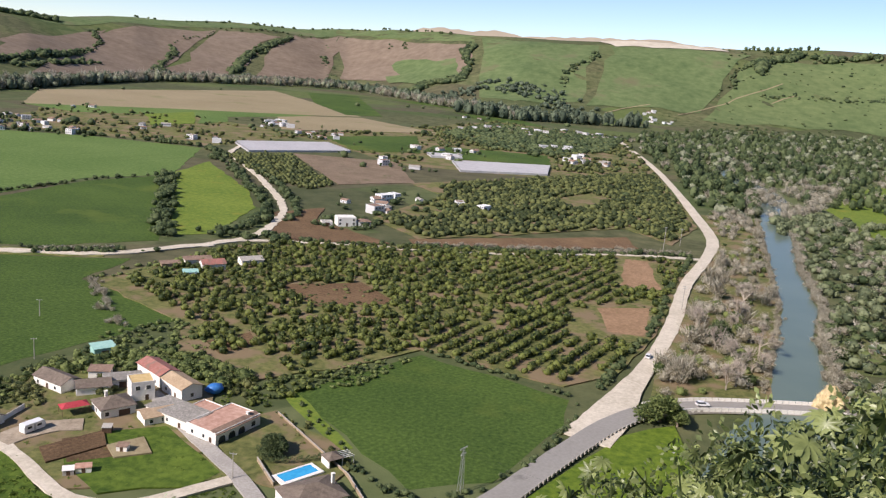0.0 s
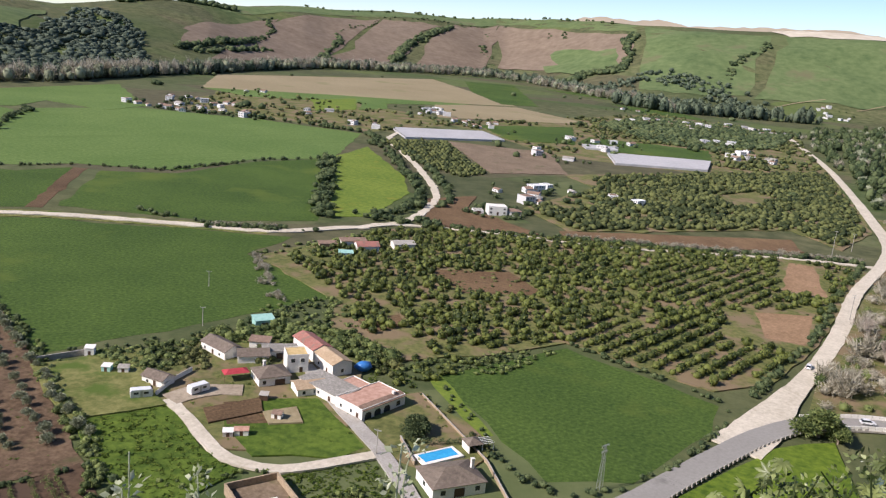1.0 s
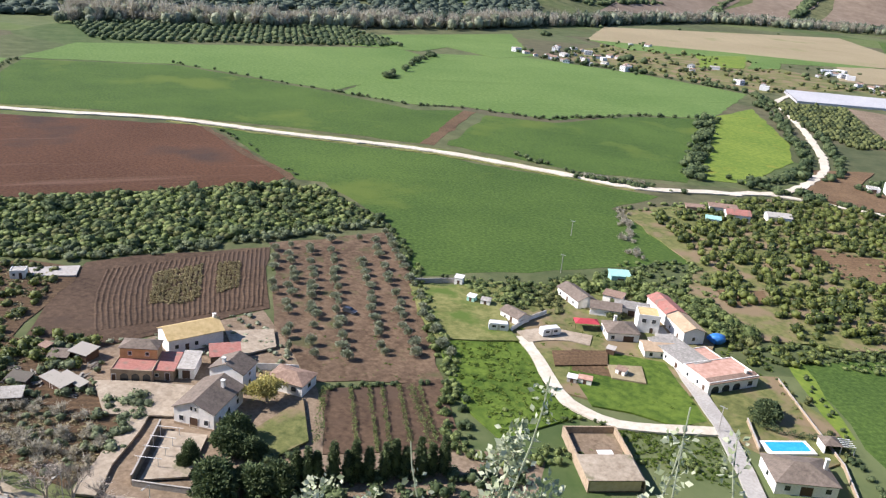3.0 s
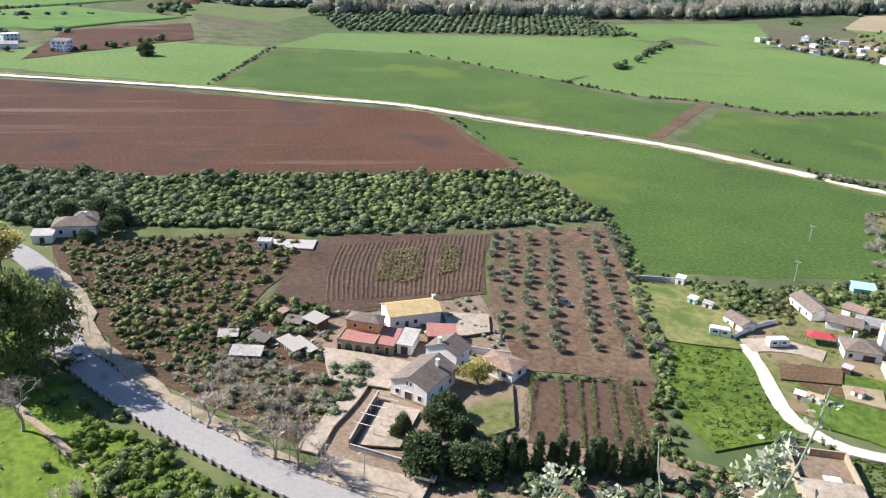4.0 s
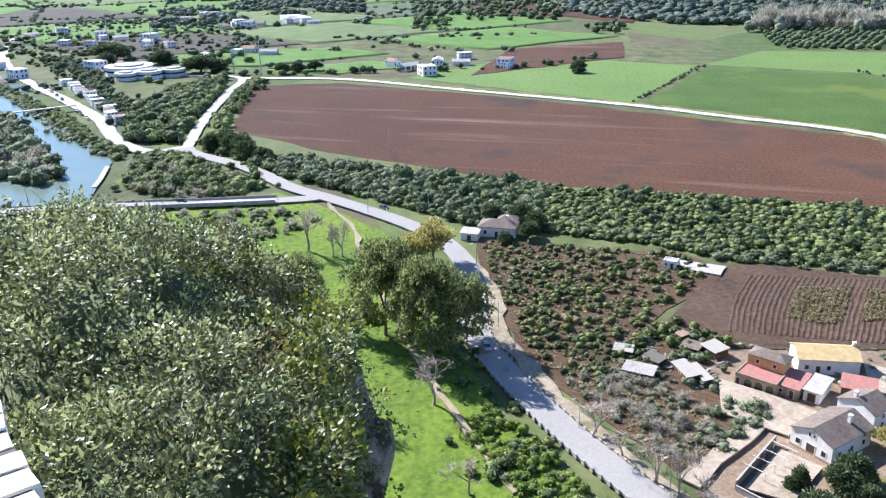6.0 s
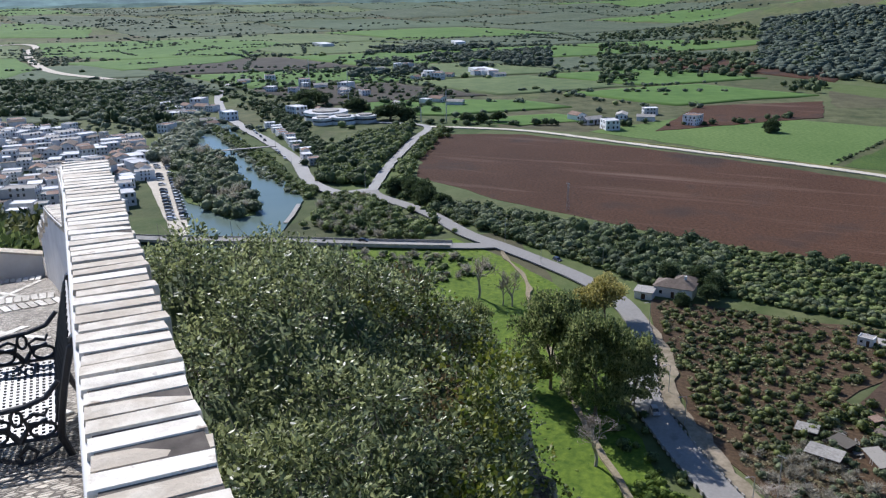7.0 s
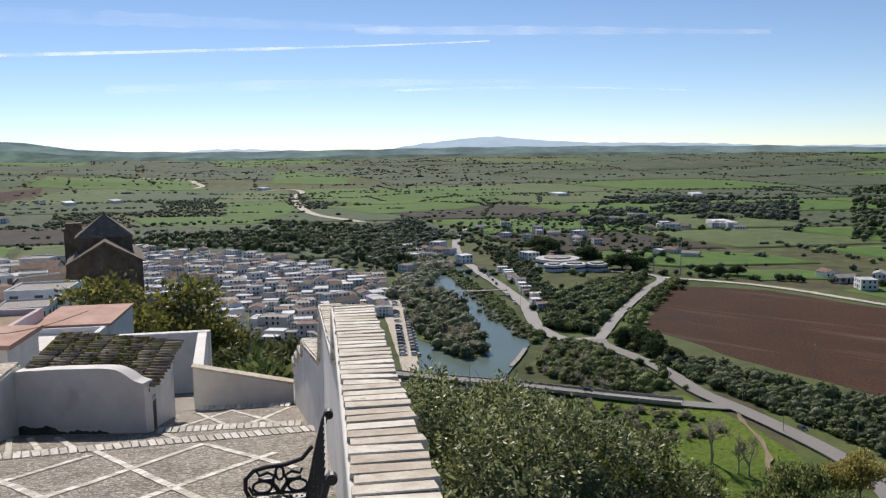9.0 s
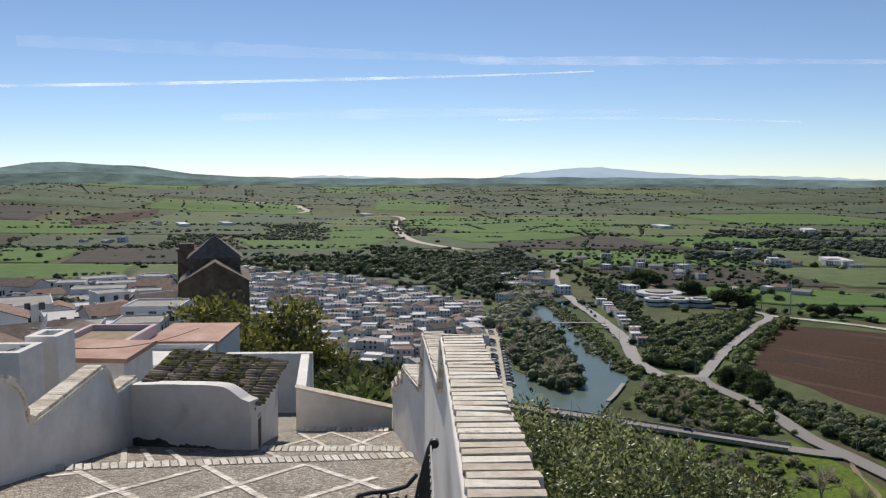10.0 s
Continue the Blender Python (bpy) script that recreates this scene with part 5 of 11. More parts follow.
hill_quad("ploughed_hill", [(16.9, 0.17), (8.4, 0.46), (8.1, 0.74), (17.0, 0.73)], "soil_hill", "pale brown ploughed hillside", 5, 2.4)
hill_quad("green_hill", [(13.6, 0.22), (8.4, 0.36), (9.2, 0.57), (13.2, 0.50)], "hill_bright", "green slope at the foot of the hills", 6, 3.2)
hill_quad("green_hill", [(35.0, 0.74), (17.2, 0.76), (17.0, 0.95), (38.0, 0.92)], "hill_bright", "green strip along the ridge", 10, 1.4)
hill_quad("green_hill", [(16.9, 0.76), (8.0, 0.77), (8.0, 0.95), (17.0, 0.95)], "hill_green", "pale green strip along the ridge", 13, 1.4)
hill_quad("green_hill", [(7.4, 0.20), (0.6, 0.25), (-0.2, 0.80), (7.6, 0.85)], "hill_bright", "smooth green hillside", 7, 1.6)
hill_quad("green_hill", [(0.2, 0.22), (-7.2, 0.24), (-9.8, 0.80), (-1.0, 0.80)], "hill_bright", "smooth green rounded hill", 8, 2.0)
hill_quad("green_hill", [(-7.4, 0.16), (-20.0, 0.12), (-20.0, 0.74), (-10.2, 0.78)], "hill_green", "green slope with scattered shrubs", 9, 1.8)
hill_quad("quarry", [(-1.3, 0.80), (-8.4, 0.82), (-7.6, 0.98), (0.5, 0.98)], "chalk", "pale bare quarry ground on the ridge", 11, 2.4)
hill_quad("hill_field", [(54.0, 0.46), (47.0, 0.50), (45.5, 0.74), (55.0, 0.72)], "hill_green", "pale green clearing above the woods", 14, 2.4)
hill_quad("hill_field", [(63.0, 0.40), (57.0, 0.43), (56.0, 0.60), (63.0, 0.58)], "soil_hill", "tan clearing above the woods", 15, 2.4)


def polar_sown(n, az0, az1, r0, r1, rmin, rmax, tall, seed, keep=None):
    r = np.random.default_rng(seed)
    az, rr = np.radians(r.uniform(az0, az1, n)), np.sqrt(r.uniform(r0 * r0, r1 * r1, n))
    x, y = -np.sin(az) * rr, np.cos(az) * rr
    if keep is not None:
        ok = keep(x, y)
        x, y = x[ok], y[ok]
    rad = r.uniform(rmin, rmax, len(x))
    return np.column_stack([x, y, rad, rad * r.uniform(*tall, len(x))])


def gully(az0, s0, az1, s1, n, seed, rmin=5, rmax=10):
    r = np.random.default_rng(seed)
    q = r.uniform(0, 1, n)
    az = az0 + (az1 - az0) * q + r.normal(0, 0.13, n) + 0.35 * np.sin(q * 7 + seed)
    s = s0 + (s1 - s0) * q + r.normal(0, 0.012, n)
    rr = np.interp(az, RA, RB) * (1 - s) + np.interp(az, RA, RC) * s
    rad = r.uniform(rmin, rmax, n)
    return np.column_stack([-np.sin(np.radians(az)) * rr, np.cos(np.radians(az)) * rr, rad, rad * r.uniform(1.2, 1.8, n)])


HT = np.concatenate([gully(31.8, 0.66, 32.9, 0.38, 70, 1, 3, 6), gully(24.8, 0.70, 27.5, 0.47, 30, 2, 2, 4), gully(27.7, 0.46, 28.4, 0.12, 90, 3, 4, 8), gully(20.6, 0.64, 24.3, 0.20, 190, 4, 5, 9), gully(20.9, 0.60, 24.0, 0.25, 110, 41, 4, 8),
                     gully(17.1, 0.73, 17.7, 0.42, 40, 5, 2.5, 5), gully(17.7, 0.44, 17.4, 0.16, 50, 51, 3, 6), gully(8.0, 0.74, 8.9, 0.38, 110, 6, 5, 9), gully(8.9, 0.40, 12.7, 0.12, 150, 61, 5, 10), gully(37.6, 0.28, 33.0, 0.40, 130, 7, 5, 9), gully(36.5, 0.24, 32.0, 0.30, 70, 71, 4, 8),
                     gully(12.6, 0.69, 13.4, 0.64, 14, 8, 3, 5), gully(-0.1, 0.70, 1.8, 0.40, 60, 9, 3, 6), gully(-9.8, 0.74, -8.7, 0.45, 50, 10, 3, 6), gully(-10.0, 0.60, -12.4, 0.86, 150, 11, 6, 12), gully(-13.4, 0.80, -20.0, 0.80, 110, 12, 6, 13), gully(-11.0, 0.40, -19.0, 0.45, 60, 13, 3, 6), gully(34, 0.80, 41, 0.95, 120, 14, 6, 11), gully(30, 0.92, 9, 0.93, 60, 15, 3, 6), gully(24.8, 0.71, 18, 0.73, 30, 16, 3, 5)])
RT = np.concatenate([gully(-9.0, 0.95, -13.5, 0.97, 16, 81, 5, 8), gully(-11.0, 0.86, -12.6, 0.93, 26, 82, 4, 7)])
RT[:, 3] *= 1.3
scatter("ridge_trees", TALL, RT, "leaf_dark", "tall dark trees on the skyline of the hill", "trees")
scatter("hill_trees", LUMPS, HT, "leaf_dark", "dark trees in the gullies of the hills", "trees")
# belt of trees at the foot of the northern hills
belt = np.concatenate([gully(46, -0.02, 36, -0.05, 260, 21, 5, 9), gully(37, -0.05, 26, -0.03, 260, 22, 5, 10), gully(27, 0.0, 14, 0.02, 260, 23, 5, 10), gully(15, 0.0, 3, 0.0, 220, 24, 5, 10), gully(9, -0.18, -4, -0.12, 120, 25, 6, 12)])
belt[:, 3] *= 1.8
scatter("tree_belt", TALL, belt, "leaf_far", "belt of tall dark trees along the river", "trees")
belt = np.concatenate([gully(70, 0.0, 40, -0.06, 330, 31, 5, 9), gully(44, -0.06, 20, -0.05, 240, 32, 5, 10), gully(21, -0.06, 4, -0.06, 120, 33, 5, 9)])
belt[:, 3] *= 1.75
scatter("tree_belt", LOOSE, belt[::2] + np.array([6, -9, 0, 0]), "leaf_olive", "grey-green poplars along the river", "trees")
scatter("tree_belt", BARE, belt, "leaf_grey", "pale winter poplars along the river", "trees")
# wooded slope
def wooded(x, y):
    """Woods fill the slope but for the clearings higher up and the ploughed hill."""
    az, rr = np.degrees(np.arctan2(-x, y)), np.hypot(x, y)
    q = (rr - np.interp(az, RA, RB)) / (np.interp(az, RA, RC) - np.interp(az, RA, RB))
    top = np.interp(az, [40, 43, 46, 52, 58, 64, 82], [0.42, 0.85, 0.50, 0.44, 0.42, 0.38, 0.7])
    return (q < top + 0.03 * wave(x, y, 60, 3.0)) & (q > -0.03)


# oak colour lifted towards grey, with the haze of distance in it
M["leaf_wood"] = material("dense_oak_leaves", (0.050, 0.072, 0.050), (0.128, 0.160, 0.110), 0.5, 0.02, 0.8, 0.0, island=0.6, translucent=0.2)
scatter("woods", FARC, polar_sown(9000, 40, 82, 980, 2000, 5.0, 9.5, (1.1, 1.6), 41, wooded), "leaf_wood", "dark wooded hillside", "woods")
scatter("woods", FARL, polar_sown(1300, 78, 92, 860, 2000, 4, 7.5, (1.2, 1.8), 42, lambda x, y: wave(x, y, 120, 2.0) > -0.1), "leaf_dark", "dark groves beyond the fields", "woods")
scatter("slope_shrubs", LUMPS, polar_sown(420, -26, -8, 1500, 2500, 2, 5, (1.0, 1.5), 43), "leaf_dark", "shrubs dotted over a green slope", "shrubs")
scatter("farm_trees", LUMPS, polar_sown(420, -4, 40, 640, 1750, 3, 6, (1.2, 1.8), 44, lambda x, y: (wave(x, y, 55, 5.0) > 0.35) & (x < 60) & ~inside([(-694, 941), (-833, 1170), (-659, 1700), (-190, 1098), (-356, 947)], x, y) & ~inside([(-460, 340), (-620, 580), (-575, 690), (-300, 720), (-180, 480), (-200, 370)], x, y)), "leaf_dark", "scattered trees among farms", "trees")
# western plain
OPEN = []


def parcel(x, y):
    """Which parcel of the plain a place lies in, and how near its border, for hedges."""
    x, y = np.asarray(x, float), np.asarray(y, float)
    d = np.maximum(-x * 0.85 - y * 0.53, 500.0) + 26 * wave(x, y, 70, 2.0)
    b = -x * 0.53 + y * 0.85 + 0.3 * d + 26 * wave(x, y, 80, 8.0)
    i = np.log(d / 500) / 0.21
    n = np.floor(i)
    j = b / np.clip(0.22 * 500 * np.exp(0.21 * n), 170, 520) + 0.37 * n
    return n, np.floor(j), np.minimum(np.minimum(i % 1, 1 - i % 1), np.minimum(j % 1, 1 - j % 1))


def use_of(n, j):
    q = np.sin(n * 12.99 + j * 78.23) * 437.5
    return q - np.floor(q)


def plain(x, y):
    n, j, edge = parcel(x, y)
    wood = (use_of(n, j) < 0.36) & (wave(x, y, 30, 7.0) > -0.5)
    ok = (wood | (edge < 0.014)) & ~((x > -690) & (y > -160))
    for c in OPEN:
        ok &= ~inside(c, x, y)
    return ok


def plain_field(corners, mat, label, z=1.3):
    """A field on sloping land, draped over it."""
    OPEN.append(list(corners))
    pts = outline(corners, 32.0, 2.5, len(label))
    c = np.mean(pts, 0)
    rings = [np.array(pts) * k + c * (1 - k) for k in (1.0, 0.985, 0.86, 0.73, 0.6, 0.47, 0.34, 0.22, 0.1)]
    v = [(x, y, sheet(x, y) + z - (1.6 if q == 0 else 0)) for q, ring in enumerate(rings) for x, y in ring] + [(c[0], c[1], sheet(*c) + z)]
    n = len(pts)
    f = [(k * n + i, k * n + (i + 1) % n, (k + 1) * n + (i + 1) % n, (k + 1) * n + i) for k in range(8) for i in range(n)] + [(8 * n + i, 8 * n + (i + 1) % n, 9 * n) for i in range(n)]
    ob = new("plain_field", mesh_of("plain_field", v, f, M[mat], True))
    tagged(ob, label, "field", kind="structure")


M["plain_green"] = material("bright_far_crop", (0.070, 0.140, 0.030), (0.118, 0.200, 0.046), 0.05, 0.004, 0.95, 0.3, 0.5)
plain_field([(-1688, -1311), (-1852, -932), (-1709, -727), (-1345, -658), (-1259, -825), (-1332, -1026)], "plain_green", "bright green far field")
plain_field([(-1195, -889), (-1301, -742), (-1421, -627), (-1208, -611), (-1064, -699)], "plain_green", "bright green field by a white road")
plain_field([(-1225, -1140), (-1300, -1063), (-1091, -853), (-860, -757), (-853, -800)], "plain_green", "long bright field on the plain")
plain_field([(-795, -274), (-787, -97), (-744, -47), (-681, -150), (-686, -221)], "plain_green", "bright pasture behind the halls", 0.9)
plain_field([(-664, -142), (-703, -58), (-665, -16), (-636, -79)], "plain_green", "small bright pasture by the road", 0.5)
plain_field([(-911, -1054), (-982, -848), (-831, -800), (-808, -911)], "plain_green", "narrow bright strip beyond the town", 0.9)
plain_field([(-1557, -1418), (-1627, -1311), (-1291, -1040), (-1199, -1168)], "hill_green", "pale green far field")
plain_field([(-2331, -1929), (-2287, -1575), (-1883, -1316), (-1858, -1559)], "plain_green", "far green rise")
plain_field([(-1492, -2141), (-1851, -2219), (-1735, -2107), (-1436, -2034)], "plain_green", "far sunny green strip")
plain_field([(-1001, -1574), (-1377, -1809), (-1509, -1743), (-1166, -1383), (-1051, -1512)], "hill_green", "muted green far field")
plain_field([(-1064, -1761), (-1389, -1919), (-1149, -1610), (-917, -1560)], "soil_red", "reddish brown far field")
plain_field([(-1305, 30), (-1212, 267), (-961, 214), (-1064, 134), (-1128, 40)], "soil_red", "red ploughed field before far woods")


def far_road(pts, width, label, mat="dirt"):
    line = smooth_line(pts, 25.0)
    nrm = sides(line)
    v, f = [], []
    for p, q in zip(line[:, :2], nrm):
        for k in (1, -1):
            x, y = p + q * width / 2 * k
            v.append((x, y, sheet(x, y) + 1.6))
    f = [(2 * i, 2 * i + 1, 2 * i + 3, 2 * i + 2) for i in range(len(line) - 1)]
    tagged(new("far_road", mesh_of("far_road", v, f, M[mat])), label, "road", kind="structure")


BELT = sown([(-960, -330), (-1540, -480), (-1620, -150), (-1000, -90), (-1084, -224)], 1300, 4.0, 8.0, (1.1, 1.7), 541)
scatter("far_woods", FARL, np.concatenate([BELT[wave(BELT[:, 0], BELT[:, 1], 75, 3.3) > -0.05], sown([(-782, -539), (-1020, -604), (-842, -454), (-640, -380), (-602, -391)], 300, 3.5, 7.0, (1.1, 1.7), 542)]), "leaf_wood", "dark belt of woods on the plain", "woods")
far_road([(-950, -640), (-1025, -769), (-1136, -887), (-1305, -1035), (-1450, -1150), (-1590, -1240), (-1660, -1330), (-1600, -1370)], 14, "white winding road on the plain")
for pts in ([(195, 1902), (257, 1974), (319, 2039), (334, 2061), (391, 2112), (457, 2169)], [(419, 2067), (448, 2097), (484, 2120)], [(36, 1836), (72, 1887), (135, 1941)]):
    far_road(pts, 3.2, "pale track climbing the green hillside", "soil_pale")
far_road([(-1640, -1640), (-1715, -1681), (-1800, -1800), (-1930, -1930), (-1905, -2033), (-1873, -2105)], 16, "far white road over a rise")


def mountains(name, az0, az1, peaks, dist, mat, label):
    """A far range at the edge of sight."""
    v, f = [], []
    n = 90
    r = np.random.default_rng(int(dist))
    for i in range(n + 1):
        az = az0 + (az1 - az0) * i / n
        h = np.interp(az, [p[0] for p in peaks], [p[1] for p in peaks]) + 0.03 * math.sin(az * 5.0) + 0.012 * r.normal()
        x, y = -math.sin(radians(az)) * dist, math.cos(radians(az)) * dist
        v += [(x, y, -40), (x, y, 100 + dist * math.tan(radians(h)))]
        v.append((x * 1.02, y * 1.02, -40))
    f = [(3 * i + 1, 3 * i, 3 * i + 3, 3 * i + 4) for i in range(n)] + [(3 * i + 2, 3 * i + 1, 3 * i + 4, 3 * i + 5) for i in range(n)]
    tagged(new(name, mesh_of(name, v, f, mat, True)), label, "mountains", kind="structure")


# emission for far ranges: haze and daylight are put into the glowing colour
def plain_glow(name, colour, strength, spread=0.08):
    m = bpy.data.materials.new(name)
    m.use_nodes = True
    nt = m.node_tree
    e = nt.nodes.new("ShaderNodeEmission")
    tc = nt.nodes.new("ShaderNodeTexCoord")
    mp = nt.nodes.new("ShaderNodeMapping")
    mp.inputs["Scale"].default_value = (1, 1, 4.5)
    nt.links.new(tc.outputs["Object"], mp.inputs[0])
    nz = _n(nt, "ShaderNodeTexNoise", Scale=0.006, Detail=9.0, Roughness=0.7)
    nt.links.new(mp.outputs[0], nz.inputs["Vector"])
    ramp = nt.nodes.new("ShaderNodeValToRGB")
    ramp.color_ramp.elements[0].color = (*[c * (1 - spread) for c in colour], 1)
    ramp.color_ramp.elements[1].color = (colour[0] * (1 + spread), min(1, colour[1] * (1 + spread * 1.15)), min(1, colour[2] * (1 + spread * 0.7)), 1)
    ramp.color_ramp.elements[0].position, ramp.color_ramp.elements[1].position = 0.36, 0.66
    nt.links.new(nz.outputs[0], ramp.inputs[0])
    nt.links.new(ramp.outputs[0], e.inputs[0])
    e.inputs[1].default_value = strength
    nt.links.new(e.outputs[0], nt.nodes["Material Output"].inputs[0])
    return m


# the blue and the paleness of these ranges are haze, set as glowing colour
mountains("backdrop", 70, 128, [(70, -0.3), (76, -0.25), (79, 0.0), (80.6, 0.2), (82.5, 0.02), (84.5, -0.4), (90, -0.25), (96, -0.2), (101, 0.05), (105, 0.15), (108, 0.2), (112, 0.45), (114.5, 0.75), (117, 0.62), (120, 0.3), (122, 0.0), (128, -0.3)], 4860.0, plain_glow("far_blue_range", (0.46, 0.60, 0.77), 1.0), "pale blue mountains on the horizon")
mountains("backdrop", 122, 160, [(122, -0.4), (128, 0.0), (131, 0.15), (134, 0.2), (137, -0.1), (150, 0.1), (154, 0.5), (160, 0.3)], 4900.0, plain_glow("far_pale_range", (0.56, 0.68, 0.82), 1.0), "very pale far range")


def plain_hedges(n, r0, r1, seed, rmin, rmax, per):
    """Straight field hedges, most of them running across the valley."""
    r = np.random.default_rng(seed)
    rows = []
    for _ in range(n):
        az, rr = radians(r.uniform(86, 157)), math.sqrt(r.uniform(r0 * r0, r1 * r1))
        x, y = -math.sin(az) * rr, math.cos(az) * rr
        if x > -690 and y > -160 or inside(TOWN_AREA, [x], [y])[0]:
            continue
        a = az + r.normal() * 0.35 + (math.pi / 2 if r.uniform() < 0.2 else 0)
        L = r.uniform(60, 300) * rr / 1500
        k = max(4, int(L * per))
        q = r.uniform(-0.5, 0.5, k) * L
        rad = r.uniform(rmin, rmax, k)
        rows.append(np.column_stack([x + np.cos(a) * q + r.normal(size=k) * 2, y + np.sin(a) * q + r.normal(size=k) * 2, rad, rad * r.uniform(1.0, 1.7, k)]))
    return np.concatenate(rows)


TOWN_AREA = [(-345, -240), (-425, -268), (-520, -330), (-640, -480), (-640, -680), (-450, -680), (-400, -560), (-340, -420), (-290, -300)]
scatter("plain_hedges", FARL, plain_hedges(120, 700, 2000, 61, 2.2, 4.4, 0.14), "leaf_far", "dark hedgerows between fields on the plain", "hedge")
scatter("plain_hedges", FARC, plain_hedges(170, 1800, 4100, 62, 3.0, 5.5, 0.05), "leaf_far", "far hedgerows on the rising plain", "hedge")
# grove and dull crop colours are muted and bluer to hold distance haze
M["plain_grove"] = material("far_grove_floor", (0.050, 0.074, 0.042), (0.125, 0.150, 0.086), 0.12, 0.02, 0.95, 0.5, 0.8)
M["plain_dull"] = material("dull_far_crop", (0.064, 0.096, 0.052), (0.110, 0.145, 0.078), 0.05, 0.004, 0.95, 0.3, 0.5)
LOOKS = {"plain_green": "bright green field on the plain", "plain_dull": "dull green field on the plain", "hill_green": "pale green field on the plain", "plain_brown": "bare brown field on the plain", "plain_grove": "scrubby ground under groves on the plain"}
done = list(OPEN)
for n in range(1, 11):
    d0, d1 = 500 * math.exp(0.21 * (n + 0.04)), 500 * math.exp(0.21 * (n + 0.96))
    w = min(max(0.22 * 500 * math.exp(0.21 * n), 170), 520)
    for j in range(-16, 22):
        use = float(use_of(float(n), float(j)))
        cs = []
        for d, q in ((d0, 0.03), (d1, 0.03), (d1, 0.97), (d0, 0.97)):
            b = (j + q - 0.37 * n) * w - 0.3 * d
            cs.append((-0.85 * d - 0.53 * b, -0.53 * d + 0.85 * b))
        mx, my = sum(p[0] for p in cs) / 4, sum(p[1] for p in cs) / 4
        az = math.degrees(math.atan2(-mx, my)) % 360
        far = math.hypot(mx, my)
        if not 84 < az < 158 or far > 4200 or far < 680 or mx > -760 and my > -330 or mx > -850 and -480 < my < -300 or inside(TOWN_AREA, [mx], [my])[0] or any(inside(c, [mx], [my])[0] for c in done):
            continue
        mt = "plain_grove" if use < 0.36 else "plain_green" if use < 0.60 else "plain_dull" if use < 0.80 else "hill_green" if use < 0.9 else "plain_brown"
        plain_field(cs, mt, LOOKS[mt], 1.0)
# hill colours glow and hold the blue-grey of distance haze
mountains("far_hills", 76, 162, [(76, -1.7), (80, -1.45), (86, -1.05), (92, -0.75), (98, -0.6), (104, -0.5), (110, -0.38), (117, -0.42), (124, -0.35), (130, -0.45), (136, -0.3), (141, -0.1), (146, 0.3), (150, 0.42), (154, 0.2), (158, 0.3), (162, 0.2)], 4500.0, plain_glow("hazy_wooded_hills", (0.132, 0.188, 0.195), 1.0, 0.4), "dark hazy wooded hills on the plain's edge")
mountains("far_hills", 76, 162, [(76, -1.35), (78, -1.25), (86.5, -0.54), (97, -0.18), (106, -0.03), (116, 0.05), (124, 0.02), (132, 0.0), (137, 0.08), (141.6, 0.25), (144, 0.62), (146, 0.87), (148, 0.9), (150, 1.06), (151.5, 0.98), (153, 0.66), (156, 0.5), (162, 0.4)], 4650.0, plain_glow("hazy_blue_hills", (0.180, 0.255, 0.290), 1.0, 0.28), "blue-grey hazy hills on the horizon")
scatter("plain_trees", FARL, polar_sown(14000, 84, 156, 640, 1900, 2.2, 5.0, (1.0, 1.5), 51, plain), "leaf_far", "dark trees and olive groves on the plain", "trees")
scatter("plain_trees", FARC, polar_sown(15000, 84, 160, 1700, 4200, 3.0, 6.5, (0.7, 1.0), 52, plain), "leaf_far", "far dark groves on the plain", "trees")
scatter("plain_shrubs", LUMPS, polar_sown(600, 86, 156, 560, 1500, 2.0, 5, (1.0, 1.6), 53, lambda x, y: (wave(x, y, 60, 9.0) > 0.1) & ~((x > -690) & (y > -160)) & ~np.any([inside(c, x, y) for c in done], axis=0)), "leaf_scrub", "green shrubs on the plain", "shrubs")
# these hills glow too, with their sunlit tone set as emission
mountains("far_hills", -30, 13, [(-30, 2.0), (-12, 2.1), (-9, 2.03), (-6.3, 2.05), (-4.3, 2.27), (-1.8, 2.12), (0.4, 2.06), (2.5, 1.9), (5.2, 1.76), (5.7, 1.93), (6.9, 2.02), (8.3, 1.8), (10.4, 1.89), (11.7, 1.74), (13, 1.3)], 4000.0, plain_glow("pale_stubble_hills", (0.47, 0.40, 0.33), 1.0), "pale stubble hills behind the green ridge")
scatter("woods", FARL, np.concatenate([hedge([(-330, 1840), (-270, 1930), (-200, 1960), (-124, 1940), (-70, 1850), (-30, 1790), (-10, 1740)], 0.42, 5, 9, 22.0, 71)]), "leaf_far", "dark grove at the foot of the green hills", "woods")
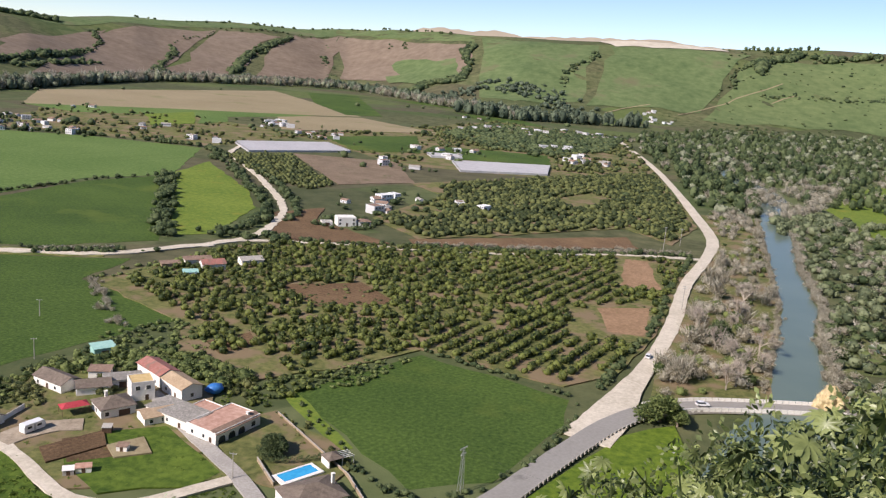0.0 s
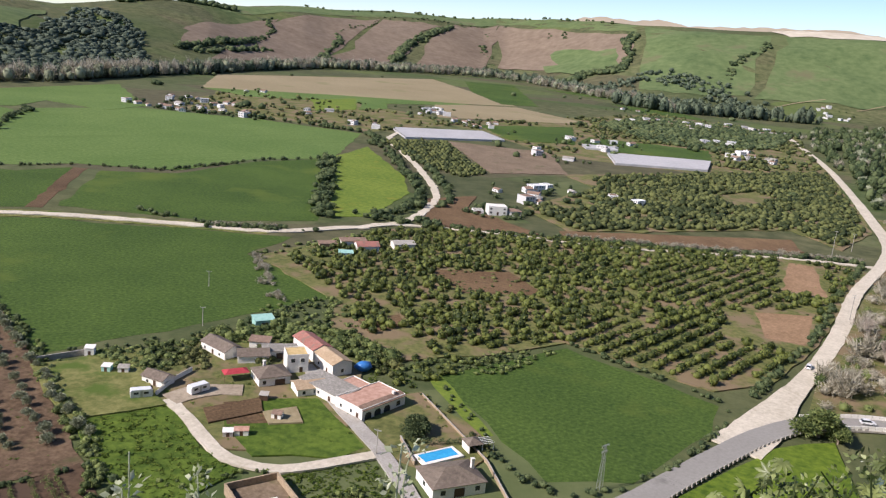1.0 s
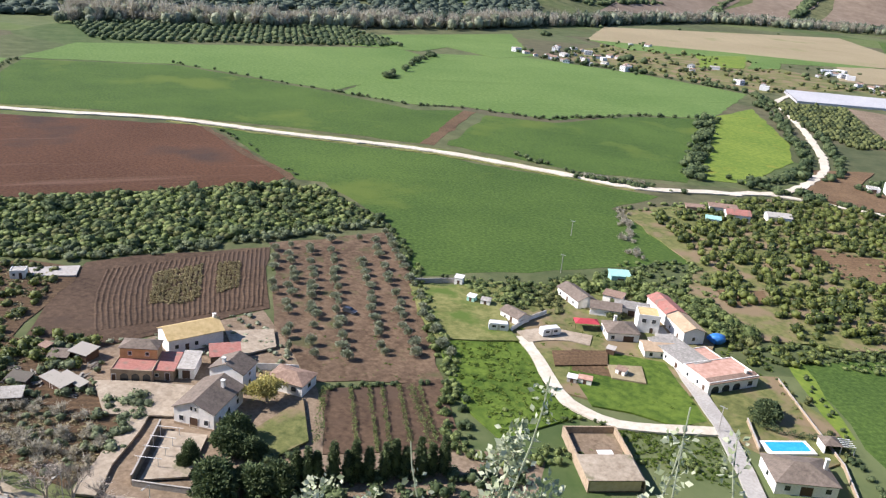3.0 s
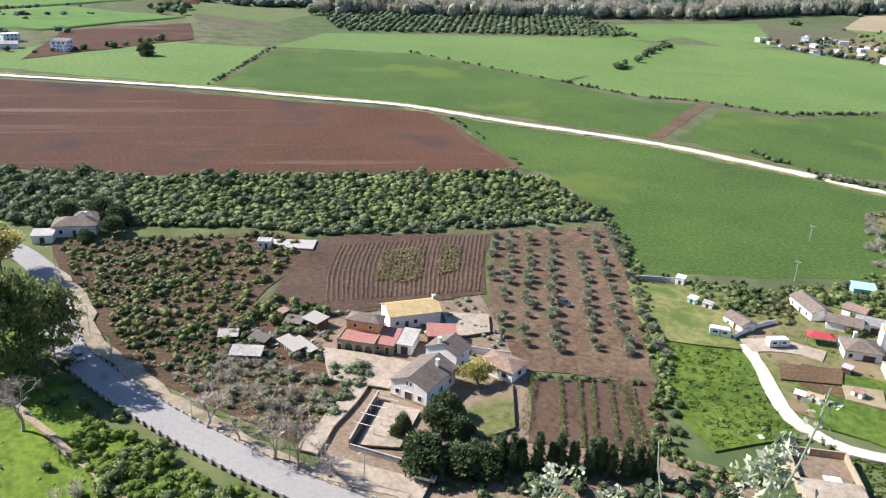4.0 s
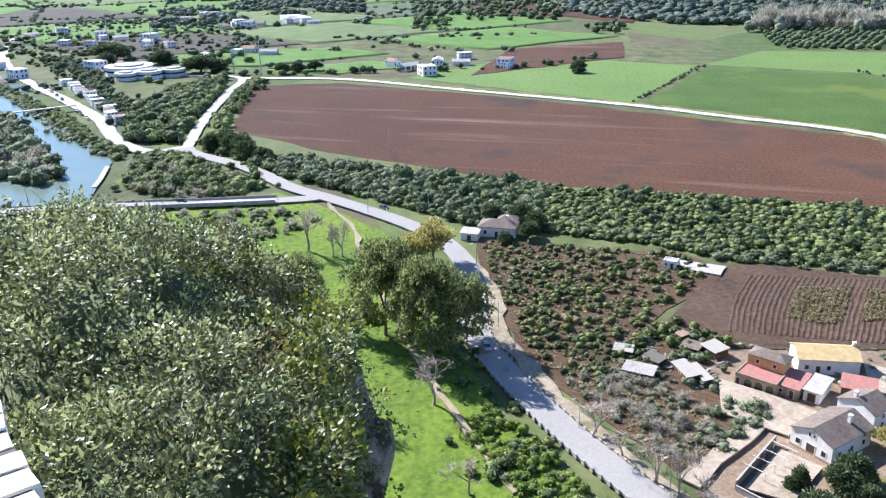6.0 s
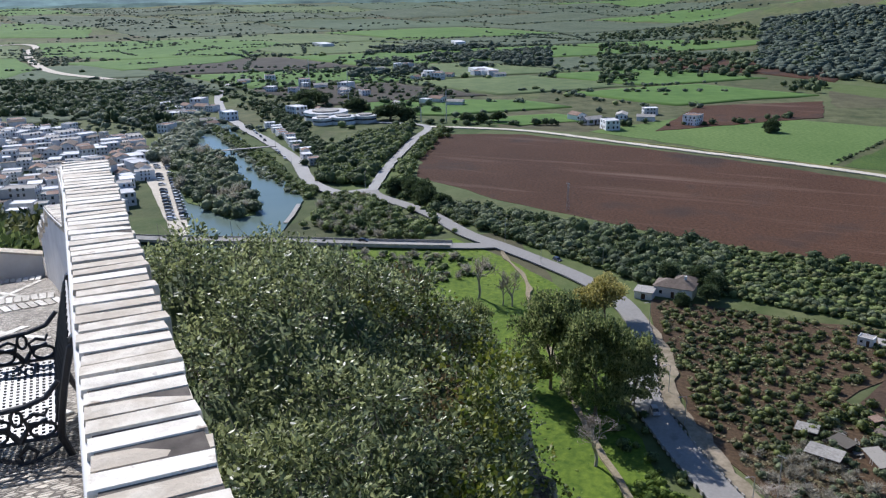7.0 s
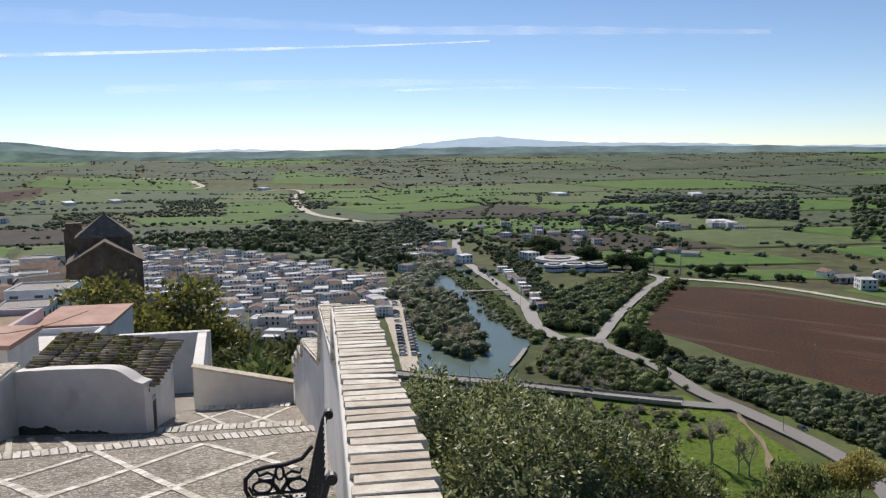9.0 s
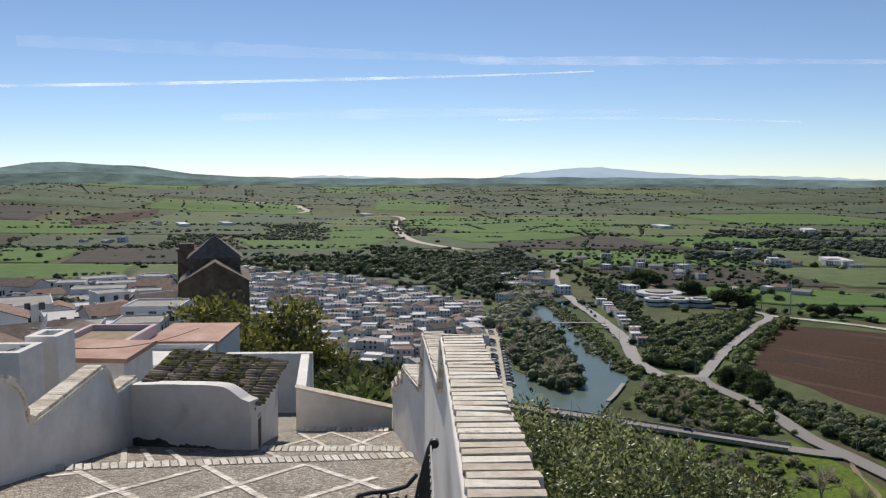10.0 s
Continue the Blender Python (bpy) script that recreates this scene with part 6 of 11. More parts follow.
# ---- buildings ----
def roof_geo(kind, L, W, h, rise, over=0.35, thick=0.14):
    g = Geo()
    a, b = L / 2 + over, W / 2 + over
    low = h - rise * over / (W / 2) if kind in ("gable", "hip") else h
    if kind == "gable":
        for s in (1, -1):
            q = [(-a, 0, h + rise), (a, 0, h + rise), (a, s * b, low), (-a, s * b, low)]
            if s > 0:
                q = q[::-1]
            g.add([(x, y, z) for x, y, z in q] + [(x, y, z + thick) for x, y, z in q], [(0, 1, 2, 3), (7, 6, 5, 4)] + [(i, 4 + i, 4 + (i + 1) % 4, (i + 1) % 4) for i in range(4)])
    elif kind == "hip":
        r = max(0.2, (L - W) / 2)
        base, top = [(-a, -b, low), (a, -b, low), (a, b, low), (-a, b, low)], [(-r, 0, h + rise), (r, 0, h + rise)]
        lift = [(x, y, z + thick) for x, y, z in base]
        g.add(base + lift + top, [(3, 2, 1, 0), (0, 1, 5, 4), (1, 2, 6, 5), (2, 3, 7, 6), (3, 0, 4, 7), (4, 5, 9, 8), (5, 6, 9), (6, 7, 8, 9), (7, 4, 8)])
    elif kind == "shed":
        q = [(-a, -b, h), (a, -b, h), (a, b, h + rise), (-a, b, h + rise)]
        g.add(q + [(x, y, z + thick) for x, y, z in q], [(3, 2, 1, 0), (4, 5, 6, 7)] + [(i, (i + 1) % 4, 4 + (i + 1) % 4, 4 + i) for i in range(4)])
    else:
        g.box(-L / 2 + 0.18, L / 2 - 0.18, -W / 2 + 0.18, W / 2 - 0.18, h - 0.35, h - 0.22)
    return g


def wall_geo(kind, L, W, h, rise):
    g = Geo()
    a, b = L / 2, W / 2
    if kind == "gable":
        v = [(-a, -b, -1), (a, -b, -1), (a, b, -1), (-a, b, -1), (-a, -b, h), (a, -b, h), (a, b, h), (-a, b, h), (-a, 0, h + rise), (a, 0, h + rise)]
        g.add(v, [(0, 1, 5, 4), (2, 3, 7, 6), (1, 2, 6, 9, 5), (3, 0, 4, 8, 7), (4, 5, 9, 8), (6, 7, 8, 9), (3, 2, 1, 0)])
    elif kind == "shed":
        v = [(-a, -b, -1), (a, -b, -1), (a, b, -1), (-a, b, -1), (-a, -b, h), (a, -b, h), (a, b, h + rise), (-a, b, h + rise)]
        g.add(v, [(0, 1, 5, 4), (2, 3, 7, 6), (1, 2, 6, 5), (3, 0, 4, 7), (4, 5, 6, 7), (3, 2, 1, 0)])
    elif kind == "flat":
        t = 0.18
        outer, inner = [(-a, -b), (a, -b), (a, b), (-a, b)], [(-a + t, -b + t), (a - t, -b + t), (a - t, b - t), (-a + t, b - t)]
        v = [(x, y, -1) for x, y in outer] + [(x, y, h) for x, y in outer] + [(x, y, h) for x, y in inner] + [(x, y, h - 0.4) for x, y in inner]
        f = [(3, 2, 1, 0)] + [(i, (i + 1) % 4, 4 + (i + 1) % 4, 4 + i) for i in range(4)] + [(4 + i, 4 + (i + 1) % 4, 8 + (i + 1) % 4, 8 + i) for i in range(4)] + [(8 + i, 8 + (i + 1) % 4, 12 + (i + 1) % 4, 12 + i) for i in range(4)] + [(12, 13, 14, 15)]
        g.add(v, f)
    else:
        g.box(-a, a, -b, b, -1, h)
    return g


def opening(parent, name, side, u, z, w, hh, L, W, frame_mat, pane_mat, sill=True):
    """A window or door on one side of a house: 0 front (-y), 1 right, 2 back, 3 left."""
    half = (W if side in (0, 2) else L) / 2
    ang = (0, 90, 180, 270)[side]
    m = pose(0, 0, 0, 0, 0, ang) @ Matrix.Translation((u, -half, z))
    t = 0.09
    g = Geo()
    for x0, x1, z0, z1 in ((-w / 2 - t, -w / 2, -t, hh + t), (w / 2, w / 2 + t, -t, hh + t), (-w / 2, w / 2, hh, hh + t), (-w / 2 - 0.05, w / 2 + 0.05, -t - 0.04, 0)):
        g.box(x0, x1, -0.07, 0.02, z0, z1)
    ob = part(name, g, frame_mat, parent)
    ob.matrix_basis = m
    p = part("pane" if name == "window" else "leaf", Geo().box(-w / 2, w / 2, -0.03, 0.01, 0, hh), pane_mat, ob)
    return ob


def slit(parent, name, side, u, z, w, hh, L, W, mat):
    """A plain shuttered window or door of a far house."""
    half = (W if side in (0, 2) else L) / 2
    ob = part(name, Geo().box(-w / 2, w / 2, -0.05, 0.02, 0, hh), mat, parent)
    ob.matrix_basis = pose(0, 0, 0, 0, 0, (0, 90, 180, 270)[side]) @ Matrix.Translation((u, -half, z))


def house(name, x, y, ang, L, W, h, kind, rise, label, wall="white", roof="tile", wins=(), doors=(), chimney=None, category="house", z=None, group=""):
    """wins: (side, along, height, width, tall); doors: (side, along, width, tall)."""
    base = float(land(x, y)) if z is None else z
    top = thing(name, label, category, group, at=pose(x, y, base, 0, 0, ang))
    part("wall", wall_geo(kind, L, W, h, rise), M[wall], top)
    part("roof", roof_geo(kind, L, W, h, rise), M[roof], top)
    for side, u, zz, w, hh in wins:
        opening(top, "window", side, u, zz, w, hh, L, W, M["white"], M["glass_dark"])
    for side, u, w, hh in doors:
        opening(top, "door", side, u, 0.05, w, hh, L, W, M["white"], M["wood_dark"])
    if chimney:
        cx, cy = chimney
        g = Geo().box(cx - 0.35, cx + 0.35, cy - 0.35, cy + 0.35, h, h + rise + 0.9).box(cx - 0.45, cx + 0.45, cy - 0.45, cy + 0.45, h + rise + 0.9, h + rise + 1.05)
        part("chimney", g, M["white"], top)
    return top


def arcade(parent, x0, x1, y, z, hh, n, mat, deep=0.4):
    """A row of round arches in a front wall."""
    w = (x1 - x0) / n
    g = Geo()
    rr = w * 0.36
    for i in range(n):
        c = x0 + w * (i + 0.5)
        pts = [(c - rr, z), (c - rr, z + hh - rr)] + [(c + rr * math.cos(a), z + hh - rr + rr * math.sin(a)) for a in np.linspace(math.pi, 0, 9)] + [(c + rr, z + hh - rr), (c + rr, z)]
        out = [(c - w / 2, z), (c - w / 2, z + hh + 0.5)] + [(px, z + hh + 0.5) for px, _ in pts[2:-2]] + [(c + w / 2, z + hh + 0.5), (c + w / 2, z)]
        k = len(pts)
        v = [(px, y, pz) for px, pz in out] + [(px, y, pz) for px, pz in pts] + [(px, y + deep, pz) for px, pz in pts]
        f = [(j, k + j, k + j + 1, j + 1) for j in range(k - 1)] + [(k + j, 2 * k + j, 2 * k + j + 1, k + j + 1) for j in range(k - 1)]
        g.add(v, [q[::-1] for q in f])
    return part("arcade", g, mat, parent)


# farm below the rock
fh = house("farmhouse", -145.7, 77.6, 122, 13, 9.4, 4.3, "gable", 2.0, "white farmhouse with a weathered gabled tile roof", "white", "tile_brown",
      wins=((3, -2.9, 1.2, 1.0, 1.2), (3, 2.9, 1.2, 1.0, 1.2), (3, -0.5, 4.1, 0.5, 0.9), (3, 0.5, 4.1, 0.5, 0.9), (0, -4, 1.2, 0.9, 1.2), (0, 0, 1.2, 0.9, 1.2), (0, 4, 1.2, 0.9, 1.2), (0, 4, 3.0, 0.9, 0.9)), doors=((3, 0, 1.9, 2.4),), chimney=(2.5, -2.0))
part("plinth", Geo().box(-6.56, -6.503, -4.75, 4.75, 0, 0.6), M["stone"], fh, "brown stone plinth")
house("farm_wing", -153.5, 88, 122, 6.5, 8.4, 5.2, "gable", 1.9, "white farm wing with a dark gabled roof", "white", "tile_brown", wins=((0, 0, 1.2, 0.9, 1.2), (0, 0, 3.4, 0.9, 0.9)), chimney=(-2.4, 1.0))
oc = house("arched_farmhouse", -170.6, 72.6, 49, 9.4, 8.5, 3.3, "flat", 0, "stone farmhouse with an arched porch and red terrace", "stone", "red_roof", doors=((0, -4.0, 0.9, 2.0),))
arcade(oc, -2.9, 4.7, -4.3, 0.0, 2.4, 3, M["stone"])
# dark panel on the wall gives the shade behind the porch arches
part("porch_shade", Geo().box(-2.8, 4.6, -4.27, -4.255, 0.0, 2.4), M["glass_dark"], oc)
house("farm_tower", -173.6, 75.2, 49, 8.6, 4.6, 5.9, "hip", 1.1, "orange rendered upper storey with a tiled hip roof", "ochre", "tile_brown", wins=((0, -2, 4.0, 0.8, 0.9), (0, 2, 4.0, 0.8, 0.9)))
house("farm_store", -167.4, 78.4, 49, 5.2, 8.0, 2.7, "shed", 0.5, "low store with a red sheet roof", "stone", "red_roof", doors=((0, 1.2, 1.0, 2.0),), wins=((0, -1.2, 1.0, 0.8, 0.8),))
house("farm_store", -165.0, 83.2, 49, 3.6, 8.0, 2.7, "shed", 0.4, "low store with a pale sheet roof", "white", "grey_roof", doors=((0, 0, 1.8, 2.2),))
house("yellow_roof_house", -178.2, 90.3, 82, 14, 8.2, 3.9, "gable", 1.9, "white house with a pale yellow gabled roof", "white", "tile_yellow", wins=((0, -5, 1.2, 0.9, 1.1), (0, 0, 1.2, 0.9, 1.1), (1, -1.8, 1.2, 0.8, 1.2), (1, 1.8, 1.2, 0.8, 1.2)), doors=((0, -2.4, 1.0, 2.1), (1, 0, 1.0, 2.1)), chimney=(6.3, 0.2))
house("red_barn", -164.8, 92.4, 63, 7.0, 5.0, 2.6, "shed", 0.9, "open store with a red sheet roof", "wood_dark", "red_roof", doors=((0, 0, 3.0, 2.0),))
house("bungalow", -145.2, 98.6, 27, 9.4, 7.0, 2.9, "hip", 1.3, "white bungalow with a tiled hip roof", "white", "tile", wins=((0, 2.5, 1.0, 1.3, 1.2), (1, 0, 1.0, 1.4, 1.2)), doors=((0, -2.4, 1.0, 2.1),))
house("bend_house", -276, 18, 75, 13, 8, 3.8, "hip", 1.9, "pale house with a brown hip roof at the bend", "white", "tile_brown", wins=((0, -4, 1.2, 1.0, 1.2), (0, 4, 1.2, 1.0, 1.2)), doors=((0, 0, 1.1, 2.2),), chimney=(3, 1))
house("bend_house", -284, 22, 75, 7, 6, 3.0, "hip", 1.5, "low wing with a brown hip roof", "white", "tile_brown", wins=((0, 0, 1.2, 1.0, 1.2),))
house("low_shed", -272, 8, 75, 6, 5, 2.6, "shed", 0.4, "low shed with a pale roof", "white", "grey_roof", doors=((0, 0, 1.4, 2.0),))
house("white_hut", -242.5, 70.0, 60, 4.2, 3.4, 2.8, "flat", 0, "small white flat-roofed hut", "white", "concrete", doors=((0, 0.8, 0.9, 2.0),), wins=((0, -1.0, 1.1, 0.7, 0.8),))
field("concrete_slab", [(-247, 74), (-240, 73), (-234, 83), (-241, 87)], "concrete", "pale concrete foundation slab", "slab", jitter=0.0, lift=0.75)
for sx, sy, sl, sw, sh, sa, top in [(-175, 45, 7.0, 4.0, 1.9, 62, "grey_roof"), (-175, 56, 7.6, 3.0, 1.7, 12, "timber"), (-173.5, 59, 7.8, 1.9, 1.5, 12, "timber"), (-185, 66, 5.0, 4.2, 2.1, 25, "timber"), (-181, 50, 4.6, 3.2, 1.6, 40, "timber"), (-186, 43.5, 4.4, 3.0, 1.6, 70, "grey_roof"), (-187, 61, 4.2, 3.4, 1.6, 50, "tile_brown"), (-193, 60, 2.2, 1.8, 1.7, 20, "tile")]:
    house("tin_shed", sx, sy, sa, sl, sw, sh, "shed", 0.4, "makeshift shed with a dirty sheet roof", "wood_dark", top, doors=((0, 0, 0.8, 1.4),), category="shed", group="makeshift sheds by the farm")
jr = np.random.default_rng(611)
for jx, jy in ((-178, 53), (-180, 57), (-183, 54), (-176, 62), (-169, 57), (-168, 61), (-188, 51), (-183, 46), (-179, 66)):
    heap = thing("scrap_heap", "heap of grey boards and scrap beside the sheds", "scrap", "scrap round the sheds", at=pose(jx, jy, 0.25, 0, 0, jr.uniform(0, 180)))
    for q in range(7):
        b = part("board", Geo().box(-jr.uniform(0.8, 1.7), jr.uniform(0.8, 1.7), -0.16, 0.16, 0, 0.06), M["timber"], heap)
        b.matrix_basis = pose(jr.normal() * 0.35, jr.normal() * 0.5, 0.06 + 0.07 * q, jr.uniform(-6, 6), jr.uniform(-5, 5), jr.normal() * 26)
pg = thing("pergola", "thin white pergola frame over the patio", "pergola", at=pose(-137.5, 62.5, 0.4, 0, 0, 132))
for px_ in (-5.5, -1.8, 1.8, 5.5):
    for py_ in (-1.6, 2.4):
        part("post", Geo().box(px_ - 0.05, px_ + 0.05, py_ - 0.05, py_ + 0.05, 0, 2.3), M["white"], pg)
    part("beam", Geo().box(px_ - 0.05, px_ + 0.05, -2.4, 3.0, 2.304, 2.4), M["white"], pg)

# village
vh = house("terrace_house", -83.8, 189.4, -21, 10.5, 16.0, 3.7, "flat", 0, "white house with a pink roof terrace and arched porch", "white", "pink_roof", wins=((1, 5.4, 1.0, 1.5, 1.4), (0, -3, 1.3, 0.8, 1.0), (0, 1, 1.3, 0.8, 1.0)), doors=((0, 3.4, 1.0, 2.1),), chimney=(3.6, 5.0))
# shade of this porch, also a dark panel set on the wall
part("porch_shade", Geo().box(5.26, 5.275, -7.4, 2.6, 0.1, 2.3), M["glass_dark"], vh)
ar = arcade(vh, -7.6, 2.8, -5.35, 0.0, 2.5, 3, M["white"])
ar.matrix_basis = pose(0, 0, 0, 0, 0, 90)
part("tiled_eave", Geo().add([(3.4, -8, 3.9), (5.7, -8, 3.2), (5.7, 8, 3.2), (3.4, 8, 3.9), (3.4, -8, 4.05), (5.7, -8, 3.35), (5.7, 8, 3.35), (3.4, 8, 4.05)], [(3, 2, 1, 0), (4, 5, 6, 7), (0, 1, 5, 4), (1, 2, 6, 5), (2, 3, 7, 6), (3, 0, 4, 7)]), M["tile"], vh)
house("lane_wing", -97.2, 190.6, -21, 16.5, 7.5, 3.2, "shed", 0.4, "long white wing along the lane with a grey roof", "white", "grey_roof", wins=((0, -5, 1.3, 0.7, 0.9), (0, 0, 1.3, 0.7, 0.9)), doors=((0, 4.5, 1.0, 2.1),))
house("garage", -91.5, 196.5, -21, 8, 5, 2.8, "flat", 0, "low annexe with a rusty flat roof", "white", "pink_roof")
house("pool_house", -50.6, 162.4, 44, 13, 10, 3.0, "hip", 2.0, "white house with a brown tiled hip roof by a pool", "white", "tile_brown", wins=((0, -4, 1.0, 1.2, 1.2), (3, 0, 1.0, 1.2, 1.2), (0, 4.5, 1.0, 1.2, 1.2)), doors=((0, 0, 2.6, 2.2),), chimney=(5.4, 0.4))
house("hip_roof_house", -115.4, 189.8, 49, 9.0, 8.0, 3.0, "hip", 1.8, "white house with a brown hip roof and porch", "white", "tile_brown", wins=((0, -3, 1.0, 1.0, 1.1), (3, 0, 1.0, 1.0, 1.1)), doors=((0, 1.5, 3.0, 2.1),), chimney=(-1.5, 1.5))
house("low_house", -102.6, 189.2, 48, 8.5, 6.2, 2.5, "gable", 1.0, "low white house with a patched pale roof", "white", "tile_pale", wins=((0, -2.5, 0.9, 0.9, 1.0), (0, 0.8, 0.9, 1.2, 1.0)), doors=((0, 3, 1.0, 2.0),))
house("cube_house", -113.6, 200.6, 40, 6.2, 6.4, 6.0, "flat", 0, "two-storey white cube house with a cream roof", "white", "tile_yellow", wins=((0, -1.4, 3.6, 1.2, 1.2), (0, 1.4, 3.6, 1.2, 1.2), (1, 0, 3.6, 1.0, 1.2)), doors=((0, 1, 1.0, 2.1),))
house("row_house", -115.4, 213.6, -33, 13, 6.4, 4.2, "gable", 1.2, "long white row house with red and brown roof", "white", "red_roof", wins=((0, -4, 1.2, 0.8, 1.0), (0, 0, 1.2, 0.8, 1.0), (0, 4, 1.2, 0.8, 1.0)))
house("row_house", -104.2, 206.2, -33, 11, 6.4, 4.2, "gable", 1.2, "white row house with a pale tile roof", "white", "tile_pale", wins=((0, -3, 1.2, 0.8, 1.0), (1, 0, 1.4, 0.9, 1.1)), doors=((0, 2, 1.0, 2.1),))
house("old_house", -138.6, 199.4, -20, 12, 6.4, 2.9, "gable", 1.4, "old white house with a mottled tile roof", "white", "tile_brown", wins=((0, -4, 1.0, 0.8, 0.9), (0, 3.4, 1.0, 0.8, 0.9)), doors=((0, 0, 1.0, 2.0),))
house("old_house", -127.6, 199.6, 36, 9.0, 6.2, 2.7, "gable", 1.2, "low house with a weathered roof", "white", "tile_brown", doors=((0, 1.5, 1.0, 2.0),))
house("long_shed", -122.5, 206.0, 34, 10, 4.4, 2.8, "shed", 0.5, "white shed with a pale sheet roof", "white", "grey_roof", doors=((0, 0, 2.0, 2.2),))
house("small_shed", -131.5, 209.5, 20, 6, 4, 2.6, "shed", 0.4, "small shed with a brown roof", "white", "tile", doors=((0, 0, 1.0, 2.0),))
house("turquoise_shed", -140.6, 225.4, 48, 6.4, 4.6, 3.0, "shed", 0.5, "pale turquoise sheet-metal shed", "turq", "turq", doors=((0, 0, 2.2, 2.2),))
house("garden_shed", -140.0, 172.2, -5, 7.2, 4.8, 2.5, "gable", 1.1, "old grey-roofed shed at a field edge", "white", "tile_brown", doors=((0, 1, 1.0, 2.0),), wins=((0, -1.6, 0.9, 0.7, 0.8),))
aw = thing("red_awning", "bright red fabric awning on posts", "awning", at=pose(-124, 185.2, 0.4, 0, 0, 48))
part("canopy", Geo().add([(-3.6, -2, 2.3), (3.6, -2, 2.3), (3.6, 2, 2.3), (-3.6, 2, 2.3), (-1.8, 0, 3.2), (1.8, 0, 3.2)], [(0, 1, 5, 4), (1, 2, 5), (2, 3, 4, 5), (3, 0, 4)]), M["awning_red"], aw)
for px, py in ((-3.4, -1.8), (3.4, -1.8), (3.4, 1.8), (-3.4, 1.8)):
    part("post", Geo().tube([(px, py, 0), (px, py, 2.35)], [0.06, 0.06], 6), M["wood_dark"], aw)
tent = new("blue_tarpaulin", mesh_of("blue_tarpaulin", *[a.tolist() for a in (lump(5, 2, 0.25)[0] * np.array([2.6, 2.0, 1.7]), lump(5, 2, 0.25)[1])], M["blue"], True))
tent.matrix_basis = pose(-96, 210, 1.7, 0, 0, 30)
tagged(tent, "bright blue tarpaulin over a stack", "tarpaulin")
yd = thing("walled_roof_terrace", "concrete yard and roof behind brown walls", "building", at=pose(-80.5, 133.5, 0, 0, 0, -37))
part("floor_slab", Geo().box(-10, 10, -6, 6, 0, 1.0), M["farm_dirt"], yd)
for nm, b in (("side_wall", (-10.2, 10.2, 5.7, 6.1, 0, 2.6)), ("side_wall", (-10.2, 10.2, -6.1, -5.7, 0, 2.6)), ("end_wall", (-10.5, -10.1, -6.1, 6.1, 0, 2.6))):
    part(nm, Geo().box(*b), M["stone"], yd)
part("roof_slab", Geo().box(1.5, 10.6, -6.4, 5.4, 3.0, 3.25), M["yard"], yd)
part("wall", Geo().box(2, 10.2, -6.0, 5.0, 0.5, 3.0), M["cream"], yd)
part("white_sheet", Geo().box(-1.6, 1.2, -1, 2.4, 2.2, 2.27), M["white"], yd)

# orchard houses and settlements to the north
house("red_roof_house", -154.8, 333.5, 40, 10, 7, 3.4, "gable", 1.5, "white house with a bright red roof", "white", "red_roof", wins=((0, -3, 1.1, 0.9, 1.1), (0, 3, 1.1, 0.9, 1.1)), doors=((0, 0, 1.0, 2.0),))
house("orchard_house", -143.5, 349, 40, 10, 7, 3.0, "gable", 1.2, "white house under dark trees", "white", "grey_roof", doors=((0, 0, 1.0, 2.0),))
house("orchard_house", -164, 338, 40, 12, 5, 3.0, "shed", 0.5, "long low white outbuilding", "white", "tile", doors=((0, 0, 1.0, 2.0),))
house("small_shed", -158, 319, 30, 6, 4, 2.4, "shed", 0.4, "low grey-green shed at the orchard", "white", "turq")
house("small_shed", -172, 328, 40, 8, 4, 2.4, "shed", 0.4, "low shed with a brown tile roof", "stone", "tile")
house("white_villa", -131, 458, 30, 11, 8, 5.4, "flat", 0, "white two-storey villa among citrus trees", "white", "white", wins=((0, -4, 1.1, 1.2, 1.2), (0, 4, 1.1, 1.2, 1.2), (0, -4, 3.4, 1.2, 1.0), (0, 4, 3.4, 1.2, 1.0)), doors=((0, 0, 1.2, 2.1),))
house("villa_wing", -121.5, 463, 30, 7, 7, 3.0, "hip", 1.1, "low white villa wing with a tiled roof", "white", "tile", wins=((0, -1.8, 1.1, 1.0, 1.1), (0, 1.8, 1.1, 1.0, 1.1)))
house("villa_garage", -140.5, 452, 30, 6, 6, 2.6, "flat", 0, "low white garage beside the villa", "white", "concrete", doors=((0, 0, 2.6, 2.1),))
VT = sown([(-150, 444), (-146, 474), (-112, 476), (-112, 452), (-128, 440)], 46, 1.4, 3.2, (1.3, 2.0), 457, ([(-138, 452), (-138, 464), (-124, 464), (-124, 452)],))
scatter("villa_trees", BUSHY, VT, "leaf_dark", "dark garden trees round the white villa", "trees")
fr = np.random.default_rng(99)
PROTO, SPEC = [], [(9, 7, 3.2, "gable", 1.4, "tile"), (11, 8, 5.6, "flat", 0, "white_far"), (8, 7, 6.2, "gable", 1.3, "tile"), (12, 7, 3.0, "gable", 1.3, "grey_roof"), (7.5, 7, 8.2, "flat", 0, "concrete"), (10, 9, 6.0, "flat", 0, "tile"), (13, 8, 6.4, "gable", 1.6, "tile_brown"), (14, 9, 7.2, "flat", 0, "concrete"), (9, 6.5, 4.6, "shed", 0.7, "tile_brown")]
SLITS = []
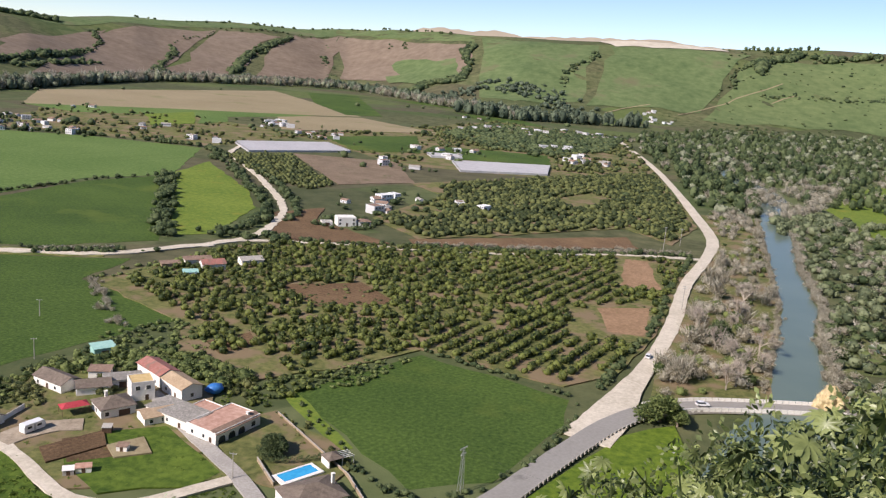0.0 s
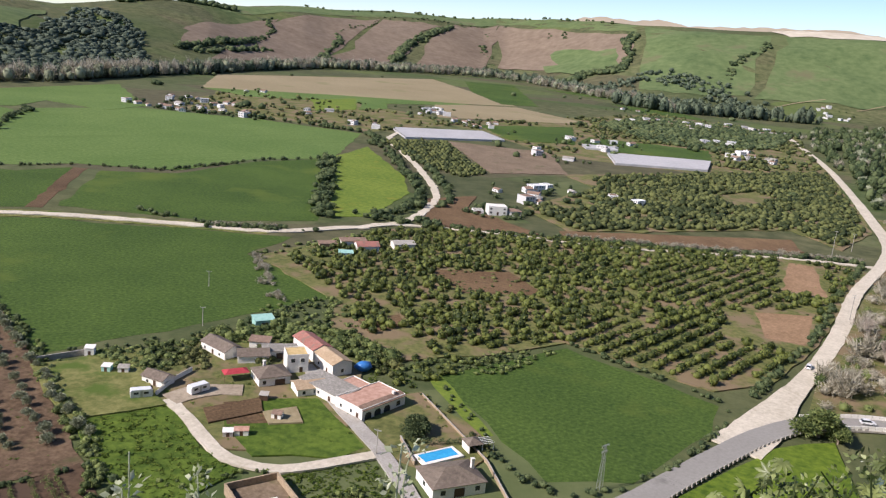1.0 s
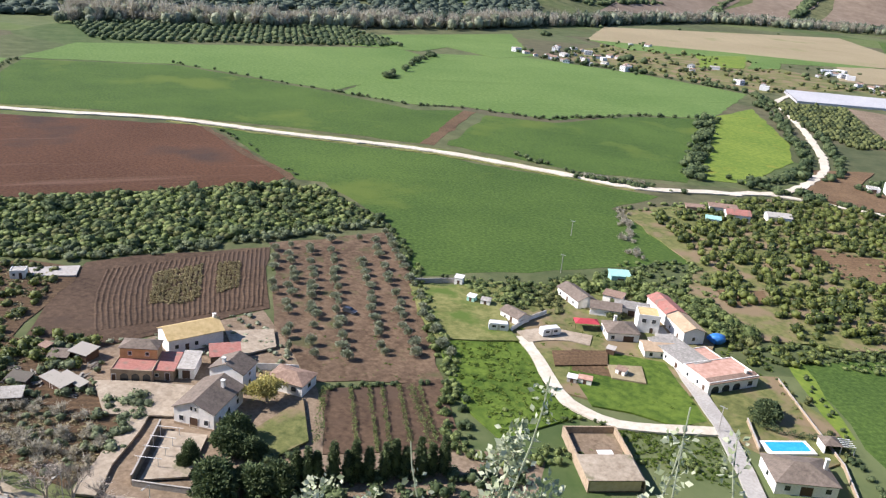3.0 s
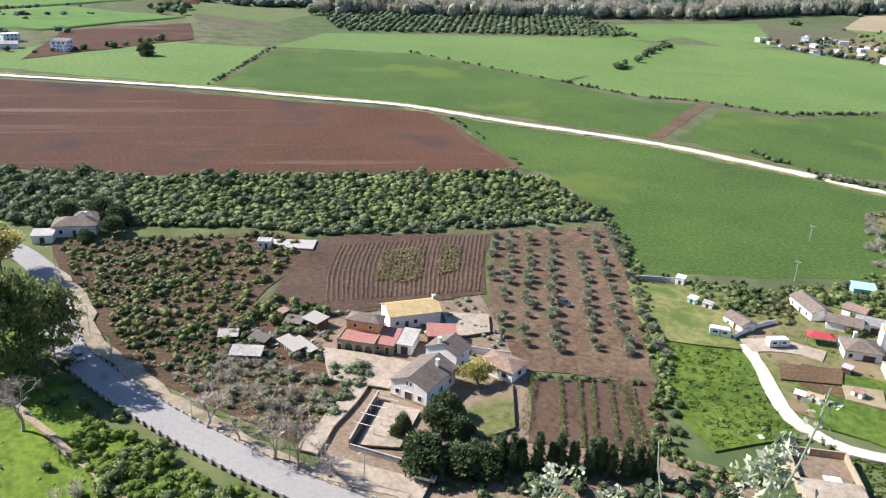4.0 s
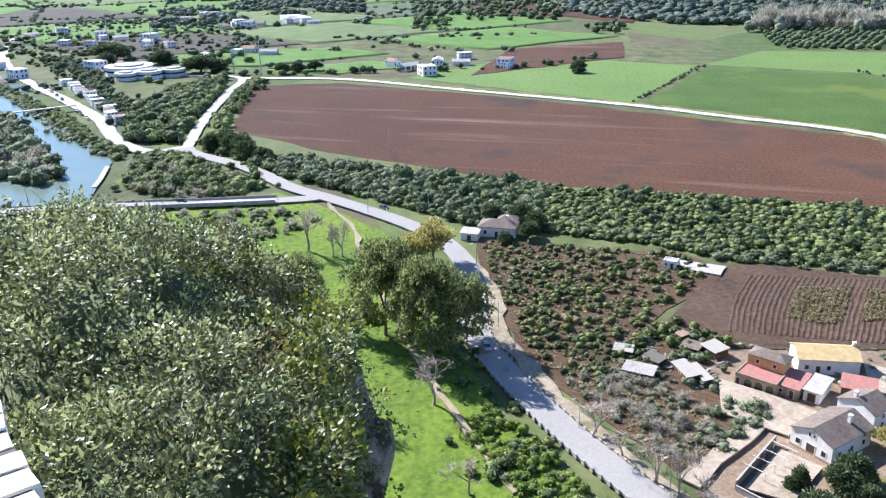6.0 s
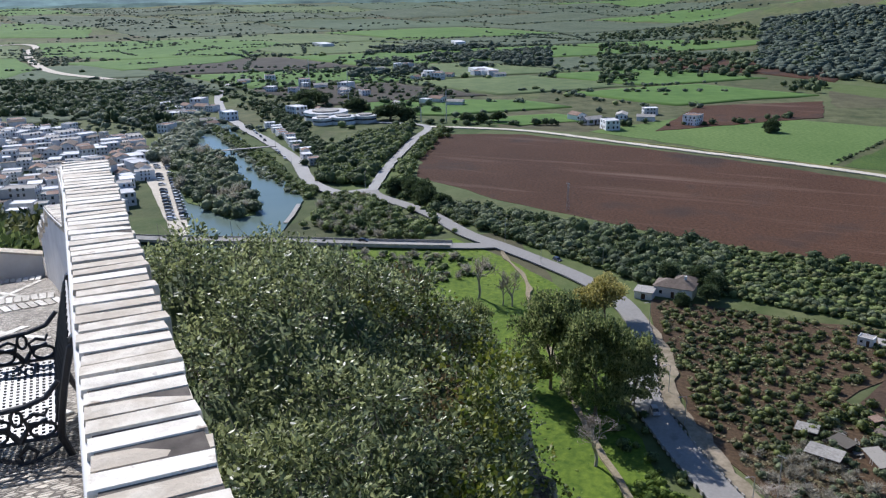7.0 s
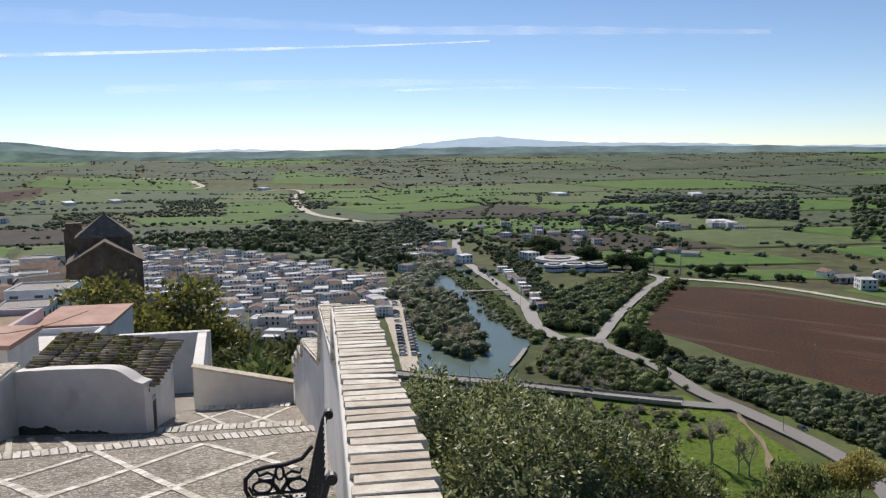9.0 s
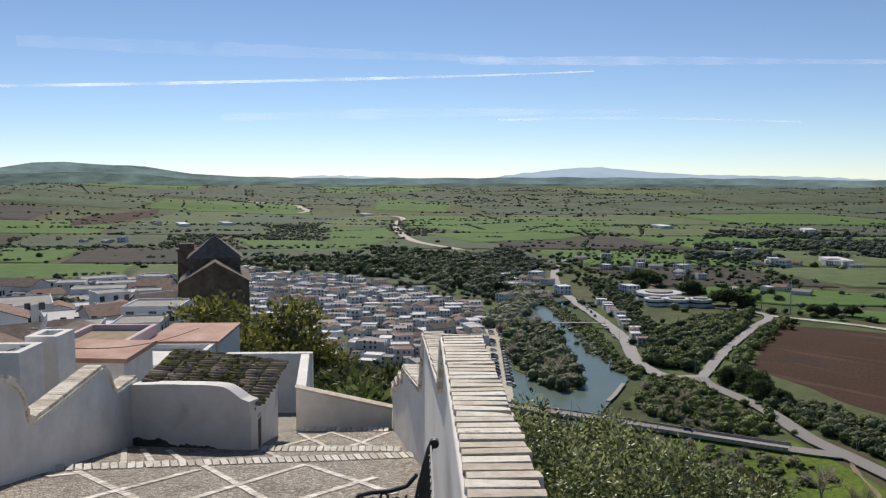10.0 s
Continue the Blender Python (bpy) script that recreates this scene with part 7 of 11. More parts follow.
for k, (L, W, h, kind, rise, roof) in enumerate(SPEC):
    ws = [(sd, u, z0, 1.0, 1.3) for sd in (0, 3, 1) for u in (-2.6, 0.3, 2.6) for z0 in ((1.1, 3.8, 6.2) if h > 7 else (1.1, 3.8) if h > 4.5 else (1.1,))]
    SLITS.append(ws)
    p = house("white_house", 900 + 20 * k, -900, 0, L, W, h, kind, rise, "whitewashed house with dark shuttered windows", "white_far", roof, z=-60, group="white houses")
    for sd, u, z0, w, hh in ws:
        slit(p, "window", sd, u, z0, w, hh, L, W, M["glass_dark"])
    slit(p, "door", 0, 0, 0, 1.1, 2.1, L, W, M["wood_dark"])
    PROTO.append(p)
FAR = []


def put_house(k, x, y, ang, size=1.0, z=None, label="", group="", single=True):
    m = pose(x, y, float(land(x, y)) if z is None else z, 0, 0, ang) @ Matrix.Diagonal((size, size, size, 1))
    if not single:
        FAR.append((k, m))
        return None
    return tagged(copy_thing(PROTO[k], m), label, group=group)


def far_houses(name, label):
    """The houses too far off to tell apart one by one, in one mesh."""
    mats = ["white_far", "tile", "concrete", "grey_roof", "pink_roof", "glass_dark", "tile_brown"]
    v, f, mi = [], [], []
    for k, m in FAR:
        L, W_, h, kind, rise, roof = SPEC[k]
        bits = [(wall_geo(kind, L, W_, h, rise), "white_far"), (roof_geo(kind, L, W_, h, rise), roof)]
        g = Geo()
        for sd, u, z0, w, hh in SLITS[k]:
            half = (W_ if sd in (0, 2) else L) / 2
            q = Geo().box(-w / 2, w / 2, -0.05, 0.02, 0, hh)
            mm = pose(0, 0, 0, 0, 0, (0, 90, 180, 270)[sd]) @ Matrix.Translation((u, -half, z0))
            g.add([mm @ Vector(p) for p in q.v], q.f)
        bits.append((g, "glass_dark"))
        for g, mat in bits:
            n = len(v)
            v += [tuple(m @ Vector(p)) for p in g.v]
            f += [tuple(i + n for i in q) for q in g.f]
            mi += [mats.index(mat)] * len(g.f)
    me = mesh_of(name, v, f, M[mats[0]])
    for q in mats[1:]:
        me.materials.append(M[q])
    me.polygons.foreach_set("material_index", mi)
    tagged(new(name, me), label, "houses", kind="stuff")


NORTH = [(-376, 770, 3), (-396, 1015, 6), (-375, 985, 5), (-310, 935, 6), (-290, 890, 4), (-144, 1217, 4), (-100, 1235, 5), (-64, 1269, 4), (12, 1313, 5), (30, 1290, 4), (-44, 1055, 3), (-164, 723, 3), (-198, 1414, 2), (134, 1870, 4), (-149, 839, 3), (-134, 533, 4), (-121, 543, 4), (-104, 555, 3), (-593, 721, 5), (-540, 730, 6), (-489, 735, 5), (-464, 842, 3), (-610, 800, 4), (-560, 770, 5), (-640, 960, 2), (-175, 880, 3), (-130, 900, 2), (-131, 1258, 6), (-90, 1280, 6), (-23, 1334, 6), (0, 1304, 6), (-39, 1029, 5), (6, 943, 5), (19, 921, 4), (160, 1815, 5)]
for x, y, n in NORTH:
    for _ in range(n):
        put_house(int(fr.choice([0, 0, 0, 1, 3, 5])), x + fr.normal() * 14, y + fr.normal() * 16, fr.uniform(0, 360), fr.uniform(0.6, 0.95), label="low white farm dwelling in the valley", group="valley farms", single=math.hypot(x, y) < 800)
NT = [(x + fr.normal() * 22, y + fr.normal() * 24, fr.uniform(1.6, 4.2), fr.uniform(3, 6.5)) for x, y, n in NORTH for _ in range(9)]
scatter("farm_garden_trees", LOOSE, NT, "leaf_dark", "garden trees round valley farms", "trees")
for x, y, n in [(-690, -271, 3), (-650, -12, 3), (-668, 30, 3), (-700, 10, 2), (-760, -180, 4), (-830, -280, 5), (-948, -432, 4), (-870, -369, 6), (-1043, -173, 4), (-1000, -240, 6), (-1100, -300, 5), (-760, -1168, 5), (-607, -694, 4), (-1088, -1506, 3), (-600, -330, 5), (-640, -370, 6), (-700, -420, 5)]:
    for _ in range(n):
        put_house(int(fr.choice([0, 1, 3, 5])), x + fr.normal() * 20, y + fr.normal() * 18, fr.uniform(0, 360), fr.uniform(0.9, 1.5), label="white building among trees on the plain", group="plain buildings", single=math.hypot(x, y) < 720)
# halls by the far road
for x, y, L, W, a in [(-1600, -595, 60, 24, 40), (-1640, -330, 60, 20, 20), (-1050, -180, 50, 22, 30), (-1100, -1440, 70, 20, 60), (-1180, -1400, 60, 20, 60), (-1640, -1400, 50, 20, 60)]:
    house("white_hall", x, y, a, L, W, 6.5, "flat", 0, "large white flat-roofed hall", "white_far", "white_far", wins=[(0, u, 2.5, 2.2, 1.4) for u in (-L / 3, -L / 8, L / 8, L / 3)], doors=((0, 0, 3.0, 3.2),), group="white halls")
# lower town by the river
TOWN = [(-345, -240), (-425, -268), (-520, -330), (-590, -480), (-600, -640), (-470, -640), (-430, -560), (-380, -420), (-318, -300)]
placed = []
tr = np.random.default_rng(5)
tx = tr.uniform(-610, -300, 5000)
ty = tr.uniform(-650, -225, 5000)
ok = inside(TOWN, tx, ty)
for x, y in zip(tx[ok], ty[ok]):
    if all((x - a) ** 2 + (y - b) ** 2 > 8.8 ** 2 for a, b in placed):
        placed.append((x, y))
for x, y in sorted(placed[:620], key=lambda q: q[0] ** 2 + q[1] ** 2):
    put_house(int(tr.choice([1, 2, 1, 7, 5, 1, 4, 1, 6, 8, 7, 0])), x, y, 35 + 55 * float(wave(x, y, 70, 3.0)) + 90 * tr.integers(0, 4) + tr.normal() * 7, tr.uniform(0.6, 1.25), label="white house packed in the lower town", group="lower town houses", single=math.hypot(x, y) < 528)
# upper town on the ridge
placed = []
for _ in range(3000):
    az, rr = math.radians(tr.uniform(143.2, 168)), tr.uniform(62, 420)
    x, y = -math.sin(az) * rr, math.cos(az) * rr
    if land(x, y) > 35 and all((x - a) ** 2 + (y - b) ** 2 > 8.2 ** 2 for a, b in placed):
        placed.append((x, y))
for x, y in placed[:250]:
    put_house(int(tr.choice([1, 2, 1, 5, 6, 1, 4, 2, 7])), x, y, 50 + 40 * float(wave(x, y, 50, 6.0)) + 90 * tr.integers(0, 4) + tr.normal() * 8, tr.uniform(0.6, 1.05), z=float(land(x, y)) - 1.5, label="whitewashed house on the town's ridge", group="upper town houses", single=math.hypot(x, y) < 230)
far_houses("distant_houses", "distant white houses of the town and valley")
for p in PROTO:
    p.matrix_basis = pose(-455 + 14 * PROTO.index(p), -575, 0, 0, 0, 40)

# church on the ridge
ch = thing("church", "dark stone church with a pyramid roof", "church", at=pose(-96, -117, 74.0, 0, 0, 50))
part("nave", wall_geo("gable", 18, 11, 9.0, 3.2), M["church_stone"], ch)
part("nave_roof", roof_geo("gable", 18, 11, 9.0, 3.2, 0.4, 0.2), M["tile_brown"], ch)
part("crossing", Geo().box(-4.5, 3.5, -4.2, 4.2, 8, 12.5), M["church_stone"], ch)
part("pyramid_roof", Geo().add([(-4.9, -4.6, 12.5), (3.9, -4.6, 12.5), (3.9, 4.6, 12.5), (-4.9, 4.6, 12.5), (-0.5, 0, 16.2)], [(0, 1, 4), (1, 2, 4), (2, 3, 4), (3, 0, 4), (3, 2, 1, 0)]), M["tile_brown"], ch)
part("bell_tower", Geo().box(-9.2, -6.0, -6.6, -3.4, 0, 13.0).box(-9.5, -5.7, -6.9, -3.1, 13.0, 13.4).box(-8.9, -6.3, -6.3, -3.7, 13.4, 14.3), M["church_stone"], ch)
for u in (-5.5, 0.5, 6.0):
    opening(ch, "window", 0, u, 4.5, 0.9, 2.0, 18, 11, M["church_stone"], M["glass_dark"])
# ---- the stepped street on the rock: paving, parapet, walls, bench ----
STREET = 216.95
SD, SL = np.array([-0.7990, -0.6010]), np.array([0.6010, -0.7990])


def street(s, l, z):
    """A pose in the street: s metres along it, l to its left."""
    p = SD * s + SL * l
    return pose(p[0], p[1], z, 0, 0, STREET)


def slope(s):
    return 97.1 - 0.22 * (max(s, 1.4) - 7.5)


M["line_white"] = material("worn_whitewash", (0.50, 0.46, 0.39), (0.82, 0.78, 0.70), 14.0, 1.0, 0.9, 0.4, 0.01, objvar=0.4, third=((0.40, 0.35, 0.28), 12.0, 0.6))
paving = thing("street_paving", "sloping pebble-paved street with white lines", "paving", kind="structure", at=street(0, 0, 0))
g = Geo()
for a, b in ((-9, 1.4), (1.4, 30)):
    g.add([(a, -0.2, slope(a) - 0.5), (b, -0.2, slope(b) - 0.5), (b, 9, slope(b) - 0.5), (a, 9, slope(a) - 0.5), (a, -0.2, slope(a)), (b, -0.2, slope(b)), (b, 9, slope(b)), (a, 9, slope(a))],
          [(3, 2, 1, 0), (4, 5, 6, 7), (0, 1, 5, 4), (1, 2, 6, 5), (2, 3, 7, 6), (3, 0, 4, 7)])
part("paving_bed", g, M["cobble"], paving)
# rows of whitewashed edge bricks
eb = mesh_of("edge_brick", *(lambda q: (q.v, q.f))(Geo().prism([(-0.15, -0.047), (0.145, -0.05), (0.15, 0.047), (-0.145, 0.05)], -0.25, 0.045)), M["line_white"])
for (s0, l0), (s1, l1) in (((14.83, 0.45), (13.55, 6.4)), ((15.75, 0.7), (16.03, 3.2)), ((19.72, 1.05), (20.12, 3.1))):
    n = int(math.hypot(s1 - s0, l1 - l0) / 0.122)
    turn = math.degrees(math.atan2(-(s1 - s0), l1 - l0))
    for i in range(n):
        q = (i + 0.5) / n
        ob = new("edge_brick", eb)
        ob.parent = paving
        ob.matrix_basis = Matrix.Translation((s0 + (s1 - s0) * q + rng.normal() * 0.006, l0 + (l1 - l0) * q, slope(s0 + (s1 - s0) * q))) @ pose(0, 0, 0, 0, 0.5, turn + 9 + rng.normal() * 2)
# diagonal lines of small whitewashed bricks
lb = mesh_of("line_brick", *(lambda q: (q.v, q.f))(Geo().prism([(-0.098, -0.048), (0.096, -0.05), (0.098, 0.049), (-0.096, 0.047)], -0.06, 0.016)), M["line_white"])


def floor_line(*pts):
    for (s0, l0), (s1, l1) in zip(pts, pts[1:]):
        d = math.hypot(s1 - s0, l1 - l0)
        n = max(1, round(d / 0.205))
        for i in range(n):
            q = (i + 0.5) / n
            a = s0 + (s1 - s0) * q
            ob = new("line_brick", lb)
            ob.parent = paving
            tilt = Vector((s1 - s0, l1 - l0, slope(s1) - slope(s0)))
            ob.matrix_basis = Matrix.Translation((a, l0 + (l1 - l0) * q + rng.normal() * 0.004, slope(a))) @ pose(0, 0, 0, 0, math.degrees(math.atan2(-tilt.z, d)), math.degrees(math.atan2(tilt.y, tilt.x)) + rng.normal() * 1.2)


floor_line((14.3, 3.85), (10.38, 1.94), (7.3, 0.42))
floor_line((13.9, 2.10), (11.1, 0.66))
floor_line((13.5, 5.42), (11.23, 3.86), (8.5, 2.08), (6.2, 0.95))
floor_line((13.95, 2.13), (11.08, 2.99), (9.0, 3.8), (6.5, 4.8))
floor_line((13.5, 3.63), (11.24, 4.25), (8.8, 5.0))
floor_line((12.5, 0.98), (10.38, 1.94), (9.2, 2.45), (6.4, 3.7))
floor_line((8.9, 0.9), (8.15, 1.38), (6.0, 2.4))
floor_line((13.35, 5.25), (12.95, 5.6))
floor_line((16.5, 5.78), (13.97, 4.92))
floor_line((16.4, 5.42), (14.1, 4.48))
floor_line((16.2, 4.90), (14.3, 4.05))
floor_line((15.72, 3.04), (14.7, 2.6))
floor_line((19.6, 3.1), (16.0, 1.93))
floor_line((16.3, 2.98), (19.6, 2.25))
floor_line((19.55, 2.34), (16.0, 1.06))
floor_line((16.0, 1.74), (19.3, 1.05))

# parapet, stepping down with the street
PS = np.concatenate([np.arange(-8, 7.6, 0.4), np.arange(7.6, 8.31, 0.07), np.arange(8.5, 13.1, 0.3), np.arange(13.1, 13.81, 0.07), np.arange(14, 16.4, 0.3), np.arange(16.4, 22.41, 0.06)])
PTOP_S = [-8, 7.6, 7.75, 7.95, 8.15, 8.3, 13.1, 13.25, 13.45, 13.65, 13.8, 16.4]
PTOP_Z = [98.85, 98.85, 98.80, 98.60, 98.40, 98.33, 97.85, 97.80, 97.4, 97.0, 96.9, 96.62]
for k in range(5):
    z0 = 96.60 - 0.40 * k
    PTOP_S += [16.5 + 1.2 * k, 16.62 + 1.2 * k, 16.78 + 1.2 * k, 16.95 + 1.2 * k, 17.5 + 1.2 * k]
    PTOP_Z += [z0, z0 - 0.10, z0 - 0.28, z0 - 0.36, z0 - 0.37]
PIN_S, PIN_L = [-8, 7.6, 13.3, 15.5, 20, 24.5], [0.22, 0.20, 0.32, 0.58, 0.97, 1.15]
ptop = lambda s: float(np.interp(s, PTOP_S, PTOP_Z))
pin = lambda s: float(np.interp(s, PIN_S, PIN_L))
par = thing("parapet", "whitewashed parapet wall with a brick coping", "parapet", kind="structure", at=street(0, 0, 0))
g = Geo()
for s in PS:
    li = pin(s) - 0.02
    g.v += [(s, li - 0.25, slope(s) - 7), (s, li, slope(s) - 1.0), (s, li, ptop(s)), (s, li - 0.25, ptop(s))]
for i in range(len(PS) - 1):
    a, b = 4 * i, 4 * i + 4
    g.f += [(a + 1, b + 1, b + 2, a + 2), (a + 2, b + 2, b + 3, a + 3), (a + 3, b + 3, b, a), (a, b, b + 1, a + 1)]
g.f += [(0, 1, 2, 3), tuple(4 * (len(PS) - 1) + k for k in (3, 2, 1, 0))]
part("wall", g, M["white"], par)
part("mortar_bed", Geo().add([(s, pin(s) - 0.275 + dl, ptop(s) + dz) for s in PS for dl, dz in ((0.0, -0.04), (0.27, -0.04), (0.27, 0.061), (0.0, 0.061))],
                             [(4 * i + j, 4 * i + 4 + j, 4 * i + 4 + (j + 1) % 4, 4 * i + (j + 1) % 4) for i in range(len(PS) - 1) for j in range(4)]), M["mortar"], par)
cb = []
for k in range(5):
    r = np.random.default_rng(k)
    w, d = 0.0418, 0.148
    q = [(-w, -d - r.uniform(-0.012, 0.006)), (w - 0.003, -d - r.uniform(-0.012, 0.006)), (w, d), (-w + 0.002, d + 0.004)]
    gg = Geo().prism(q, -0.05, 0.052)
    top = [(x * 0.93, y * 0.985, 0.066 + r.normal() * 0.002) for x, y in q]
    n0 = len(gg.v)
    gg.v += top
    gg.f = [f for f in gg.f if f != (4, 5, 6, 7)] + [(4, 5, n0 + 1, n0), (5, 6, n0 + 2, n0 + 1), (6, 7, n0 + 3, n0 + 2), (7, 4, n0, n0 + 3), (n0, n0 + 1, n0 + 2, n0 + 3)]
    cb.append(mesh_of("coping_brick", gg.v, gg.f, M["coping"]))
s = -7.9
while s < 22.3:
    z0, z1 = ptop(s - 0.04), ptop(s + 0.04)
    ang = math.degrees(math.atan2(z0 - z1, 0.08))
    ob = new("coping_brick", cb[int(rng.integers(0, 5))])
    ob.parent = par
    ob.matrix_basis = Matrix.Translation((s, pin(s) - 0.14 + rng.normal() * 0.004, ptop(s) + rng.normal() * 0.002)) @ pose(0, 0, 0, rng.normal() * 0.3, ang + rng.normal() * 0.2, 0.4 + rng.normal() * 0.5)
    s += 0.095 * math.cos(radians(ang)) ** 1.0

part("plaster_lip", Geo().tube([(s_, pin(s_) + 0.012, ptop(s_) + 0.03) for s_ in PS], [0.015] * len(PS), 8), M["white"], par, "rounded whitewashed lip under the coping", True)

# wall on the left side of the street, with scooped tops
def profile_wall(name, label, pts, l0, l1, low, coping=True):
    """A wall along the street whose top follows pts (s, z)."""
    top = thing(name, label, "wall", kind="structure", at=street(0, 0, 0))
    g = Geo()
    n = len(pts)
    for s, z in pts:
        g.v += [(s, l0, low(s)), (s, l0, z), (s, l1, z), (s, l1, low(s))]
    for i in range(n - 1):
        a, b = 4 * i, 4 * i + 4
        g.f += [(a, a + 1, b + 1, b), (a + 1, a + 2, b + 2, b + 1), (a + 2, a + 3, b + 3, b + 2), (a + 3, a, b, b + 3)]
    g.f += [(3, 2, 1, 0), tuple(4 * (n - 1) + k for k in (0, 1, 2, 3))]
    part("wall", g, M["white"], top)
    if coping:
        lip = Geo()
        for s, z in pts:
            lip.v += [(s, l0 - 0.03, z - 0.035), (s, l0 - 0.03, z + 0.03), (s, l1 + 0.03, z + 0.03), (s, l1 + 0.03, z - 0.035)]
        lip.f = [f for f in g.f]
        part("coping", lip, M["coping"], top)
    return top


def scoop(s0, z0, s1, z1, n=9):
    return [(s0 + (s1 - s0) * (1 - math.cos(math.pi / 2 * i / n)), z0 + (z1 - z0) * math.sin(math.pi / 2 * i / n)) for i in range(n + 1)]


low = lambda s: slope(s) - 1.0
left_pts = [(4.0, 98.6), (9.3, 98.5)] + scoop(9.3, 98.5, 9.9, 97.6) + [(11.0, 97.55)]
arch = [(11.9 + 1.1 * q, 96.7 + 0.78 * math.sqrt(max(0, 1 - q ** 2.4))) for q in np.linspace(0, 1, 14)]
left_pts = [(6.0, 97.9), (11.0, 97.5)] + arch + [(13.2, 96.62), (13.9, 96.66), (15.6, 96.78)] + [(15.75, 96.78), (15.95, 96.72), (16.1, 96.55), (16.25, 96.3), (16.4, 96.18), (17.4, 96.2)]
profile_wall("wall_left", "white garden wall with a scooped brick-topped edge", left_pts, 5.85, 6.12, low)

lw = thing("wall_coping", "whitewashed bricks along the garden wall's top", "coping", kind="structure", at=street(0, 0, 0))
lp = np.array(left_pts)
ld = np.concatenate([[0], np.cumsum(np.linalg.norm(np.diff(lp, axis=0), axis=1))])
for d in np.arange(0.1, ld[-1], 0.095):
    s0, z0, s1, z1 = np.interp(d - 0.04, ld, lp[:, 0]), np.interp(d - 0.04, ld, lp[:, 1]), np.interp(d + 0.04, ld, lp[:, 0]), np.interp(d + 0.04, ld, lp[:, 1])
    ob = new("coping_brick", cb[int(rng.integers(0, 5))])
    ob.parent = lw
    ob.matrix_basis = Matrix.Translation(((s0 + s1) / 2, 5.985, (z0 + z1) / 2 + 0.02)) @ pose(0, 0, 0, 0, math.degrees(math.atan2(z0 - z1, s1 - s0)) + rng.normal() * 0.6, rng.normal() * 0.8)

# shed with a mossy tile roof
shed = thing("tiled_shed", "small white shed with a mossy tile roof", "shed", at=street(16.1, 3.41, 95.0))
FA, FB = np.array([0.0, 0.0]), np.array([1.05, 2.45])
fn = np.array([2.45, -1.05]) / math.hypot(2.45, 1.05)
front = [(-0.01, 1.075), (0.045, 1.105)] + [(0.06 + 0.17 * i / 8, 1.12 + 0.18 * math.sin(math.pi / 2 * i / 8)) for i in range(9)] + [(0.32, 1.30), (0.65, 1.235), (1.0, 1.14)]


def along_front(u, back):
    return tuple(FA + (FB - FA) * u + fn * back)


g, lip = Geo(), Geo()
for u, z in front:
    g.v += [(*along_front(u, 0), -0.7), (*along_front(u, 0), z), (*along_front(u, 0.22), z), (*along_front(u, 0.22), -0.7)]
    lip.v += [(*along_front(u, -0.035), z - 0.018), (*along_front(u, -0.035), z + 0.032), (*along_front(u, 0.25), z + 0.032), (*along_front(u, 0.25), z - 0.018)]
for i in range(len(front) - 1):
    a, b = 4 * i, 4 * i + 4
    q = [(a, b, b + 1, a + 1), (a + 1, b + 1, b + 2, a + 2), (a + 2, b + 2, b + 3, a + 3), (a + 3, b + 3, b, a)]
    g.f += q
    lip.f += q
ends = [(0, 1, 2, 3), tuple(4 * (len(front) - 1) + k for k in (3, 2, 1, 0))]
g.f += ends
lip.f += ends
part("front_wall", g, M["white"], shed)
part("front_coping", lip, M["white"], shed)
part("side_wall", Geo().box(0.21, 2.85, -0.02, 0.18, -1.0, 0.96), M["white"], shed)
part("back_wall", Geo().prism([(2.65, 0.19), (2.85, 0.19), (3.2, 2.36), (3.0, 2.36)], -1.2, 1.1), M["white"], shed)
part("door", Geo().box(0.46, 0.80, -0.045, -0.021, -0.15, 0.62), M["wood_dark"], shed)
part("door_frame", Geo().box(0.42, 0.46, -0.055, -0.02, -0.2, 0.66).box(0.80, 0.84, -0.055, -0.02, -0.2, 0.66).box(0.46, 0.80, -0.055, -0.02, 0.62, 0.66), M["white"], shed)
ROOF4 = np.array([(0.10, -0.09, 0.97), (3.1, -0.10, 1.11), (3.5, 2.34, 1.33), (1.22, 2.36, 1.17)])


def on_roof(u, v):
    return (ROOF4[0] * (1 - u) + ROOF4[1] * u) * (1 - v) + (ROOF4[3] * (1 - u) + ROOF4[2] * u) * v


part("roof_bed", Geo().add([tuple(p - np.array([0, 0, 0.06])) for p in ROOF4] + [tuple(p) for p in ROOF4], [(3, 2, 1, 0), (4, 5, 6, 7), (0, 1, 5, 4), (1, 2, 6, 5), (2, 3, 7, 6), (3, 0, 4, 7)]), M["mossy_tile"], shed)
tv, tf = [], []
for i, (y, rad) in enumerate(((-0.21, 0.085), (0.19, 0.068))):
    for k in range(7):
        a = math.pi * k / 6
        tv.append((rad * math.cos(a), y, rad * math.sin(a) * 0.8 + (0.02 if i == 0 else 0.0)))
for i, (y, rad) in enumerate(((-0.21, 0.07), (0.19, 0.053))):
    for k in range(7):
        a = math.pi * k / 6
        tv.append((rad * math.cos(a), y, rad * math.sin(a) * 0.8 - 0.005 + (0.02 if i == 0 else 0.0)))
tf = [(k, k + 1, 8 + k, 7 + k) for k in range(6)] + [(15 + k, 14 + k, 21 + k, 22 + k) for k in range(6)] + [(k + 1, k, 14 + k, 15 + k) for k in range(6)]
tile_me = mesh_of("roof_tile", tv, tf, M["mossy_tile"], True)
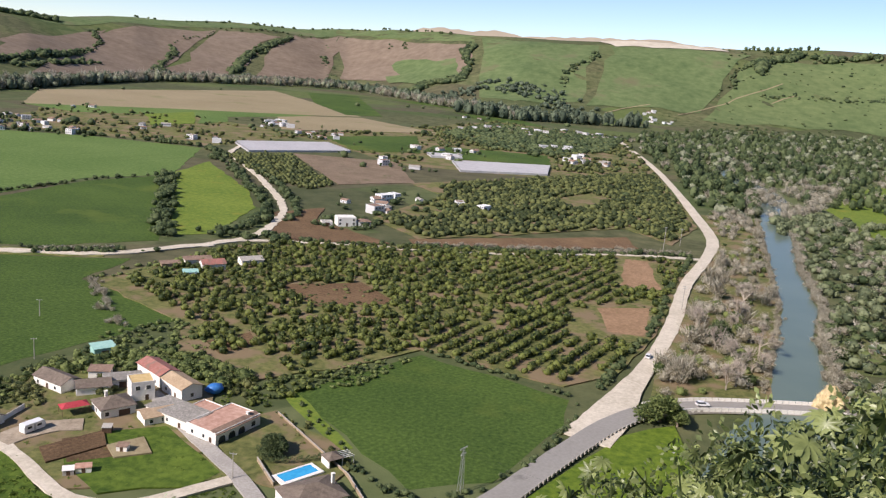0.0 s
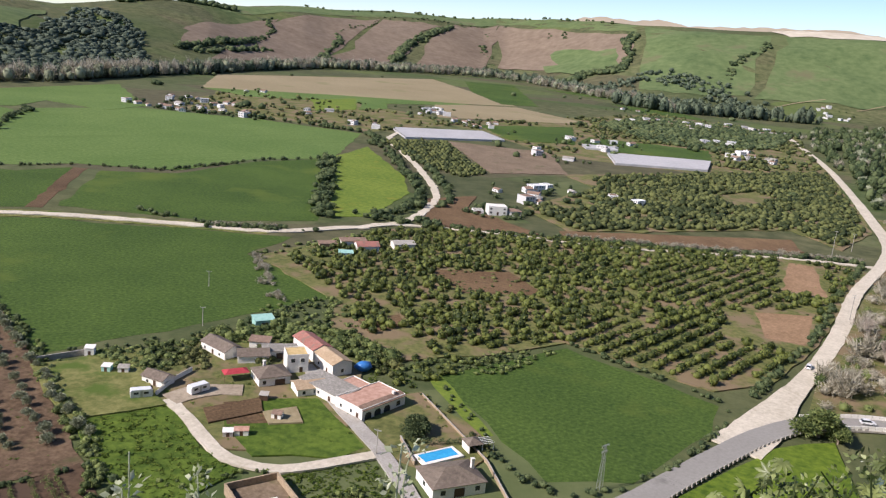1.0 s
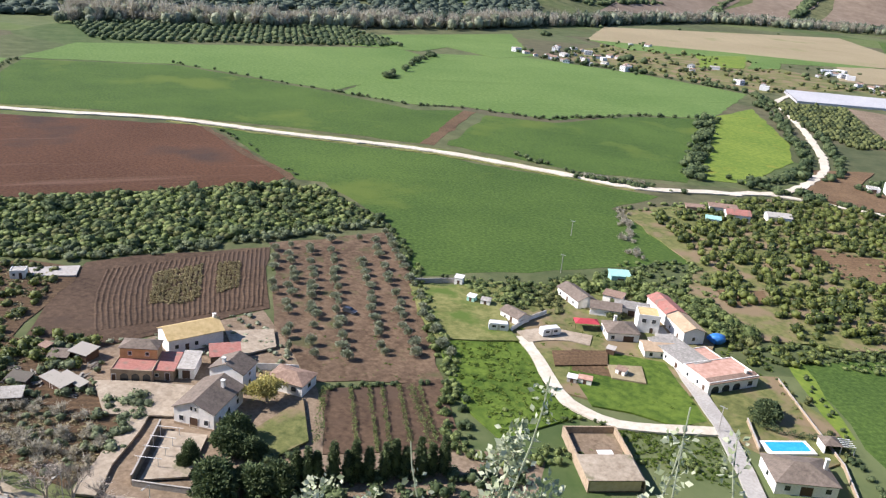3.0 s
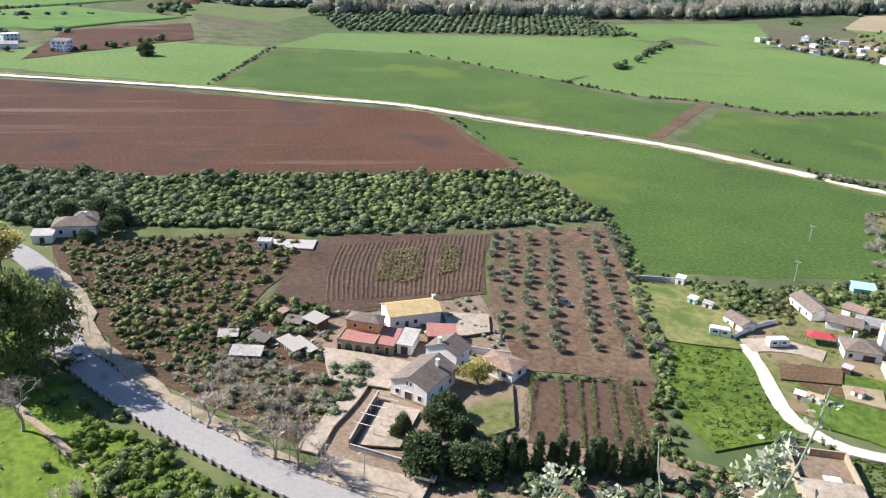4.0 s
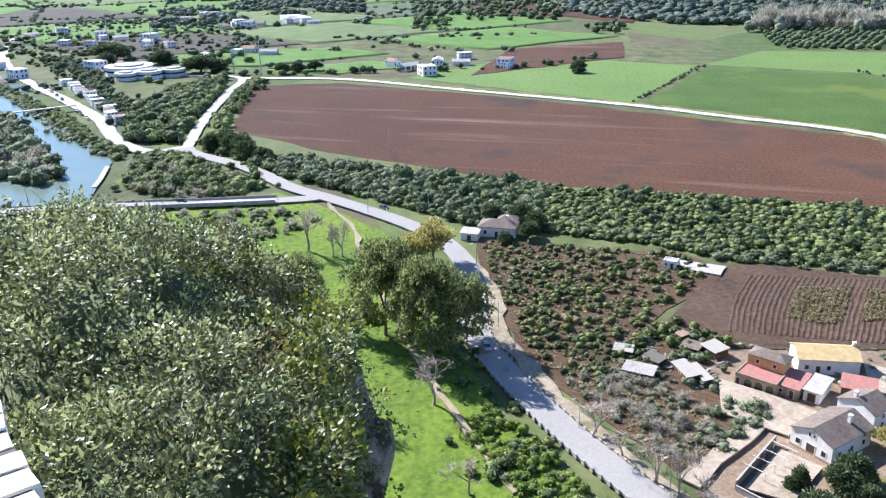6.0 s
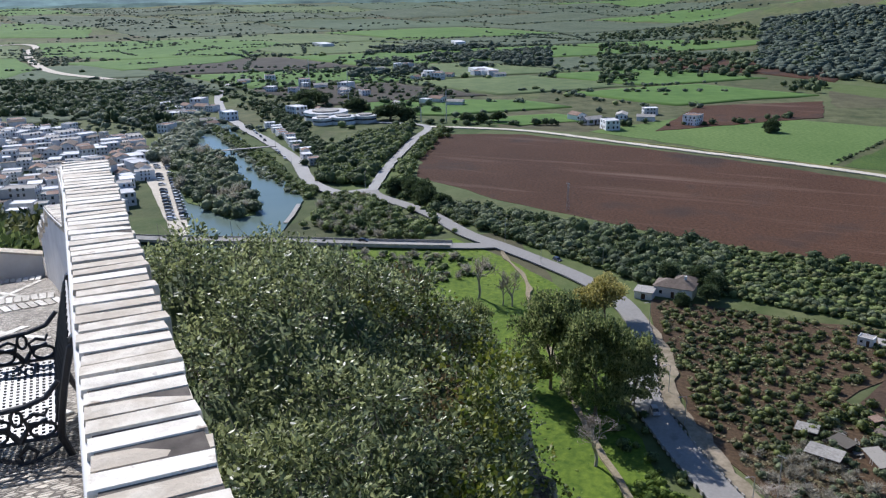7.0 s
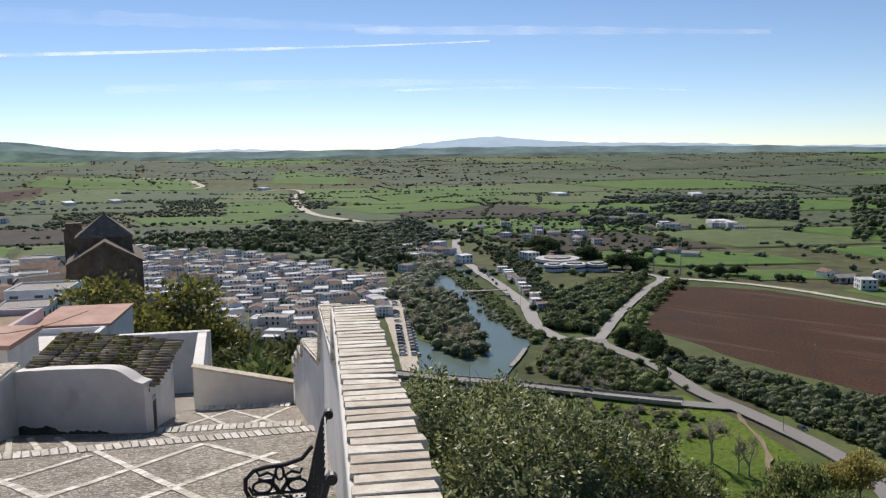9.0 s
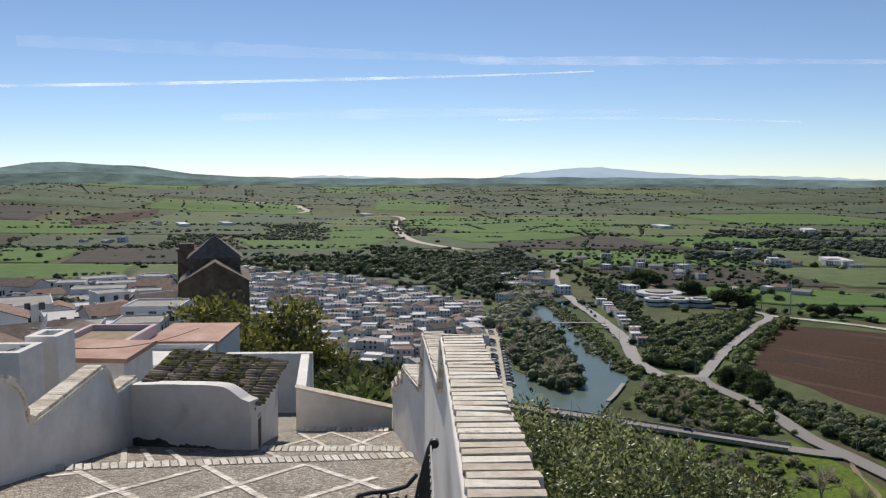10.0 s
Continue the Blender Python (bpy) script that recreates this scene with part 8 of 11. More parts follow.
for i in range(16):
    for j in range(7):
        u, v = (i + 0.5) / 16, 0.03 + 0.145 * j
        p, d = on_roof(u, v), on_roof(u, v + 0.1) - on_roof(u, v)
        ob = new("roof_tile", tile_me)
        ob.parent = shed
        ob.matrix_basis = Matrix.Translation((p[0] + rng.normal() * 0.008, p[1] + rng.normal() * 0.012, p[2] + 0.012)) @ pose(0, 0, 0, 4 + rng.normal() * 1.5, 2, math.degrees(math.atan2(-d[0], d[1])) + rng.normal() * 2.5)
# roots of moss and weed on the tiles
mv = []
for k in range(130):
    mv.append(on_roof(rng.uniform(0.05, 0.95), rng.uniform(0.12, 0.95)))
vv, ff = merge(*[((leaves(300 + k, 40, 0.5, clumps=4, shape=(1, 1, 0.4))[0] * rng.uniform(0.03, 0.085) + np.array([a, b, c + 0.075])), leaves(300 + k, 40, 0.5, clumps=4)[1]) for k, (a, b, c) in enumerate(mv)])
M["moss"] = material("dry_moss", (0.13, 0.125, 0.03), (0.28, 0.255, 0.075), 8.0, 1.0, 0.95, 0.0, island=0.5)
ob = new("moss", tri_mesh("moss", vv, ff, M["moss"]))
ob.parent = shed

gr_ = np.random.default_rng(88)
M["grime"] = material("damp_black_grime", (0.055, 0.050, 0.042), (0.15, 0.138, 0.115), 9.0, 1.5, 0.95, 0.6, 0.01)
gg = Geo()
for k in range(41):
    u = k / 40
    gg.v += [(*along_front(u, -0.003), -0.5), (*along_front(u, -0.003), 0.15 + 0.05 * math.sin(u * 23) * math.sin(u * 7) + gr_.uniform(-0.02, 0.02))]
gg.f = [(2 * k, 2 * k + 2, 2 * k + 3, 2 * k + 1) for k in range(40)]
part("grime", gg, M["grime"], shed, "dark damp grime at the foot of the wall")

# low wall across the end, and walls beyond
wl = thing("wall_end", "low white wall sloping across the street", "wall", kind="structure", at=street(20.3, 1.0, 0))
part("wall", Geo().add([(0, 0, 93.6), (0, 2.2, 93.6), (0.24, 2.2, 93.6), (0.24, 0, 93.6), (0, 0, 94.74), (0, 2.2, 95.24), (0.24, 2.2, 95.24), (0.24, 0, 94.74)], [(0, 1, 2, 3), (7, 6, 5, 4), (4, 5, 1, 0), (5, 6, 2, 1), (6, 7, 3, 2), (7, 4, 0, 3)]), M["white"], wl)
part("coping", Geo().add([(-0.03, -0.02, 94.745), (-0.03, 2.23, 95.25), (0.27, 2.23, 95.25), (0.27, -0.02, 94.745), (-0.03, -0.02, 94.79), (-0.03, 2.23, 95.295), (0.27, 2.23, 95.295), (0.27, -0.02, 94.79)], [(0, 1, 2, 3), (7, 6, 5, 4), (4, 5, 1, 0), (5, 6, 2, 1), (6, 7, 3, 2), (7, 4, 0, 3)]), M["coping"], wl)
w2 = thing("wall_return", "white wall running down beside the passage", "wall", kind="structure", at=street(20.54, 3.0, 0))
part("wall", Geo().add([(0, 0, 92), (6, 0.7, 91), (6, 0.95, 91), (0, 0.24, 92), (0, 0, 95.24), (6, 0.7, 94.75), (6, 0.95, 94.75), (0, 0.24, 95.24)], [(3, 2, 1, 0), (4, 5, 6, 7), (0, 1, 5, 4), (1, 2, 6, 5), (2, 3, 7, 6), (3, 0, 4, 7)]), M["white"], w2)
w3 = thing("wall_back", "white wall closing the passage", "wall", kind="structure", at=street(26.4, 3.6, 0))
part("wall", Geo().box(0, 0.25, 0, 2.6, 90, 94.78), M["white"], w3)

# neighbouring houses below the wall
def block(name, label, s0, s1, l0, l1, top, wall, roof, rise=0.0, kind="flat", wins=()):
    L, W = s1 - s0, l1 - l0
    z0 = 84.0
    ob = thing(name, label, "house", at=street((s0 + s1) / 2, (l0 + l1) / 2, z0))
    part("wall", wall_geo(kind, L, W, top - z0, rise), M[wall], ob)
    part("roof", roof_geo(kind, L, W, top - z0, rise, 0.12), M[roof], ob)
    for sd, u, z, w, h in wins:
        opening(ob, "window", sd, u, z - z0, w, h, L, W, M["white"], M["glass_dark"])
    return ob


M["pink_wall"] = material("pale_pink_render", (0.58, 0.46, 0.46), (0.70, 0.58, 0.57), 1.0, 0.2, 0.9, 0.2, 0.02)
ha = block("pink_roof_house", "white house with a faded pink sloping roof", 35, 39, 8.5, 11.4, 93.40, "white", "pink_roof", wins=((1, 0.6, 92.7, 0.35, 0.35), (3, 0.3, 92.8, 0.3, 0.3)))
part("sloping_roof", Geo().add([(-2.1, -1.5, 9.40), (2.1, -1.5, 9.42), (2.1, 1.5, 9.42), (-2.1, 1.5, 9.40), (-2.1, -1.5, 9.5), (2.1, -1.5, 9.53), (2.1, 1.5, 9.53), (-2.1, 1.5, 9.5)], [(3, 2, 1, 0), (4, 5, 6, 7), (0, 1, 5, 4), (1, 2, 6, 5), (2, 3, 7, 6), (3, 0, 4, 7)]), M["pink_roof"], ha)
block("white_annexe", "white annexe with a small dark window", 31.0, 34.9, 8.6, 11.2, 93.42, "white", "white", wins=((3, 0.5, 92.0, 0.6, 0.8), (0, -2, 92.0, 0.5, 0.8)))
block("terrace_house", "low white house with a sloping red terrace roof", 26.8, 29.5, 9.4, 11.6, 94.45, "white", "pink_roof", 0.05, "shed", wins=((3, -0.4, 93.2, 1.0, 0.8),))
block("pink_patio_house", "pale pink patio wall round a terrace", 31.0, 36.5, 11.4, 14.2, 93.95, "pink_wall", "stone")
block("white_tower", "tall white wall block with a chimney top", 21.4, 22.4, 9.05, 9.82, 96.3, "white", "white")
block("white_tower", "white house corner beside the garden wall", 20.0, 21.2, 9.30, 12.5, 96.2, "white", "white")
block("white_tower", "low white house behind the garden wall", 17.6, 21.2, 7.6, 9.2, 94.6, "white", "pink_roof")
ds = thing("satellite_dish", "white satellite dish on a short mast", "dish", at=street(30, 13.2, 93.9))
dv = [(0.55 * q * math.cos(a), 0.55 * q * math.sin(a), 0.2 * q * q) for q in (0.001, 0.5, 1.0) for a in np.linspace(0, 2 * math.pi, 16, endpoint=False)]
dish = part("reflector", Geo().add(dv, [(k * 16 + i, k * 16 + (i + 1) % 16, (k + 1) * 16 + (i + 1) % 16, (k + 1) * 16 + i) for k in range(2) for i in range(16)]), M["car_white"], ds)
dish.matrix_basis = pose(0, 0, 1.0, 60, 0, 200)
part("mast", Geo().tube([(0, 0, 0), (0, 0, 1.0)], [0.03, 0.03], 8), M["metal"], ds)
for (a, b) in (((20.5, 9.5, 96.25), (34.0, 9.0, 94.2)), ((20.5, 9.6, 96.2), (18.0, 14.0, 96.0))):
    pts = [np.array(a) * (1 - q) + np.array(b) * q - np.array([0, 0, 0.35 * math.sin(math.pi * q)]) for q in np.linspace(0, 1, 12)]
    cb2 = part("power_cable", Geo().tube(pts, [0.012] * 12, 5), M["rubber"])
    cb2.matrix_basis = street(0, 0, 0)
    tagged(cb2, "thin black overhead cable between houses", "cable")

# cast-iron bench
bench = thing("bench", "black cast-iron bench with scrolled arms and lattice seat", "bench", at=street(6.92, 0.0, slope(6.92)))
bz = 97.50 - slope(6.92)
hl = 0.60
g = Geo()
for i in range(25):
    x = -hl + 0.03 + (2 * hl - 0.06) * i / 24
    g.box(x - 0.0095, x + 0.0095, 0.43, 0.86, bz, bz + 0.012)
for j in range(12):
    y = 0.43 + 0.43 * j / 11
    g.box(-hl, hl, y - 0.0095, y + 0.0095, bz - 0.001, bz + 0.0135)
part("seat", g, M["iron"], bench, "pierced black iron seat")
part("seat_rail", Geo().tube([(-hl, 0.87, bz), (hl, 0.87, bz)], [0.016, 0.016], 8), M["iron"], bench)
part("seat_rail", Geo().tube([(-hl, 0.42, bz), (hl, 0.42, bz)], [0.016, 0.016], 8), M["iron"], bench)
back = [(0.44, bz + 0.05), (0.42, bz + 0.14), (0.39, bz + 0.24), (0.36, bz + 0.34), (0.335, bz + 0.43), (0.315, bz + 0.52), (0.30, bz + 0.58)]
for y, z in back:
    part("back_slat", Geo().box(-hl, hl, y - 0.006, y + 0.006, z - 0.018, z + 0.018), M["iron"], bench)
for i in range(9):
    x = -hl + 0.08 + (2 * hl - 0.16) * i / 8
    part("back_stave", Geo().tube([(x, y + 0.012, z) for y, z in back], [0.008] * len(back), 5), M["iron"], bench)


def ring(g, x, y, z, ry, rz_, rad=0.011, a0=0.0, a1=2 * math.pi, n=18):
    g.tube([(x, y + ry * math.cos(a), z + rz_ * math.sin(a)) for a in np.linspace(a0, a1, n)], [rad] * n, 6)


for sx in (-hl - 0.02, hl + 0.02):
    g = Geo()
    # back post with a curled head, rear leg
    g.tube([(sx, 0.30, bz - 0.36), (sx, 0.37, bz - 0.2), (sx, 0.43, bz), (sx, 0.41, bz + 0.14), (sx, 0.38, bz + 0.28), (sx, 0.345, bz + 0.42), (sx, 0.305, bz + 0.56), (sx, 0.275, bz + 0.61)], [0.026, 0.022, 0.024, 0.022, 0.022, 0.022, 0.024, 0.034], 8)
    end = part("end_frame", g, M["iron"], bench, "scrolled cast-iron bench end")
    part("post_knob", Geo().tube([(sx - 0.03, 0.272, bz + 0.60), (sx + 0.03, 0.272, bz + 0.60)], [0.035, 0.035], 10), M["iron"], end)
    part("arm_rest", Geo().tube([(sx, 0.40, bz + 0.36), (sx, 0.48, bz + 0.27), (sx, 0.60, bz + 0.235), (sx, 0.74, bz + 0.225), (sx, 0.84, bz + 0.20), (sx, 0.90, bz + 0.14), (sx, 0.905, bz + 0.06), (sx, 0.88, bz)], [0.016, 0.017, 0.018, 0.018, 0.018, 0.018, 0.017, 0.018], 8), M["iron"], end)
    part("front_leg", Geo().tube([(sx, 0.88, bz), (sx, 0.90, bz - 0.1), (sx, 0.87, bz - 0.22), (sx, 0.90, bz - 0.34), (sx, 0.95, bz - 0.37)], [0.022, 0.02, 0.018, 0.02, 0.028], 8), M["iron"], end)
    part("stretcher", Geo().tube([(sx, 0.36, bz - 0.2), (sx, 0.62, bz - 0.12), (sx, 0.88, bz - 0.2)], [0.013, 0.013, 0.013], 6), M["iron"], end)
    fil = Geo()
    ring(fil, sx, 0.78, bz + 0.07, 0.07, 0.045)
    ring(fil, sx, 0.52, bz + 0.07, 0.07, 0.045)
    ring(fil, sx, 0.65, bz + 0.17, 0.03, 0.05)
    for c, d in ((0.65, 1), (0.65, -1)):
        fil.tube([(sx, c, bz + 0.01), (sx, c + d * 0.03, bz + 0.06), (sx, c + d * 0.055, bz + 0.10), (sx, c + d * 0.04, bz + 0.15), (sx, c + d * 0.09, bz + 0.18), (sx, c + d * 0.15, bz + 0.16), (sx, c + d * 0.17, bz + 0.20)], [0.02, 0.018, 0.015, 0.013, 0.013, 0.012, 0.01], 6)
        fil.tube([(sx, c + d * 0.02, bz + 0.02), (sx, c + d * 0.10, bz + 0.015), (sx, c + d * 0.2, bz + 0.02), (sx, c + d * 0.23, bz + 0.08)], [0.014, 0.013, 0.014, 0.01], 6)
        fil.tube([(sx, c + d * 0.06, bz + 0.12), (sx, c + d * 0.12, bz + 0.12), (sx, c + d * 0.16, bz + 0.13)], [0.016, 0.014, 0.018], 6)
    part("scroll_ornament", fil, M["iron"], end)
    lg = Geo()
    for c, d in ((0.62, 1), (0.62, -1)):
        lg.tube([(sx, c, bz - 0.02), (sx, c + d * 0.05, bz - 0.07), (sx, c + d * 0.03, bz - 0.12), (sx, c + d * 0.12, bz - 0.09), (sx, c + d * 0.2, bz - 0.04)], [0.014] * 5, 6)
    part("leg_scroll", lg, M["iron"], end)
# ---- plants close to the lookout ----
def leaf_cloud(centres, per, radius, size, seed, stretch=0.5, flat=0.6):
    """Pointed leaves in tufts: each leaf a folded diamond of two triangles a side."""
    r = np.random.default_rng(seed)
    c = np.repeat(np.asarray(centres, float), per, axis=0)
    n = len(c)
    u = r.normal(size=(n, 3))
    u /= np.linalg.norm(u, axis=1)[:, None]
    u[:, 2] = np.abs(u[:, 2]) * 0.8 + u[:, 2] * 0.2
    p = c + u * radius * r.uniform(0.35, 1.0, (n, 1)) ** 0.6
    d = u + r.normal(size=(n, 3)) * flat
    d /= np.linalg.norm(d, axis=1)[:, None]
    a = np.cross(d, r.normal(size=(n, 3)))
    a /= np.linalg.norm(a, axis=1)[:, None]
    s = size * r.uniform(0.55, 1.3, (n, 1))
    nrm = np.cross(d, a)
    mid = p + d * s * 0.5
    v = np.concatenate([p, mid + a * s * stretch * 0.5 + nrm * s * 0.08, p + d * s, mid - a * s * stretch * 0.5 + nrm * s * 0.08], 0)
    i = np.arange(n)
    f = np.concatenate([np.stack([i, i + n, i + 2 * n], 1), np.stack([i, i + 2 * n, i + 3 * n], 1)])
    return v, f


def W(s, l, z):
    s, l, z = np.asarray(s, float), np.asarray(l, float), np.asarray(z, float)
    return np.stack([SD[0] * s + SL[0] * l, SD[1] * s + SL[1] * l, z], -1)


FL, FZ = [-8.2, -6.95, -6.2, -5.4, -3.9, -2.2, -0.8, -0.2], [90.0, 92.4, 93.4, 94.7, 96.0, 96.85, 96.75, 96.4]


def canopy(s, l):
    s, l = np.asarray(s, float), np.asarray(l, float)
    k = np.where(s < 11, 11 / np.maximum(s, 4.5), 1.0) ** 0.6
    return np.interp(l * k, FL, FZ) - np.where(s < 12, 0.10 * (12 - s), 0.42 * (s - 12)) + 0.22 * np.sin(s * 2.3 + l * 1.7) + 0.16 * np.sin(l * 3.9 - s * 1.1)


r = np.random.default_rng(21)
n = 1150
cs, cl = r.uniform(4.6, 15.5, n), -r.uniform(0.25, 7.0, n)
ok = cl > -0.2 - 0.62 * (cs - 3.2)
cs, cl = cs[ok], cl[ok]
cz = canopy(cs, cl) - r.uniform(0, 0.45, len(cs))
cliff = thing("cliff_shrubs", "dense glossy evergreen shrubs below the parapet", "shrubs", kind="stuff")
sel = (cl * np.where(cs < 11, 11 / cs, 1) < -4.6) & (r.uniform(size=len(cs)) < 0.55)
yel = (cl * np.where(cs < 11, 11 / cs, 1) < -3.6) & (r.uniform(size=len(cs)) < 0.25) & ~sel
v, f = leaf_cloud(W(cs, cl, cz)[~sel & ~yel], 115, 0.31, 0.068, 1)
ob = new("foliage", tri_mesh("foliage", v, f, M["leaf_near"]))
ob.parent = cliff
v, f = leaf_cloud(W(cs, cl, cz)[sel], 110, 0.34, 0.065, 2, 0.8)
M["leaf_ivy"] = material("ivy_leaves", (0.075, 0.11, 0.014), (0.26, 0.27, 0.04), 1.5, 0.5, 0.45, 0.0, island=0.6, translucent=0.35, spec=0.5)
ob = new("ivy_foliage", tri_mesh("ivy_foliage", v, f, M["leaf_ivy"]))
ob.parent = cliff
v, f = leaf_cloud(W(cs, cl, cz)[yel], 60, 0.34, 0.07, 3)
M["leaf_rust"] = material("rusty_dry_leaves", (0.11, 0.07, 0.03), (0.25, 0.18, 0.07), 1.5, 0.5, 0.8, 0.0, island=0.6, translucent=0.2)
ob = new("dry_foliage", tri_mesh("dry_foliage", v, f, M["leaf_rust"]))
ob.parent = cliff
# dark sheet put below the leaves as the shade inside the shrubs
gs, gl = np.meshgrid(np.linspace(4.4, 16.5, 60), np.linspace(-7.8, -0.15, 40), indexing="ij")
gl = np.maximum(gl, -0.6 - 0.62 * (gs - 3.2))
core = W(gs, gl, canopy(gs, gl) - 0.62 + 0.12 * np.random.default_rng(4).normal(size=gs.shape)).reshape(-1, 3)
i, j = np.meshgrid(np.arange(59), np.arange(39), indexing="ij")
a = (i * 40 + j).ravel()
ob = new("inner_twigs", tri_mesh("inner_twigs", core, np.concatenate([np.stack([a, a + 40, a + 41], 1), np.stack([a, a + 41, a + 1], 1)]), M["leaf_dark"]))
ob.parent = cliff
g = Geo()
for k in range(760):
    s0, l0 = r.uniform(6.0, 14.5), -r.uniform(0.5, 5.8)
    if l0 < -0.2 - 0.62 * (s0 - 3.2):
        continue
    p = W(s0, l0, float(canopy(s0, l0)) - 0.35)
    d = np.array([r.normal() * 0.35, r.normal() * 0.35, r.uniform(0.25, 0.75)])
    q = p + d * 0.32 + r.normal(size=3) * 0.06
    g.tube([p, q, p + d * 0.66 + r.normal(size=3) * 0.10], [0.007, 0.005, 0.002], 4, False)
M["twig_brown"] = material("grey_brown_twigs", (0.13, 0.105, 0.08), (0.30, 0.25, 0.19), 2.0, 0.2, 0.95, 0.0)
ob = part("bare_twigs", g, M["twig_brown"], cliff)

# rock edge
rv, rf = icosphere(5)
M["rock"] = material("weathered_limestone", (0.17, 0.145, 0.11), (0.52, 0.46, 0.37), 2.6, 0.35, 0.95, 1.0, 0.25, third=((0.085, 0.075, 0.058), 1.6, 0.5))
def crag(name, centre, size, seed, label):
    off = Vector((seed * 2.3, seed, -seed))
    k = np.array([1 + 0.45 * noise.noise(Vector(p) * 1.7 + off) + 0.26 * noise.noise(Vector(p) * 4 + off) + 0.10 * abs(noise.noise(Vector(p) * 7 + off)) + 0.07 * noise.noise(Vector(p) * 13 + off) + 0.04 * noise.noise(Vector(p) * 27 + off) for p in rv])
    v = rv * k[:, None]
    v = v * np.array(size) * 0.9
    ob = new(name, tri_mesh(name, v, rf, M["rock"]))
    ob.matrix_basis = Matrix.Translation(tuple(centre)) @ pose(0, 0, 0, 0, 0, STREET + 8)
    tagged(ob, label, "rock")


crag("rock_crag", W(12.3, -4.85, 89.9), (1.6, 1.3, 4.6), 3, "weathered grey limestone crag on the cliff edge")
crag("rock_crag", W(10.2, -4.5, 86.6), (1.3, 1.5, 6.0), 5, "dark limestone rock below the shrubs")
crag("rock_crag", W(14.0, -2.5, 86.5), (4.5, 3.0, 7.0), 8, "broad limestone cliff under the shrubs")

# ivy and shrubs that cling to the crag's skin and fill the ledge behind it
iv = np.random.default_rng(55)
grown = []
for ob, share, low in ((bpy.data.objects["rock_crag"], 0.10, 88.0), (bpy.data.objects["rock_crag.001"], 0.30, 86.0), (bpy.data.objects["rock_crag.002"], 0.12, 88.0)):
    co = np.array([(ob.matrix_basis @ q.co)[:] for q in ob.data.vertices])
    mid = co.mean(0)
    out_s = (co - mid)[:, :2] @ np.array(SD)
    k = (co[:, 2] > low) & ((out_s < 0.25) | (co[:, 2] > low + 2.6)) & (iv.uniform(size=len(co)) < share * np.clip((co[:, 2] - low) / 2.0 + 0.25, 0, 1))
    grown.append(co[k] + (co[k] - mid) * np.array([0.05, 0.05, 0.02]))
grown = np.concatenate(grown)
if len(grown) > 900:
    grown = grown[iv.permutation(len(grown))[:900]]
fill_s = np.concatenate([iv.uniform(9.6, 13.2, 130), iv.uniform(4.6, 13.4, 620)])
rim = np.maximum(-5.1, -0.45 - 0.62 * (fill_s - 3.2))
fill_l = np.concatenate([-iv.uniform(3.2, 4.2, 130), rim[130:] + iv.uniform(-0.15, 0.35, 620)])
fill = W(fill_s, fill_l, canopy(fill_s, np.maximum(fill_l, rim + 0.2)) - np.concatenate([iv.uniform(0.1, 1.8, 130), iv.uniform(0.0, 1.0, 620) ** 1.4 * np.where(fill_s[130:] < 10.6, 4.2, 1.3)]))
pick = iv.uniform(size=len(fill)) < 0.5
v, f = leaf_cloud(np.concatenate([grown[::2], fill[pick]]), 64, 0.29, 0.078, 12, 0.8)
ob = new("crag_ivy", tri_mesh("crag_ivy", v, f, M["leaf_ivy"]))
tagged(ob, "yellow-green ivy hanging over the crag", "ivy", kind="stuff")
v, f = leaf_cloud(np.concatenate([grown[1::2], fill[~pick]]), 64, 0.29, 0.066, 14)
ob = new("crag_shrubs", tri_mesh("crag_shrubs", v, f, M["leaf_near"]))
tagged(ob, "low evergreen shrubs rooted in the crag", "shrubs", kind="stuff")

# rocky bank that carries the parapet and the plants on its ledge
BANK_S = [-14, -9, -2.5, -1, 3.4, 5, 12, 17, 24]
BANK_L = [0.0, -1.2, -2.5, -3.4, -5.0, -7.0, -10.0]
BANK_Z = np.array([[97.0, 96.8, 96.7, 96.4, 95.6, 93.0, 84.0], [97.0, 96.8, 96.7, 96.4, 95.6, 93.0, 84.0], [97.0, 96.8, 96.7, 96.3, 95.4, 92.0, 83.0], [97.1, 97.0, 96.9, 94.6, 92.0, 88.0, 80.0],
                   [97.1, 97.0, 96.9, 94.4, 91.5, 88.0, 80.0], [95.6, 95.4, 95.2, 94.0, 91.0, 87.0, 80.0], [94.2, 94.2, 94.0, 93.0, 90.0, 86.0, 79.0], [92.0, 91.6, 91.0, 89.0, 87.0, 84.0, 78.0], [90.0, 89.4, 88.6, 87.0, 85.0, 82.0, 76.0]])
bs, bl = np.meshgrid(np.linspace(-14, 24, 120), np.linspace(0.1, -10, 60), indexing="ij")
bz = np.array([[np.interp(l, BANK_L[::-1], np.array([np.interp(s, BANK_S, BANK_Z[:, k]) for k in range(7)])[::-1]) for l in bl[0]] for s in bs[:, 0]])
bz = bz + 0.10 * np.array([[noise.noise(Vector((a * 1.3, b * 1.3, 2.0))) + 0.5 * noise.noise(Vector((a * 3.7, b * 3.7, 5.0))) for b in bl[0]] for a in bs[:, 0]])
a = (np.arange(119)[:, None] * 60 + np.arange(59)[None]).ravel()
ob = new("rocky_bank", tri_mesh("rocky_bank", W(bs, bl, bz).reshape(-1, 3), np.concatenate([np.stack([a, a + 61, a + 60], 1), np.stack([a, a + 1, a + 61], 1)]), M["rock"]))
tagged(ob, "weathered limestone bank below the parapet", "rock", kind="structure")

